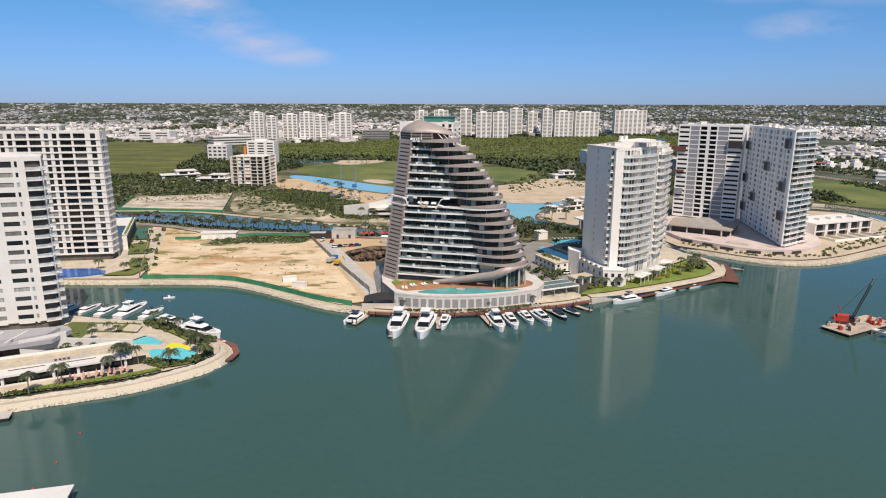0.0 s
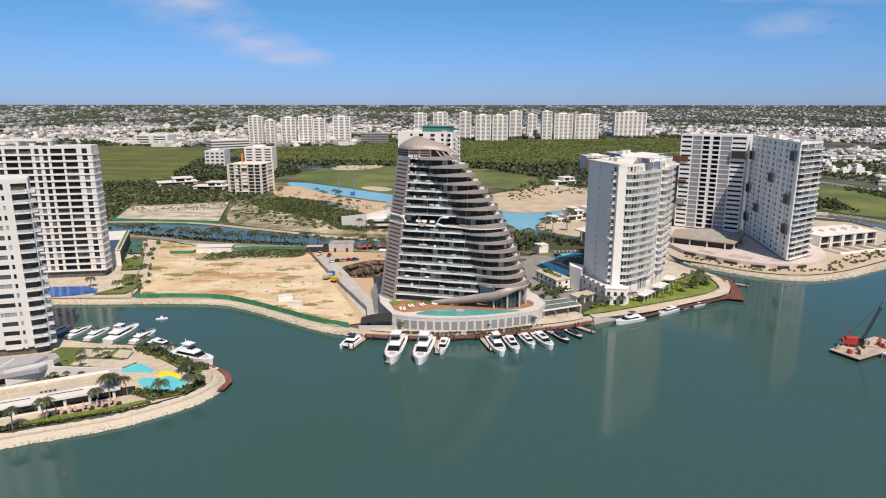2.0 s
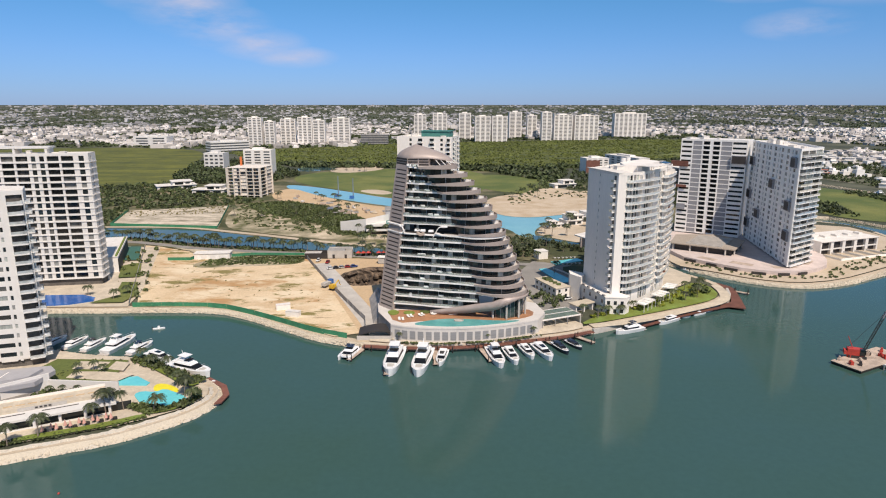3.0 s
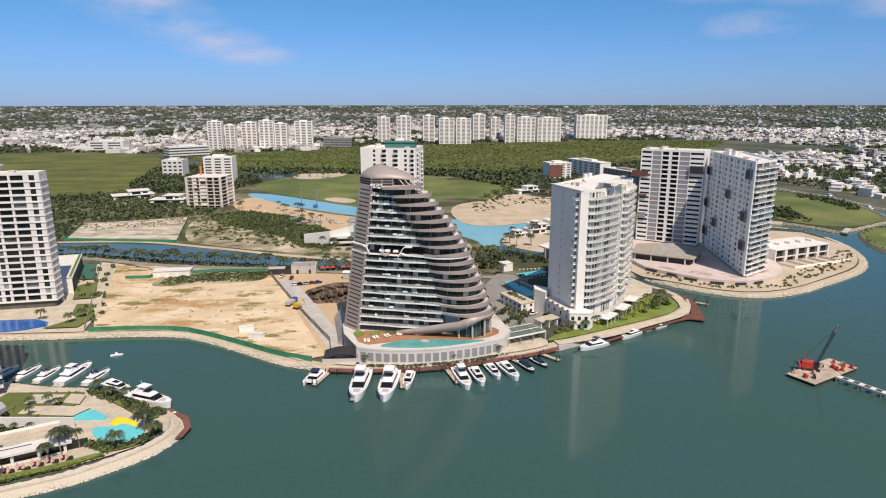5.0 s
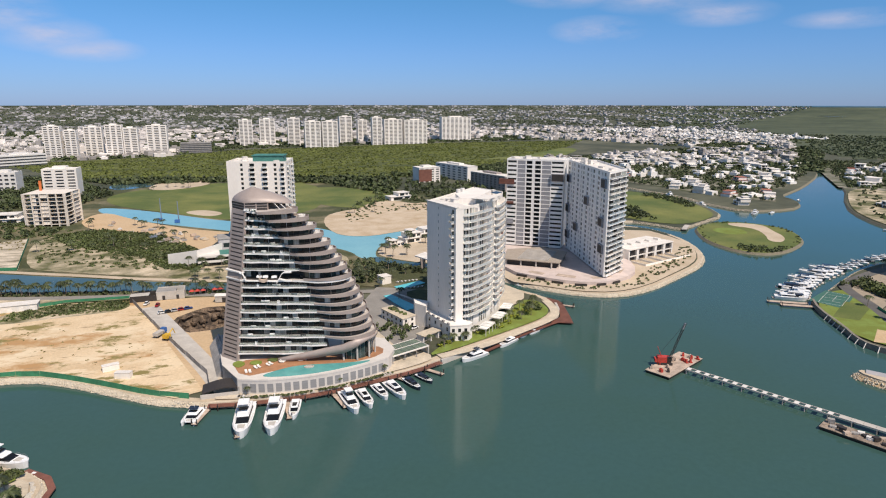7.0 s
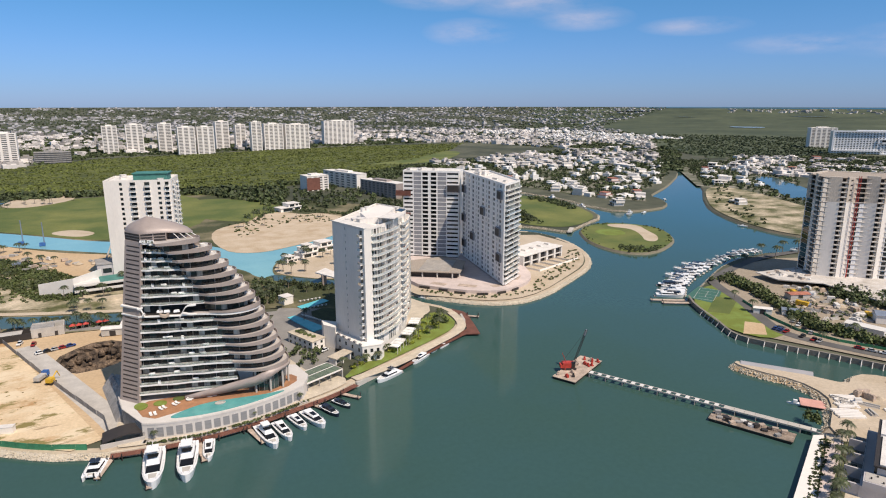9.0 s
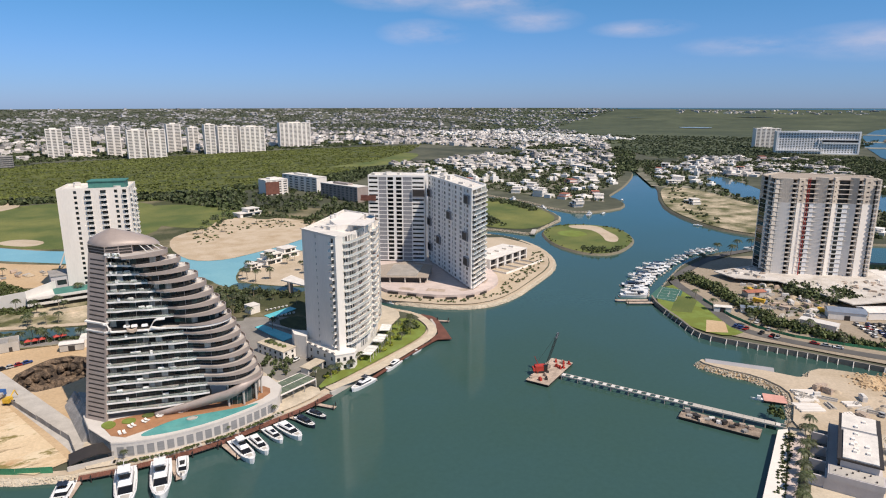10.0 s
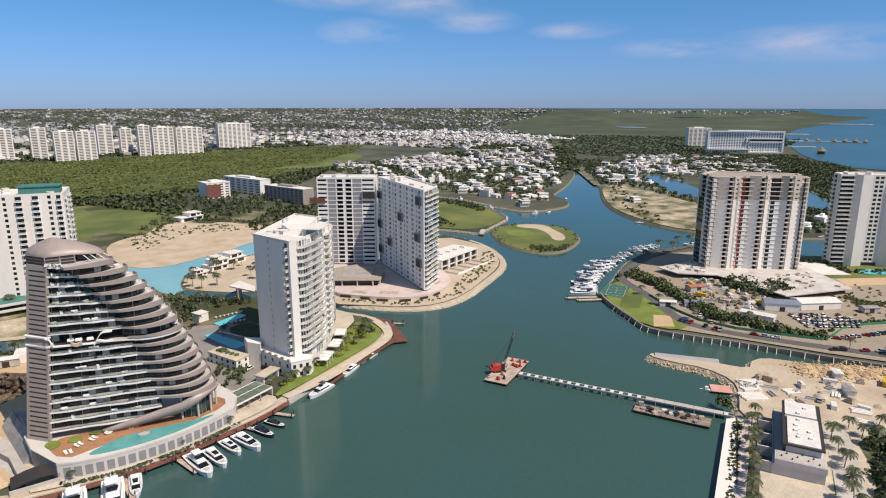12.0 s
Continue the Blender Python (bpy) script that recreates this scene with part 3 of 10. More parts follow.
def sea():
    me = Mesh()
    rings = []
    for (r0, a0), (r1, a1) in zip(COAST, COAST[1:]):
        for k in range(3):
            f = k / 3
            r, a = r0 + (r1 - r0) * f, a0 + (a1 - a0) * f
            az = [radians(a + (104 - a) * (q / 20) ** 1.3) for q in range(21)]
            rings.append([(math.sin(t) * r, math.cos(t) * r, GROUND + 0.9 + rise(r, 0)) for t in az])
    me.loft(rings, 0, False, False)
    me.f = [q[::-1] for q in me.f]
    thing("sea", "blue open sea reaching the horizon", "water", kind="structure", data=me.data("sea", M_SEA))


sea()
for line, wide, lab in (([(1990, 1010), (2040, 960), (2075, 890), (2098, 826)], 13, "long rocky pier with thatched huts in the sea"), ([(1730, 880), (1760, 850), (1775, 825)], 12, "short rocky pier on the coast"), ([(2420, 1240), (2480, 1170)], 16, "stone breakwater off the coast"), ([(3250, 1480), (3330, 1360), (3380, 1300)], 20, "far breakwater off the coast")):
    patch("sea_pier", strip(line, wide), M_ROCK, lab, "pier", GROUND + 3.0 + max(rise(*p) for p in line), 3.5, 1)
for x, y, s in ((2050, 945, 1.0), (2068, 905, 1.0), (2078, 880, 1.0), (2088, 855, 1.1), (2097, 832, 1.0), (1560, 716, 1.5), (2030, 970, 1.0)):
    hut_ = thing("thatched_hut", "round thatched hut on posts over the sea", "hut", pose(x, y, GROUND + 0.9))
    part("roof", Mesh().tube((0, 0, 4 * s), (0, 0, 11 * s), 8 * s, 0.4, 10).data("roof", M_BARK), hut_)
    part("wall", Mesh().tube((0, 0, 0), (0, 0, 4 * s), 5 * s, n=10).data("wall", M_TIMBER), hut_)
patch("golf_lawn", [(1373, 663), (1300, 585), (1215, 515), (1130, 500), (1076, 501), (1164, 570), (1270, 640)], M_LAWN_BRIGHT, "green fairway beside the beach", "lawn")

# inland canals and ponds
patch("scrub_ground", [(-400, 404), (-400, 720), (-300, 700), (-180, 880), (60, 880), (190, 700), (312, 640), (324, 500), (226, 510), (110, 402), (62, 352), (-60, 366), (-200, 400)], M_OLIVE, "olive scrub ground between the canals", "ground", rounds=1)
patch("canal", [(170, 560), (150, 549), (120, 525), (94, 511), (72, 500), (53, 504), (39, 540), (-4, 575), (-49, 600), (-94, 647), (-135, 685), (-172, 708), (-168, 680), (-138, 636), (-97, 597), (-46, 556), (0, 520), (28, 480), (50, 450), (52, 430), (66, 414), (64, 436), (70, 458), (83, 481), (113, 499), (150, 500), (185, 540)], M_CANAL, "pale turquoise shallow canal between sandy banks", "canal")
patch("canal", [(-330, 450), (-236, 455), (-200, 455), (-174, 449), (-146, 436), (-114, 422), (-86, 408), (-54, 396), (-15, 383), (30, 373), (30, 363), (-20, 370), (-52, 379), (-75, 385), (-103, 391), (-131, 397), (-160, 405), (-203, 421), (-240, 426), (-330, 427)], M_CANAL_DARK, "blue-green canal lined with palms", "canal")
patch("canal", [(56, 424), (70, 404), (92, 388), (104, 392), (96, 400), (76, 416), (66, 432)], M_CANAL_DARK, "narrow canal behind the hotel pools", "canal")
patch("pond", [(-206, 881), (-186, 945), (-136, 945), (-140, 885), (-181, 836)], M_CANAL_DARK, "still grey-blue golf pond", "pond")
patch("pond", [(880, 668), (850, 684), (800, 626), (735, 552), (690, 500), (705, 470), (750, 500), (800, 556), (842, 614)], M_CANAL_DARK, "blue residential canal between the villas", "canal")

# ground covers
patch("villa_lots", [(72, 424), (66, 438), (72, 458), (86, 480), (114, 497), (148, 497), (160, 470), (140, 430), (110, 402), (92, 404)], M_SAND_PALE, "sandy lots with lawns round canal villas", "lot", rounds=1)
patch("canal_lots", [(-72, 412), (-53, 401), (-14, 388), (30, 378), (50, 420), (28, 478), (-40, 476), (-66, 440)], M_SCRUB_SAND, "sandy ground round the low canal buildings", "lot", rounds=1)
patch("mangrove_marsh", [(-1000, 1100), (-889, 1230), (-723, 1320), (-583, 1290), (-463, 1240), (-380, 1000), (-330, 790), (-309, 700), (-359, 678), (-480, 640), (-1000, 640)], M_MARSH, "wide flat field of bright green mangrove", "marsh")
patch("mangrove_marsh", [(-440, 1240), (-196, 1340), (-85, 1490), (520, 1630), (829, 1600), (641, 1330), (447, 1080), (295, 960), (166, 880), (70, 830), (-60, 900), (-253, 960)], M_MARSH_DEEP, "low green mangrove thicket behind the golf course", "marsh")
patch("golf_lawn", [(-169, 722), (-185, 800), (-140, 860), (-60, 890), (60, 860), (51, 640), (-20, 600), (-50, 605), (-95, 652)], M_LAWN, "golf fairway of mown olive green grass", "lawn")
patch("golf_lawn", [(30, 718), (40, 811), (90, 800), (135, 712), (128, 670), (94, 628), (48, 657)], M_LAWN, "flat training lawn beside the canal", "lawn")
patch("golf_lawn", [(356, 1131), (492, 1186), (664, 1376), (680, 1310), (503, 1089)], M_LAWN, "long mown fairway in the mangrove", "lawn")
patch("golf_lawn", [(314, 510), (324, 490), (345, 474), (400, 503), (421, 551), (432, 604), (415, 680), (360, 700), (300, 620)], M_LAWN, "bright fairway tongue reaching the harbour", "lawn")
patch("beach", [(44, 518), (39, 560), (44, 600), (60, 622), (84, 636), (96, 668), (122, 680), (140, 650), (156, 656), (172, 622), (192, 604), (200, 566), (176, 552), (150, 546), (120, 523), (94, 509.5), (72, 498.6), (54, 503)], M_BEACH, "bare pink-beige beach on the canal bank", "beach", rounds=1)
patch("beach", [(-156, 843), (-141, 920), (-105, 935), (-72, 880), (-119, 822)], M_SAND_PALE, "pale sand bunker field on the golf course", "bunker")
patch("bunker", [(-90, 655), (-70, 668), (-46, 640), (-60, 622)], M_SAND_PALE, "pale winding sand bunker in the fairway", "bunker")
patch("building_site", [(-172, 610), (-165, 685), (-122, 620), (-72, 566), (-45, 549), (20, 500), (20, 470), (-42, 480), (-72, 492), (-109, 540)], M_SAND, "dusty orange ground of a canal-side building site", "building site")
patch("cleared_lot", [(-245, 466), (-263, 530), (-188, 556), (-162, 455)], M_LOT_BRUSH, "cleared pale lot with dry brush", "lot", rounds=0)
patch("scrub_lot", [(-160, 455), (-184, 556), (-152, 572), (-105, 560), (-57, 480), (-40, 410), (-85, 418), (-130, 440)], M_SCRUB_SAND, "sandy lot overgrown with green scrub", "lot")
patch("sand_lot", [(-188, 398), (-178, 395), (-153, 381), (-142, 368), (-132, 365), (-113, 370), (-78, 367), (-53, 302), (-32, 256), (-31, 242), (-41, 238), (-64, 254), (-82, 266), (-97, 274.5), (-135, 275)], M_SAND_LOT, "large empty lot of tracked yellow sand with weeds", "lot", rounds=0)
patch("weeds", [(-136, 362), (-113, 369), (-79, 367), (-78, 350), (-104, 346), (-140, 340)], M_SCRUB_SAND, "strip of dry weeds on the sand", "weeds")
patch("building_site", [(-76, 362), (-16, 366), (-16, 341), (-23.2, 337.2), (-31, 344.0), (-39.2, 344.0), (-45.6, 338.8), (-51.8, 331.4), (-54, 321), (-49.8, 312.2), (-43.4, 307.0), (-33.8, 308.0), (-25.2, 313.6), (-21.0, 326), (-22.8, 336.2), (-15.4, 339), (-14, 300), (-24, 262), (-32, 243)], M_SAND, "dusty excavated ground beside the tower", "building site", rounds=0)
road("verge", [(-330, 454), (-236, 459), (-200, 459), (-173, 453), (-145, 440), (-113, 426), (-85, 412), (-53, 400), (-14, 387), (30, 377)], 5, M_SAND_PALE, "pale sandy verge of the canal", "verge")
road("road", [(-330, 404), (-208, 410), (-187, 404), (-156, 390), (-116, 381), (-77, 375), (20, 354), (80, 345)], 6, M_ASPHALT_PALE, "grey canal-side street")
road("road", [(-68, 352), (-46, 298), (-27.5, 252), (-26, 244)], 9, M_CONCRETE, "concrete ramp beside a retaining wall")
patch("pavement", [(-330, 330), (-330, 285), (-175, 274), (-139, 274.5), (-144, 300), (-176, 392), (-240, 400)], M_PAVING, "cream paved garden terrace round the tower", "pavement", rounds=0)
patch("pavement", [(-330, 66), (-200, 118), (-141, 148), (-114.5, 159), (-102, 164), (-90.4, 169), (-82.6, 174), (-76.4, 179), (-73.2, 184), (-72, 188.4), (-73.4, 193.4), (-78.6, 198), (-86, 204), (-97, 209.4), (-109, 217.4), (-125, 219.4), (-143, 224.6), (-175, 232), (-330, 228)], M_PAVING, "cream paved terrace on the point", "pavement", rounds=0)


def rock_bank():
    rows = [offset(BAY, d) for d in (-1.2, 0.2, 1.5, 2.7, 3.6, 3.9)]
    keep = [i for i, (x, y) in enumerate(BAY) if -335 < x < -66.5 and 50 < y < 197]
    rr = random.Random(15)
    rings = []
    for i, j in zip(keep, keep[1:]):
        if j != i + 1:
            continue
        n = max(1, int(math.dist(BAY[i], BAY[j]) / 1.2))
        for k in range(n):
            f = k / n
            rings.append([(row[i][0] + (row[j][0] - row[i][0]) * f + rr.uniform(-0.25, 0.25), row[i][1] + (row[j][1] - row[i][1]) * f + rr.uniform(-0.25, 0.25), z + rr.uniform(-0.16, 0.16))
                          for row, z in zip(rows, (-0.5, 0.45, 1.25, 1.95, 2.3, 1.6))])
    me = Mesh().loft(rings, 0, False, False)
    me.f = [q[::-1] for q in me.f]
    thing("rock_bank", "broad pale stone bank round the point", "embankment", kind="structure", data=me.data("rock_bank", M_ROCK_PALE))


rock_bank()
patch("pavement", [(-30, 234), (-17, 231), (0, 230.6), (17, 233), (32, 238), (49, 243), (60, 249), (52, 262), (38, 300), (-24, 270)], M_PAVING, "cream waterfront paving with planted edge", "pavement", rounds=1)
patch("pavement", [(40, 270), (60, 262), (78, 300), (100, 330), (108, 360), (90, 380), (40, 350)], M_ASPHALT_PALE, "grey hotel forecourt", "pavement", rounds=1)
patch("pavement", [(14, 374), (56, 356), (100, 330), (110, 352), (104, 388), (92, 388), (70, 404), (54, 424), (30, 396)], M_OLIVE, "weedy ground behind the hotel pools", "pavement", rounds=1)
patch("lawn", [(56, 251), (66, 254), (88, 264.5), (112, 276.5), (126, 285), (133, 297), (130, 316), (112, 300), (92, 276), (66, 262)], M_LAWN_BRIGHT, "watered bright lawn along the sea wall", "lawn", rounds=1)
road("path", [(61, 249.6), (84, 256), (106, 269), (124, 278.6), (131.6, 286), (135, 296), (136, 308)], 4.6, M_PAVING, "pale waterside footpath", "path")
patch("pavement", [(128, 350), (147, 333), (161, 319), (180, 312), (204, 318), (238, 339), (264, 356), (280, 373), (294, 396), (302, 424), (296, 470), (200, 470), (130, 420)], M_SAND_PALE, "sandy planted bank of the twin tower plot", "bank", rounds=1)
patch("pavement", [(136, 364), (150, 345), (164, 331), (180, 325), (200, 331), (215, 345), (225, 372), (215, 410), (170, 440), (140, 420)], M_PAVING_PINK, "pinkish paved podium terrace", "pavement", rounds=1, z=GROUND + 2.6, thick=2.6)
BANK = [(498, 392), (502, 347), (560, 300), (590, 330), (616, 390), (660, 470), (716, 596), (690, 628), (573, 520), (530, 465)]
patch("bank", BANK, M_SCRUB_SAND, "dry bank with weeds along the channel", "bank")
patch("building_site", [(250, 218), (262, 200), (297, 126), (330, 80), (520, 120), (548, 200), (496, 228), (472, 252), (446, 296), (392, 316), (330, 292), (296, 270), (270, 240)], M_DUST, "dusty site ground with tracks and stores", "building site", rounds=1)
patch("garden_strip", [(424, 232), (450, 252), (470, 248), (500, 226), (520, 200), (480, 168), (452, 178), (430, 200)], M_LAWN, "garden lawn beside the raw tower", "lawn", rounds=1)
patch("white_court", [(455, 238), (434, 211), (450, 199), (470, 229)], M_ROOF, "pale hard court with a fence beside the tower", "court", rounds=0, z=GROUND + 0.86, thick=0.3)
patch("sand_strip", [(432, 201), (463, 182), (446, 174), (418, 188)], M_SAND, "strip of orange sand beside the court", "sand", rounds=0)
patch("pool", [(456, 196), (466, 203), (486, 190), (476, 180)], M_POOL, "turquoise garden pool below the white tower", "pool", GROUND + 1.3, 0.5, 1)
patch("park", [(256, 236), (268, 259), (279, 270), (306, 284), (312, 274), (290, 236), (272, 204), (257, 203), (251, 218)], M_LAWN_BRIGHT, "waterside park lawn with sports courts", "lawn", rounds=1)
patch("tennis_court", [(273, 271), (279, 254), (303, 270), (297, 283)], M_COURT, "green tennis court with white lines", "court", rounds=0)
patch("tennis_court", [(263, 246), (271, 238), (297, 254), (290, 264)], M_LAWN, "grass sports court beside the tennis court", "court", rounds=0)
patch("sand_court", [(252, 214), (261, 207.5), (274, 219), (268, 226)], M_SAND, "orange sand volleyball court", "court", rounds=0)
road("road", [(440, 318), (400, 318), (360, 307), (322, 293), (311, 284), (296, 250), (278, 222), (269, 204), (282.5, 170.5), (308.5, 126), (334, 80), (374, 20)], 6.4, M_ASPHALT, "grey asphalt promenade road")
patch("sand_spit", [(217, 191), (221, 192), (234, 169), (241, 155), (249, 159), (258, 158.5), (266, 147), (278, 128), (289, 116), (310, 74), (290, 30), (200, 60), (160, 70), (196, 134), (215, 145), (224, 153), (226, 167), (219, 181)], M_SAND_PALE, "sandy spit and builders' yard", "building site", rounds=1, thick=0.8)
patch("promenade", [(193, 134), (189.6, 135.6), (144, 112), (58, 67), (-40, 15), (-38, 10), (62, 62), (148, 107.5)], M_STUCCO, "pale concrete quay promenade", "pavement", rounds=0, z=GROUND + 0.7, thick=0.7)
patch("pavement", [(190, 131), (194, 134), (222, 112), (240, 92), (228, 60), (140, 20), (60, 30), (64, 60)], M_PAVING, "cream garden paving with planting beds", "pavement", rounds=0)
patch("planting_bed", [(192, 130), (197, 127), (168, 111), (120, 86), (110, 88), (150, 106.5)], M_MULCH, "dark planted bed behind the promenade", "garden bed", rounds=0)
road("path", [(190, 129.4), (152, 108), (90, 76), (40, 50)], 2.6, M_PAVING_PINK, "brownish garden footpath", "path")
patch("planting_bed", [(214, 102), (232, 92), (222, 66), (170, 60), (160, 72), (182, 82), (198, 90)], M_MULCH, "dark planted bed under garden palms", "garden bed", rounds=1)
patch("planting_bed", [(208, 108), (214, 103), (180, 86), (172, 90)], M_MULCH, "dark soil bed beside the quay house", "garden bed", rounds=0)

road("path", [(193.5, 129), (148, 106.4), (60, 60)], 2.6, M_PAVING_PINK, "brown-pink brick footpath behind the promenade", "path")
road("road", [(214, 108), (184, 91), (150, 74)], 8, M_CONCRETE, "pale grey paved street beside the quay house")
patch("street_verge", [(-188, 400), (-156, 386), (-116, 377), (-77, 371), (-14, 358), (-77, 368), (-113, 370), (-132, 365), (-142, 368), (-153, 381), (-178, 395)], M_SCRUB_SAND, "weedy verge between the street and the sand lot", "verge", rounds=0)
patch("garden_paving", [(100, 296), (114, 302), (130, 318), (128, 336), (114, 368), (106, 384), (96, 350), (98, 320)], M_PAVING, "pale paving behind the curved tower", "pavement", rounds=1)
for poly in ([(146, 357), (152, 349), (156, 352), (150, 360)], [(159, 345), (168, 337), (171, 341), (163, 349)], [(178, 332), (191, 334), (190, 338), (178, 337)], [(200, 340), (208, 348), (206, 352), (197, 344)]):
    patch("planting_bed", poly, M_RUST, "red-brown gravel bed on the podium terrace", "garden bed", z=GROUND + 2.68, thick=0.06, rounds=0)

# ---- towers ----
def window_mesh(w, h, glass=None):
    """A tinted pane, from x 0 to w and z 0 to h."""
    return Mesh().box(0, w, 0.05, 0.1, 0, h).data("window", glass or M_GLASS)


def balcony_mesh(w, deep, slab=M_WHITE, solid=False, thick=0.28):
    """A slab that stands out by deep, with a low upstand or a full parapet on three sides; y is negative outwards."""
    h, t = (0.62, 0.14) if solid else (0.12, 0.06)
    rings = []
    for x0, x1, y0, y1, z in ((0, w, -deep, 0, -thick), (0, w, -deep, 0, h), (t, w - t, -deep + t, 0, h), (t, w - t, -deep + t, 0, 0.0)):
        rings.append([(x0, y0, z), (x1, y0, z), (x1, y1, z), (x0, y1, z)])
    return Mesh().loft(rings).data("balcony", slab)


def rail_mesh(w, deep):
    """A glass rail on three sides with a slim top bar."""
    q = [(0.02, 0), (0.02, -deep + 0.04), (w - 0.02, -deep + 0.04), (w - 0.02, 0)]
    n = [(0.06, 0), (0.06, -deep + 0.08), (w - 0.06, -deep + 0.08), (w - 0.06, 0)]
    return Mesh().loft([[(*q[i], 0.1), (*q[i], 1.05), (*n[i], 1.05), (*n[i], 0.1)] for i in range(4)]).data("rail", M_GLASS_CLEAR)


def facade(tower, p0, p1, z0, floors, fh, cells, wall=M_STUCCO, sill=1.0, head=0.35, depth=0.45, glass=None, band=None, ledge=0.0):
    """One side of a tower from p0 to p1 (left to right from outside). cells: (width share, kind) with kind p pier, w window,
    d full-height window, B standing-out balcony before a full-height window, L loggia with parapet, S solid grey panel."""
    band = band or wall
    panes = glass if isinstance(glass, tuple) else (glass,)
    pick = random.Random(int(abs(p0[0] * 7 + p0[1] * 3 + floors)))
    d = Vector(p1) - Vector(p0)
    length, ang = d.length, math.degrees(math.atan2(d.y, d.x))
    at = pose(p0[0], p0[1], z0, 0, 0, ang)
    total = sum(c[0] for c in cells)
    x, spans = 0.0, []
    for share, kind in cells:
        w = length * share / total
        spans.append((x, x + w, kind))
        x += w
    height = floors * fh
    cache = {}
    low, high = {"w": -head, "S": -0.22}, {"w": sill, "S": 0.3}
    rings = []
    for a, b, kind in spans:
        if kind == "p":
            part("pier", Mesh().box(a, b, 0, depth, 0, height).data("pier", wall), tower, at)
        lo, hi = low.get(kind, -0.3), high.get(kind, 0.0)
        for u in (a, b):
            rings.append([(u, 0.05, lo), (u, depth, lo), (u, depth, hi), (u, 0.05, hi)])
    strip_mesh = Mesh().loft(rings).data("spandrel", band)
    for k in range(floors):
        part("spandrel", strip_mesh, tower, at @ pose(0, 0, k * fh))
    if ledge:
        lm = Mesh().box(0, length, -ledge, 0.06, -0.32, 0.06).data("ledge", band)
        for k in range(floors):
            part("ledge", lm, tower, at @ pose(0, 0, k * fh))
    for a, b, kind in spans:
        if kind == "p":
            continue
        key = (round(b - a, 1), kind)
        if key not in cache:
            w = b - a
            if kind == "w":
                cache[key] = [("window", [window_mesh(w, fh - sill - head, g_) for g_ in panes], 0, depth * 0.5, sill)]
            elif kind == "S":
                cache[key] = [("wall_panel", Mesh().box(0, w, 0, 0.1, 0, fh - 0.52).data("wall_panel", M_GREY_PANEL), 0, depth * 0.4, 0.3)]
            else:
                cache[key] = [("window", [window_mesh(w, fh - 0.3, g_) for g_ in panes], 0, 0.85 if kind == "L" else depth * 0.6, 0)]
                if kind == "C":
                    cache[key] = [("window", [window_mesh(w, fh - 0.3, g_) for g_ in panes], 0, 1.2, 0), ("balcony", balcony_mesh(w, 2.9, wall, False, 0.3), 0, 1.2, 0), ("rail", rail_mesh(w, 2.9), 0, 1.2, 0)]
                if kind in "BL":
                    cache[key].append(("balcony", balcony_mesh(w, 1.5 if kind == "B" else 0.35, wall, kind == "L"), 0, 0.1, 0))
                if kind == "B":
                    cache[key].append(("rail", rail_mesh(w, 1.5), 0, 0.1, 0))
        for k in range(floors):
            owner = None
            for nm, me, dx, dy, dz in cache[key]:
                if isinstance(me, list):
                    me = pick.choice(me)
                if nm == "rail":
                    part(nm, me, owner, None)
                else:
                    owner = part(nm, me, tower, at @ pose(a, dy, k * fh + dz))
    return at


def plain_wall(tower, a, b, z0, height, wall):
    d = Vector(b) - Vector(a)
    return part("wall", Mesh().box(0, d.length, 0, 0.4, 0, height).data("wall", wall), tower, pose(a[0], a[1], z0, 0, 0, math.degrees(math.atan2(d.y, d.x))))


def roof_units(tower, poly, z, seed, count=5, mat_=M_ROOF):
    """Lift heads, tanks and plant boxes on a flat roof, each a part of the tower."""
    rnd = random.Random(seed)
    xs, ys = [p[0] for p in poly], [p[1] for p in poly]
    made = 0
    for _ in range(200):
        x, y = rnd.uniform(min(xs), max(xs)), rnd.uniform(min(ys), max(ys))
        if made < count and inside(x, y, offset(ccw(poly), -3.2)):
            w, d, h = rnd.uniform(1.5, 5), rnd.uniform(1.5, 4), rnd.uniform(0.9, 3.0)
            me = Mesh().box(-w / 2, w / 2, -d / 2, d / 2, 0, h).box(-w / 2 - 0.15, w / 2 + 0.15, -d / 2 - 0.15, d / 2 + 0.15, h, h + 0.15)
            part("roof_unit", me.data("roof_unit", mat_), tower, pose(x, y, z, 0, 0, rnd.uniform(0, 40)))
            made += 1


def tower_body(tower, poly, z0, z1, wall=M_STUCCO, inner=0.9, parapet=1.1):
    """The core, coloured dark as unlit rooms behind the facades, the roof slab and the parapet."""
    poly = ccw(poly)
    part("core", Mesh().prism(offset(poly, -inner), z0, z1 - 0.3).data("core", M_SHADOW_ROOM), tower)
    part("roof", Mesh().prism(offset(poly, -0.02), z1 - 0.3, z1).data("roof", M_ROOF), tower)
    me, n = Mesh(), len(poly)
    inn = offset(poly, -0.3)
    for i in range(n):
        a, b, c, e = poly[i], poly[(i + 1) % n], inn[(i + 1) % n], inn[i]
        me.prism([a, b, c, e], z1, z1 + parapet)
    part("parapet", me.data("parapet", wall), tower)


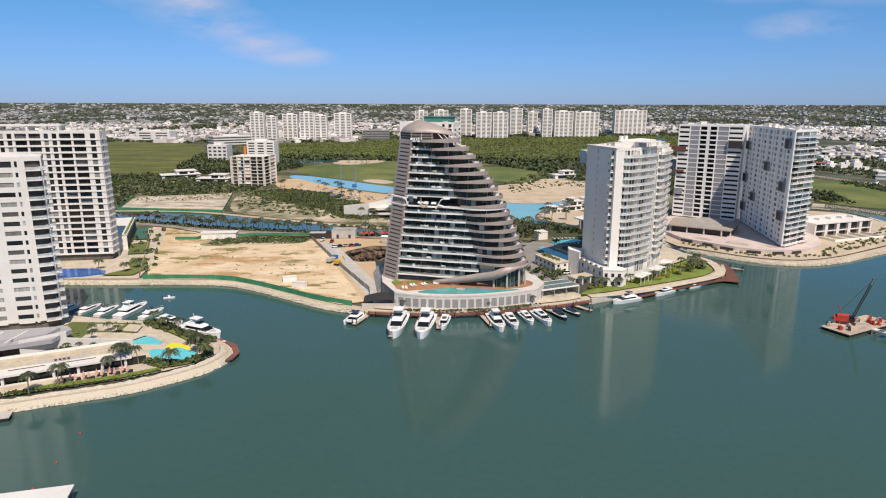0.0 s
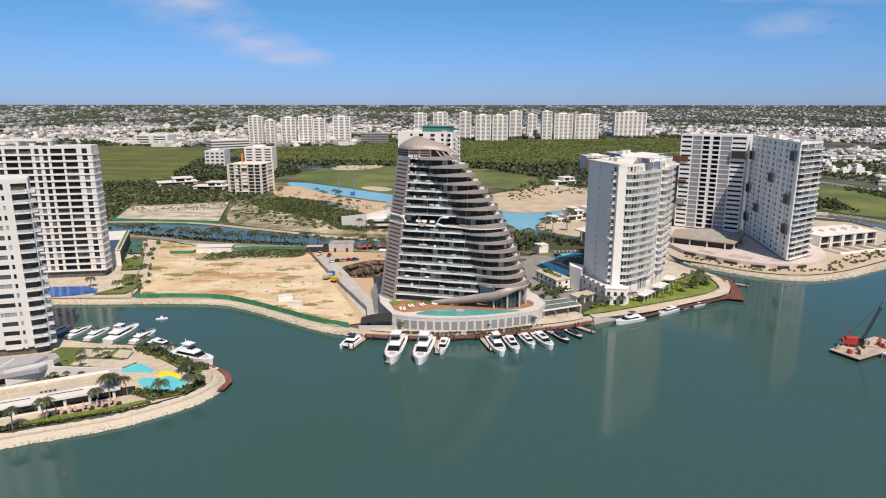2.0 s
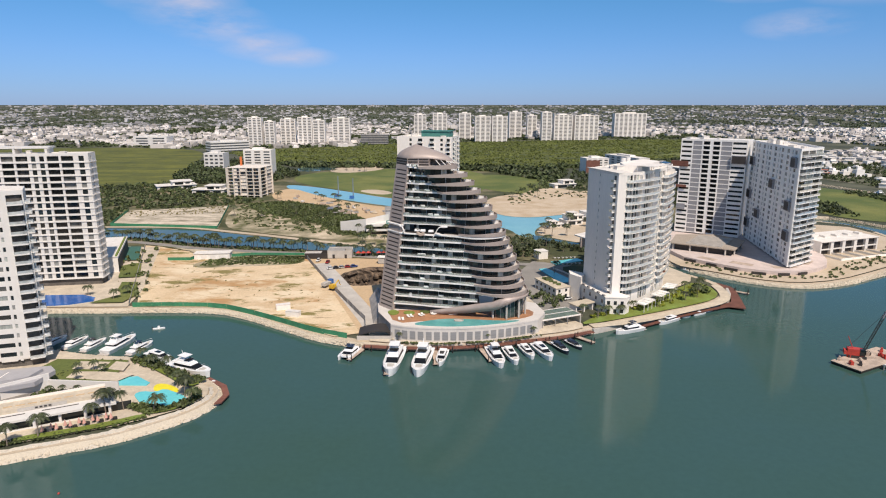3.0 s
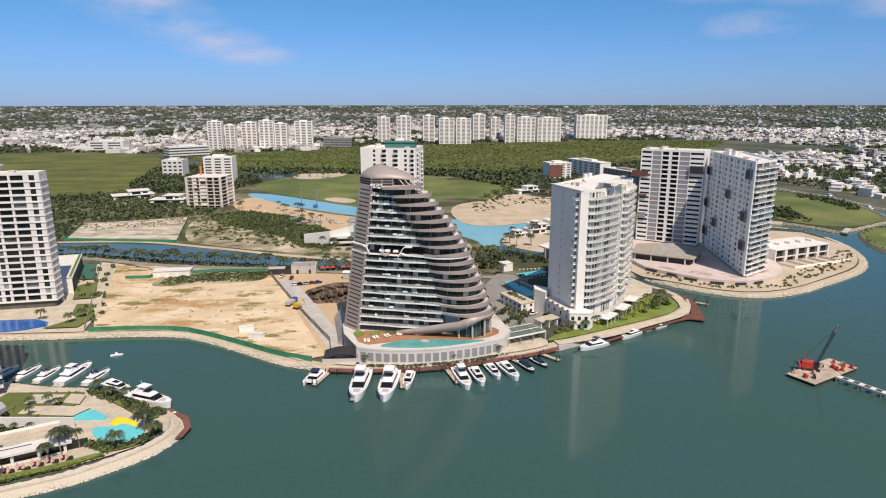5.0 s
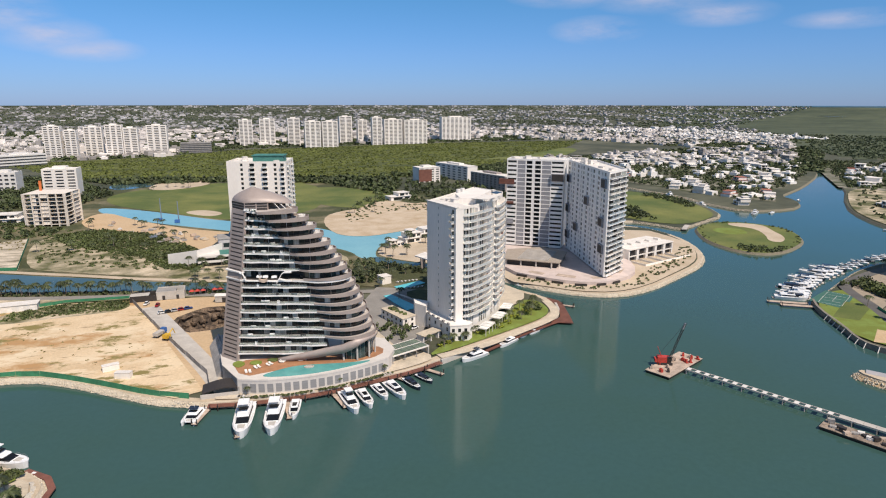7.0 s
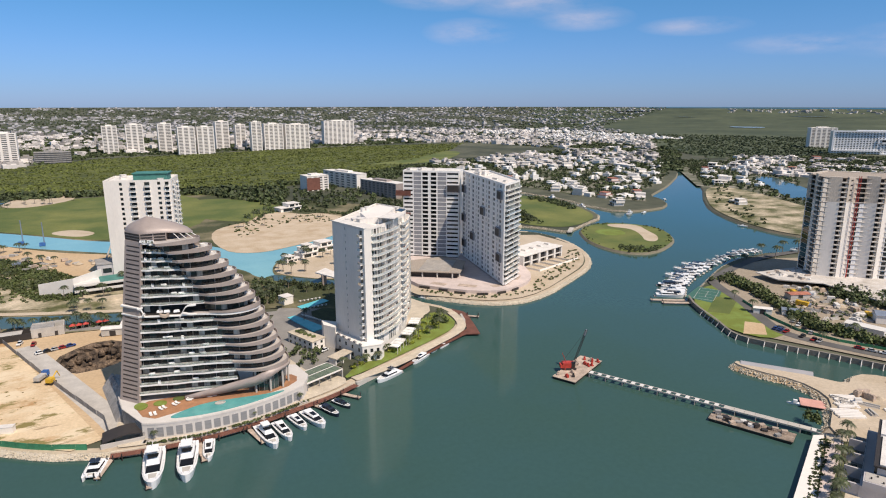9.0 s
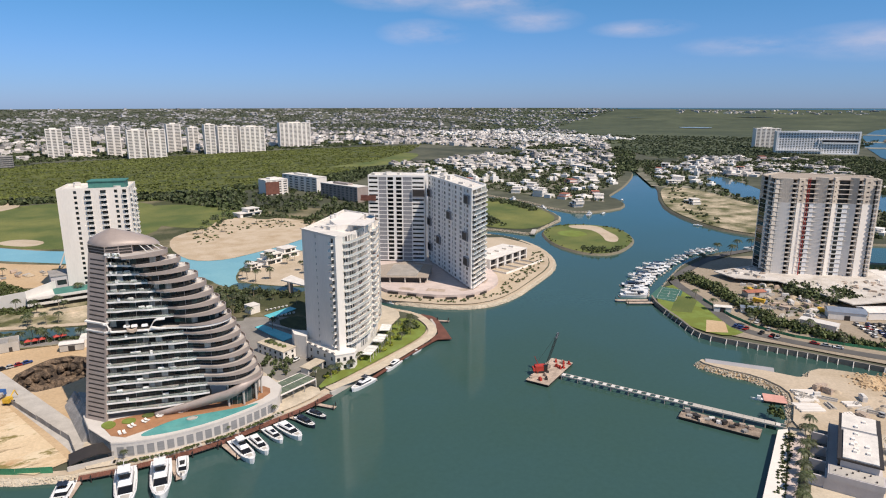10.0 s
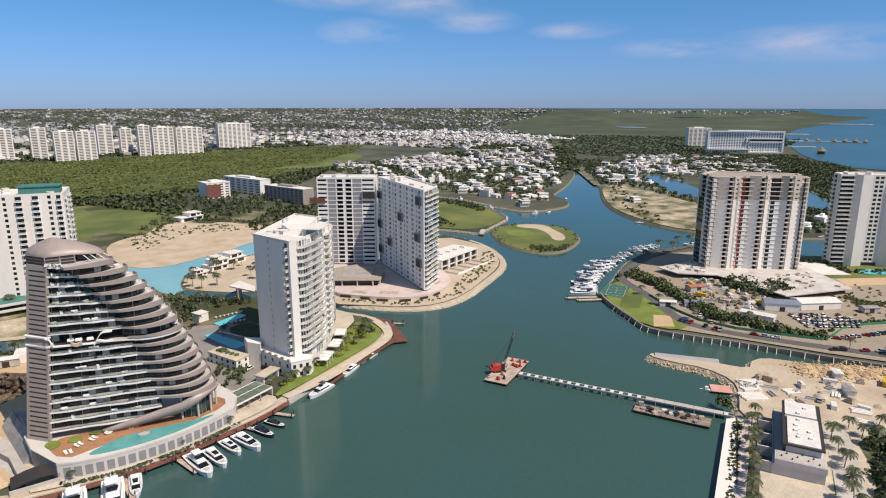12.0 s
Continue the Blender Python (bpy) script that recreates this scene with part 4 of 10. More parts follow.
# the curved white tower by the lawn
def white_tower():
    t = thing("apartment_tower", "cream-white rounded apartment tower with curved glass-railed balconies", "tower", pose(73.5, 268, GROUND))
    FL, BL, R, BR = (0, 0), (-7, 24), (37.5, 43), (29, 64)
    arc = []
    for k in range(29):
        f = k / 28
        bulge = 5.4 * math.sin(math.pi * f) ** 0.8
        arc.append((R[0] * f + 0.75 * bulge, R[1] * f - 0.66 * bulge))
    poly = ccw([BL] + arc + [BR])
    z0, fh, n = 3.4, 3.1, 18
    top = z0 + n * fh
    tower_body(t, poly, 0, top, M_STUCCO, 1.0, 0.9)
    out = offset(poly, 1.5)
    out = [min(out, key=lambda q: abs(math.dist(q, p) - 1.5) + 0.001 * math.dist(q, p)) for p in arc]
    # window wall in short chords
    kinds = ["p", "d", "d", "p", "d", "d", "p", "d", "w", "p", "d", "d", "p", "p"]
    for k in range(14):
        a, b = arc[2 * k], arc[2 * k + 2]
        cells = [(1, "p")] if kinds[k] == "p" else [(0.25, "p"), (1.1, kinds[k]), (0.25, "p"), (1.1, "d"), (0.25, "p")]
        facade(t, a, b, z0, n, fh, cells, M_STUCCO, glass=(M_GLASS_PALE, M_GLASS, M_CURTAIN, M_CURTAIN, M_GLASS_GREEN))
        part("base_wall", Mesh().box(0, math.dist(a, b), 0, 0.4, 0, z0).data("base_wall", M_STUCCO), t, pose(a[0], a[1], 0, 0, 0, math.degrees(math.atan2(b[1] - a[1], b[0] - a[0]))))
    # two stacks of curved balconies
    for lo, hi, deep in ((2, 14, 2.0), (16, 27, 2.2)):
        run = arc[lo:hi + 1]
        m = len(run) - 1
        edge = []
        for i, (x, y) in enumerate(run):
            d = Vector(run[min(m, i + 1)]) - Vector(run[max(0, i - 1)])
            d.normalize()
            w = deep * min(1.0, 0.35 + 2.2 * math.sin(math.pi * i / m))
            edge.append((x + d.y * w, y - d.x * w))
        slab = Mesh().loft([[(*run[i], -0.24), (*edge[i], -0.24), (*edge[i], 0.08), (*run[i], 0.08)] for i in range(m + 1)]).data("balcony", M_STUCCO)
        inn = [Vector(edge[i]).lerp(Vector(run[i]), 0.04) for i in range(m + 1)]
        rail = Mesh().loft([[(*edge[i], 0.05), (*edge[i], 1.05), (*inn[i], 1.05), (*inn[i], 0.05)] for i in range(m + 1)]).data("rail", M_RAIL_PALE)
        seats = random.Random(lo)
        divider = Mesh().box(-0.09, 0.09, -deep * 0.8, 0.1, 0.08, 2.7).data("divider", M_STUCCO)
        sofa_end = [(-0.4, 0.08), (0.4, 0.08), (0.4, 0.85), (0.2, 0.85), (0.2, 0.45), (-0.4, 0.45)]
        sofa = Mesh().loft([[(x, y, z) for y, z in sofa_end] for x in (-0.9, 0.9)])
        sets = [sofa.data("balcony_sofa", mt) for mt in (M_TAUPE_DK, M_TIMBER, M_WHITE)]
        for k in range(2, n):
            bal = part("balcony", slab, t, pose(0, 0, z0 + k * fh))
            part("rail", rail, bal)
            for i in (m // 3, 2 * m // 3):
                dv = Vector(run[i + 1]) - Vector(run[i])
                part("divider", divider, bal, pose(*run[i], 0, 0, 0, math.degrees(math.atan2(dv.y, dv.x))))
            i = seats.randrange(1, m - 1)
            q = Vector(run[i]).lerp(Vector(edge[i]), 0.55)
            part("balcony_sofa", seats.choice(sets), bal, pose(q.x, q.y, 0, 0, 0, seats.uniform(20, 70)))
    # the blank side with a column of slit windows and small corner balconies
    # its lighter base colour makes up for the missing sun
    facade(t, BL, FL, z0, n, fh, [(9.2, "p"), (0.7, "w"), (10.2, "p"), (2.0, "B"), (1.4, "p")], M_STUCCO_LIFTED, sill=1.2, head=0.7, glass=M_GLASS_PALE)
    for a, b in ((R, BR), (BR, BL)):
        plain_wall(t, a, b, 0, top, M_STUCCO)
    # stepped base on the street side
    pod = ccw([(-9, 27), (-10.5, 22), (-3.4, -3.4), (5, -4.4), (7.5, -1.5), (4, 3), (-1, 6)])
    part("annex", Mesh().prism(pod, 0, 7.6).prism(offset(pod, 0.2), 7.6, 8.0).data("annex", M_STUCCO), t)
    part("annex", Mesh().prism(ccw([(-12.5, 30), (-13.4, 23), (-9.6, 17), (-6, 24)]), 0, 11).data("annex", M_STUCCO), t)
    wm = window_mesh(1.3, 1.7)
    for a, b, cnt in (((-10.5, 22), (-3.4, -3.4), 5), ((-3.4, -3.4), (5, -4.4), 3)):
        d = Vector(b) - Vector(a)
        for k in range(cnt):
            for z in (1.0, 4.6):
                q = Vector(a) + d * ((k + 0.5) / cnt)
                part("window", wm, t, pose(q.x, q.y, z, 0, 0, math.degrees(math.atan2(d.y, d.x))) @ pose(-0.65, -0.07, 0))
    for k in range(5):
        part("planter", Mesh().box(-0.8, 0.8, -0.4, 0.4, 0, 0.7).data("planter", M_CONCRETE_DK), t, pose(-8.6 + 1.2 * k, 15 - 4.2 * k, 8.0, 0, 0, -74))
    # glazed canopies on the garden side
    for x, y, a, w in ((14, 5.5, 46, 5.5), (24.5, 17, 48, 5), (33, 29, 56, 4.5)):
        me = Mesh().box(-w, w, -5.2, 0, 3.7, 3.85, 0)
        cn = part("canopy", me.data("canopy", M_FROST), t, pose(x, y, 0, 0, 0, a))
        for u in (-w, -w / 3, w / 3, w - 0.22):
            part("canopy_beam", Mesh().box(u, u + 0.22, -5.3, 0, 3.85, 4.1).data("canopy_beam", M_WHITE), cn)
            part("canopy_post", Mesh().box(u, u + 0.22, -5.2, -4.98, 0, 3.7).data("canopy_post", M_WHITE), cn)
    # pergola, penthouse and plant on the roof
    roof_units(t, poly, top, 3, 7)
    part("roof_edge", Mesh().prism(ccw([(-7.6, 24.6), (-0.4, -0.8), (6, 4), (2, 22)]), 0.9, 1.2).data("roof_edge", M_ROOF), t, pose(0, 0, top))
    part("penthouse", Mesh().prism(ccw([(6, 14), (13, 12), (28, 34), (24, 46), (8, 28)]), 0, 3.0).data("penthouse", M_STUCCO), t, pose(0, 0, top))
    pg = part("pergola", Mesh().box(-7, 7, -4, 4, 3.0, 3.2).data("pergola", M_ROOF), t, pose(18, 13, top, 0, 0, 46))
    for x in (-6.8, 6.6):
        for y in (-3.8, 3.6):
            part("pergola_post", Mesh().box(x, x + 0.2, y, y + 0.2, 0, 3.0).data("pergola_post", M_WHITE), pg)
    part("solar_panel", Mesh().box(-3, 3, -1.6, 1.6, 0, 0.08).data("solar_panel", M_GLASS), t, pose(27, 24, top + 3.3, 8, 0, 46))
    me = Mesh().tube((0, 0, 0), (0, 0, 1.8), 1.1, n=14)
    for x, y in ((10, 30), (13, 33)):
        part("water_tank", me.data("water_tank", M_WHITE), t, pose(x, y, top + 3.0))


white_tower()


# twin towers on their own plot
def twin_towers():
    fh, n, z0 = 3.05, 20, 3.6
    a = thing("apartment_tower", "white and grey apartment slab tower with a dark window grid", "tower", pose(160, 432, GROUND))
    P = [(0, 0), (33, -24), (44, -9), (11, 15)]
    tower_body(a, P, 0, z0 + n * fh, M_SLAB)
    cells = [(0.5, "p"), (5, "w"), (0.6, "p"), (4.4, "S"), (0.7, "p"), (3.2, "L"), (1.6, "p"), (3.2, "L"), (0.7, "p"), (5, "S"), (0.4, "p"), (6.4, "w"), (0.5, "p")]
    facade(a, P[0], P[1], z0, n, fh, cells, M_SLAB, 1.3, 0.5)
    for i in (1, 2, 3):
        plain_wall(a, P[i], P[(i + 1) % 4], z0, n * fh, M_SLAB)
    roof_units(a, P, z0 + n * fh, 5, 5)
    # brown and dark boxes that stand out from the left bay
    for x0, x1, lo, hi, mt in ((-5.5, 5.6, 47.4, 51.0, M_TIMBER), (-1.5, 5.4, 33.6, 35.2, M_TIMBER), (0.2, 5.6, 18.8, 22.4, M_GREY_PANEL)):
        bx = part("bay_box", Mesh().box(x0, x1, -1.1, 3.0, lo, lo + 1.2).box(x0, x1, -0.2, 3.0, lo + 1.2, hi).data("bay_box", mt), a, pose(0, 0, 0, 0, 0, -36))
    b = thing("apartment_tower", "white apartment slab tower with scattered grey window boxes", "tower", pose(198, 412, GROUND))
    Q = [(0, 0), (-13.6, -79.4), (6.4, -65.0), (18, -8)]
    z1 = 3.6
    tower_body(b, Q, 0, z1 + n * fh, M_SLAB)
    cells = [(1, "p")]
    for _ in range(4):
        cells += [(3.0, "w"), (3.0, "p"), (1.2, "w"), (2.0, "p"), (2.6, "w"), (4.4, "p")]
    facade(b, Q[0], Q[1], z1, n, fh, cells, M_SLAB, 0.7, 0.5, glass=(M_GLASS_PALE, M_GREY_PANEL, M_GLASS_PALE, M_CURTAIN))
    facade(b, Q[1], Q[2], z1, n, fh, [(0.4, "p"), (5.4, "B"), (0.3, "p"), (5.4, "B"), (0.3, "p"), (5.4, "B"), (0.4, "p")], M_SLAB, glass=(M_GLASS_PALE, M_CURTAIN, M_GLASS_PALE, M_GLASS))
    for i in (2, 3):
        plain_wall(b, Q[i], Q[(i + 1) % 4], z1, n * fh, M_SLAB)
    # projecting two-storey window boxes with dark shutters
    d = Vector((-13.6, -79.4, 0)).normalized()
    ang = math.degrees(math.atan2(d.y, d.x))
    boxm = Mesh().box(0, 7, -1.2, 0.1, 0, 5.4).box(0.3, 6.7, -1.26, -1.2, 0.4, 5.0, 1).data("window_box", M_GREY_PANEL, M_TAUPE_DK)
    for u, k in ((1, 15.4), (1, 8.6), (2, 2.6), (20, 5.4), (40, 12.2), (70, 17.0), (68, 9.4), (70, 4.2)):
        part("window_box", boxm, b, pose(d.x * u, d.y * u, z1 + k * fh, 0, 0, ang))
    d2 = Vector((20, 14.4, 0)).normalized()
    for u, k in ((6, 9.4), (3, 17.0), (2, 4.2)):
        part("window_box", boxm, b, pose(-13.6 + d2.x * u, -79.4 + d2.y * u, z1 + k * fh, 0, 0, math.degrees(math.atan2(d2.y, d2.x))))
    boxm2 = Mesh().box(0, 9, -1.4, 0.1, 0, 5.4).box(0.4, 8.6, -1.46, -1.4, 0.4, 5.0, 1).data("window_box", M_GREY_PANEL, M_TAUPE_DK)
    part("window_box", boxm2, a, pose(26, -18.9, z0 + 15.4 * fh, 0, 0, -36))
    roof_units(b, Q, z1 + n * fh, 6, 8)
    # low entrance building on the terrace
    e = thing("clubhouse", "low concrete entrance building under construction with a slatted roof", "building", pose(146, 372, GROUND + 2.6))
    pl = ccw([(-8, 6), (22, -14), (40, 12), (30, 30), (4, 30)])
    # wall in near black, as the shade under the roof slab
    part("wall", Mesh().prism(offset(pl, -2.5), 0, 3.6).data("wall", M_TAUPE_DK), e)
    part("roof", Mesh().prism(pl, 3.6, 4.2).data("roof", M_RAW_DARK), e)
    for k in range(10):
        part("roof_slat", Mesh().box(0, 20, -0.5, 0.5, 0, 0.5).data("roof_slat", M_CONCRETE), e, pose(1 + 1.7 * k, 4 + 2.3 * k, 4.2, 0, 0, -34))
    for x, y in ((-6, 6.5), (2, 0.8), (10, -4.8), (18, -10.6), (24, -9), (30, -0.6), (36, 8)):
        part("column", Mesh().box(x - 0.4, x + 0.4, y - 0.4, y + 0.4, 0, 3.6).data("column", M_CONCRETE), e)
    # solid dark boxes on the podium edge paint the shade of openings
    for x, y, a, w in ((-4.4, -16.6, -50, 7), (3.4, -27, -52, 6), (10, -36.4, -44, 7), (21, -44.6, -22, 7), (33, -47, 0, 6), (44, -45, 20, 6)):
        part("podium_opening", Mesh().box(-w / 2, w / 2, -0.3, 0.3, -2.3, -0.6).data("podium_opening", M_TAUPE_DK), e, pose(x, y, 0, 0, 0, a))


twin_towers()


def plain_tower(name, label, at, P, z0, n, fh, sides, wall=M_STUCCO, seed=1, units=5, **kw):
    t = thing("apartment_tower", label, "tower", pose(at[0], at[1], GROUND))
    tower_body(t, P, 0, z0 + n * fh, wall)
    for i, cells in enumerate(sides):
        if cells:
            facade(t, P[i], P[(i + 1) % len(P)], z0, n, fh, cells, wall, **kw)
        else:
            plain_wall(t, P[i], P[(i + 1) % len(P)], 0, z0 + n * fh, wall)
    roof_units(t, P, z0 + n * fh, seed, units)
    return t


# white slab tower with long dark loggias beside the blue pool
LONG = [(7, "p"), (5.2, "L"), (1.4, "p"), (1.8, "w"), (1.6, "p"), (2, "w"), (1.3, "p"), (5, "L"), (1, "p"), (5, "L"), (1.5, "p"), (1.9, "w"), (1.6, "p"), (2, "w"), (1.2, "p"), (5, "L"), (1.0, "p"), (5.2, "L"), (2.3, "p"), (2.3, "w"), (2.0, "p")]
left_tower = plain_tower("slab", "white slab tower with long dark loggias and parapets", (-247, 296.5), [(0, 0), (79, 13.7), (77.8, 22.2), (-1.2, 8.5)], 4.0, 19, 3.17,
                         [[(21, "p")] + LONG, [(4, "p"), (1.2, "w"), (7, "p")], None, None], M_WHITE, 11, 6, sill=0.45, head=0.42, ledge=0.32, glass=(M_GLASS, M_GLASS, M_GLASS, M_GLASS_PALE, M_TINT))
part("roof_frame", Mesh().box(0, 30, -1, 7, 2.4, 3.2).box(0, 1, -0.8, 6.8, 0, 2.4).box(14, 15, -0.8, 6.8, 0, 2.4).box(28, 29, -0.8, 6.8, 0, 2.4).data("roof_frame", M_WHITE), left_tower, pose(30, 11, 64.9, 0, 0, 10))

# white tower at the root of the point
plain_tower("point", "white residential tower with stacked corner balconies and small windows", (-176, 199), [(0, 0), (34.5, 10.3), (40, 13.7), (34, 24), (2, 28)], 3.5, 17, 3.3,
                         [[(18.9, "p"), (2.4, "w"), (2.8, "p"), (4.0, "w"), (0.7, "p"), (0.7, "w"), (0.4, "p")], [(1.5, "p"), (4.2, "C"), (0.4, "p")], [(0.4, "p"), (3.0, "C"), (6, "p")], None, None], M_WHITE, 12, 4, sill=1.0, head=0.75, glass=(M_GLASS, M_GLASS, M_CURTAIN, M_GLASS_PALE))

# tall white tower behind the curved one
back_tower = plain_tower("back", "tall plain white tower with small dark window columns", (-31, 452), [(0, 0), (38, -9), (44, 20), (6, 28)], 3.0, 20, 3.1,
                         [[(8, "p"), (1.5, "w"), (4, "p"), (2.8, "B"), (4.6, "p"), (2.8, "B"), (4.0, "p"), (1.6, "w"), (2.4, "p"), (2.0, "B"), (1.2, "p")], [(3, "p"), (2.4, "B"), (3, "p"), (1.6, "w"), (3, "p"), (2.4, "B"), (3, "p")], None, None], M_STUCCO, 13, 4)
part("penthouse", Mesh().box(0, 20, 0, 12, 0, 4.2).box(-0.6, 20.6, -0.6, 12.6, 4.2, 4.7).data("penthouse", M_TEAL), back_tower, pose(17, 0, 65.2, 0, 0, -13))

# ---- the sail-shaped tower ----
def sail_tower():
    OX, OY = 0.0, 250.0
    t = thing("sail_tower", "stepped sail-shaped tower with curved taupe terraces and dark glazing", "tower", pose(OX, OY, GROUND))
    tips = [(8, 36), (17, 34.6), (30, 30.3), (42, 25), (52, 19), (62, 11), (66, 6)]

    def lerp(z):
        for (z0, x0), (z1, x1) in zip(tips, tips[1:]):
            if z <= z1:
                return x0 + (x1 - x0) * (z - z0) / (z1 - z0)
        return tips[-1][1]

    def corners(z):
        s = (z - 8) / 58
        return (-25.5 + 7.5 * s, 259.5 + 9.5 * s), (-19.7 + 6.6 * s, 252.5 + 9 * s)

    def nose(z):
        r = 10.2
        return lerp(z) - r, 250.6 + 8.4 * max(0.0, (z - 17) / 45), r

    def deep(z):
        """Half the nose's depth towards the water, less with every storey."""
        return 10.2 - 4.8 * max(0.0, (z - 17) / 49)

    def outline(z, n=22):
        """Outer left, inner left, zigzag front, nose arc, back; anticlockwise."""
        (lox, loy), (lix, liy) = corners(z)
        cx, cy, r = nose(z)
        a0 = radians(-118)
        start = (cx + r * math.cos(a0), cy + deep(z) * math.sin(a0))
        front = []
        for k in range(1, 7):
            f = k / 7
            jog = 0.45 if (k + int(z / 3.2)) % 3 == 0 else -0.15
            front.append((lix + (start[0] - lix) * f, liy + (start[1] + 1.7 - liy) * f - jog))
        arc = [(cx + r * math.cos(a0 + radians(208) * k / n), cy + deep(z) * math.sin(a0 + radians(208) * k / n)) for k in range(n + 1)]
        return [(lox, loy), (lix, liy)] + front + arc + [(lox + 5, loy + 13)], len(front) + 2

    def loc(pts):
        return [(x - OX, y - OY) for x, y in pts]

    fh, base = 3.2, 8.0
    pane_w = 2.15
    panes = [Mesh().box(0, pane_w - 0.1, 0, 0.06, 0, fh - 0.4).data("pane", m) for m in (M_GLASS, M_GLASS_GREEN, M_GLASS, M_CURTAIN)]
    post = Mesh().box(-0.07, 0.07, -0.08, 0.1, 0, fh - 0.36).data("mullion", M_STEEL)
    rnd = random.Random(21)
    tub_mesh = Mesh()
    ring = [(math.cos(2 * math.pi * k / 16), math.sin(2 * math.pi * k / 16)) for k in range(16)]
    tub_mesh.loft([[(1.5 * x, 1.5 * y, 0) for x, y in ring], [(1.5 * x, 1.5 * y, 1.15) for x, y in ring], [(1.25 * x, 1.25 * y, 1.15) for x, y in ring], [(1.25 * x, 1.25 * y, 0.5) for x, y in ring]])
    tub_data = tub_mesh.data("hot_tub", M_WHITE)
    sofa_mesh = Mesh().box(-0.9, 0.9, -0.4, 0.4, 0, 0.42).box(-0.9, 0.9, 0.25, 0.45, 0.42, 0.85).box(-1.05, -0.85, -0.4, 0.45, 0, 0.62).box(0.85, 1.05, -0.4, 0.45, 0, 0.62)
    sofa, dark_sofa = sofa_mesh.data("balcony_sofa", M_HULL), sofa_mesh.data("balcony_sofa", M_TAUPE_DK)
    for k in range(1, 19):
        z = base + fh * k
        pts, ns = outline(z)
        pts = loc(pts)
        zl = z - GROUND
        low_part = k < 3
        sag = 0.75 if k == 10 else 0.0
        poly = pts if not low_part else pts[:ns] + [(pts[ns - 1][0], pts[ns - 1][1] + 12)] + pts[-1:]
        part("floor_slab", Mesh().prism(poly, zl - (0.62 if k != 11 else 0.3) - sag, zl + 0.06 - sag, 0, 1).data("floor_slab", M_DECK, M_SLAB), t)
        # glazing of the storey under this slab, set back from its edge
        if k > 1:
            p2, n2 = outline(z if k > 3 else z)
            run = offset(loc(p2), -2.0)
            run = run[1:(n2 + 20 if k > 3 else n2)]
            inner = offset(loc(p2), -2.6)
            core = inner if k > 3 else inner[:ns] + [(inner[ns - 1][0], inner[ns - 1][1] + 8)] + inner[-1:]
            # garden void: deep core in near black, painted as the void's shade
            if k == 11:
                core = offset(loc(p2), -9.0)
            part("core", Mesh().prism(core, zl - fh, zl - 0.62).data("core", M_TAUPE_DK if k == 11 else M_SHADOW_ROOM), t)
            void = k == 11
            total, walked = 0.0, 0.0
            for a, b in zip(run, run[1:]):
                d = Vector(b) - Vector(a)
                total += d.length
            s, i = 0.0, 0
            acc = [0.0]
            for a, b in zip(run, run[1:]):
                acc.append(acc[-1] + math.dist(a, b))
            while s + pane_w < acc[-1]:
                j = max(q for q in range(len(acc)) if acc[q] <= s)
                f = (s - acc[j]) / max(1e-6, acc[j + 1] - acc[j])
                a = Vector(run[j]).lerp(Vector(run[j + 1]), f)
                s2 = s + pane_w
                j2 = max(q for q in range(len(acc) - 1) if acc[q] <= s2)
                b = Vector(run[j2]).lerp(Vector(run[j2 + 1]), (s2 - acc[j2]) / max(1e-6, acc[j2 + 1] - acc[j2]))
                d = b - a
                ang = math.degrees(math.atan2(d.y, d.x))
                skip = void and 1.6 < s < 20.5
                if not skip:
                    m = rnd.choice((0, 0, 1, 2, 2, 1, 3)) if k > 3 or s > 2 else 0
                    part("pane", panes[m], t, pose(a.x, a.y, zl - fh + 0.02, 0, 0, ang))
                    if i % 4 == 0:
                        part("mullion", post, t, pose(a.x, a.y, zl - fh + 0.01, 0, 0, ang))
                s, i = s2, i + 1
        if k > 1 and k != 11:
            for q in range(3):
                f = (0.12 + 0.26 * q + 0.17 * rnd.random())
                i0 = 1 + int(f * (ns - 2))
                p = Vector(pts[i0]).lerp(Vector(pts[i0 + 1]), rnd.random())
                part("balcony_sofa", sofa if rnd.random() < 0.7 else dark_sofa, t, pose(p.x, p.y + 0.95, zl + 0.06, 0, 0, rnd.choice((0, 0, 90, 180)) - 4))
        # taupe parapet that sweeps round the nose, thicker towards its tip
        if k >= 3:
            arc = pts[ns - 1:-1]
            n = len(arc)
            grown = offset(pts, 0.22)[ns - 1:-1]
            rings = []
            for q in range(n):
                f = min(1.0, q / 7)
                lo, hi = zl - 0.36 - 0.35 * f, zl + 0.25 + 0.75 * f
                rings.append([(*grown[q], lo), (*grown[q], hi), (*arc[q], hi), (*arc[q], lo)])
            part("terrace_parapet", Mesh().loft(rings).data("terrace_parapet", M_TAUPE, smooth=False), t)
            if k < 18:
                cx, cy, r = nose(z)
                part("hot_tub", tub_data, t, pose(cx + r - 2.6 - OX, cy + 1.0 - OY, zl))
        # clear rail on the straight front
        if k > 0 and k != 10:
            f0, f1 = pts[1:ns], offset(pts, -0.06)[1:ns]
            part("rail", Mesh().loft([[(*f0[q], zl), (*f0[q], zl + 0.95), (*f1[q], zl + 0.95), (*f1[q], zl)] for q in range(len(f0))]).data("rail", M_RAIL), t)
    # the louvred end wall
    zs = [base - 6 + 4.0 * q for q in range(17)]
    zs[-1] = 65.8
    rings = []
    for z in zs:
        (ox, oy), (ix, iy) = corners(z)
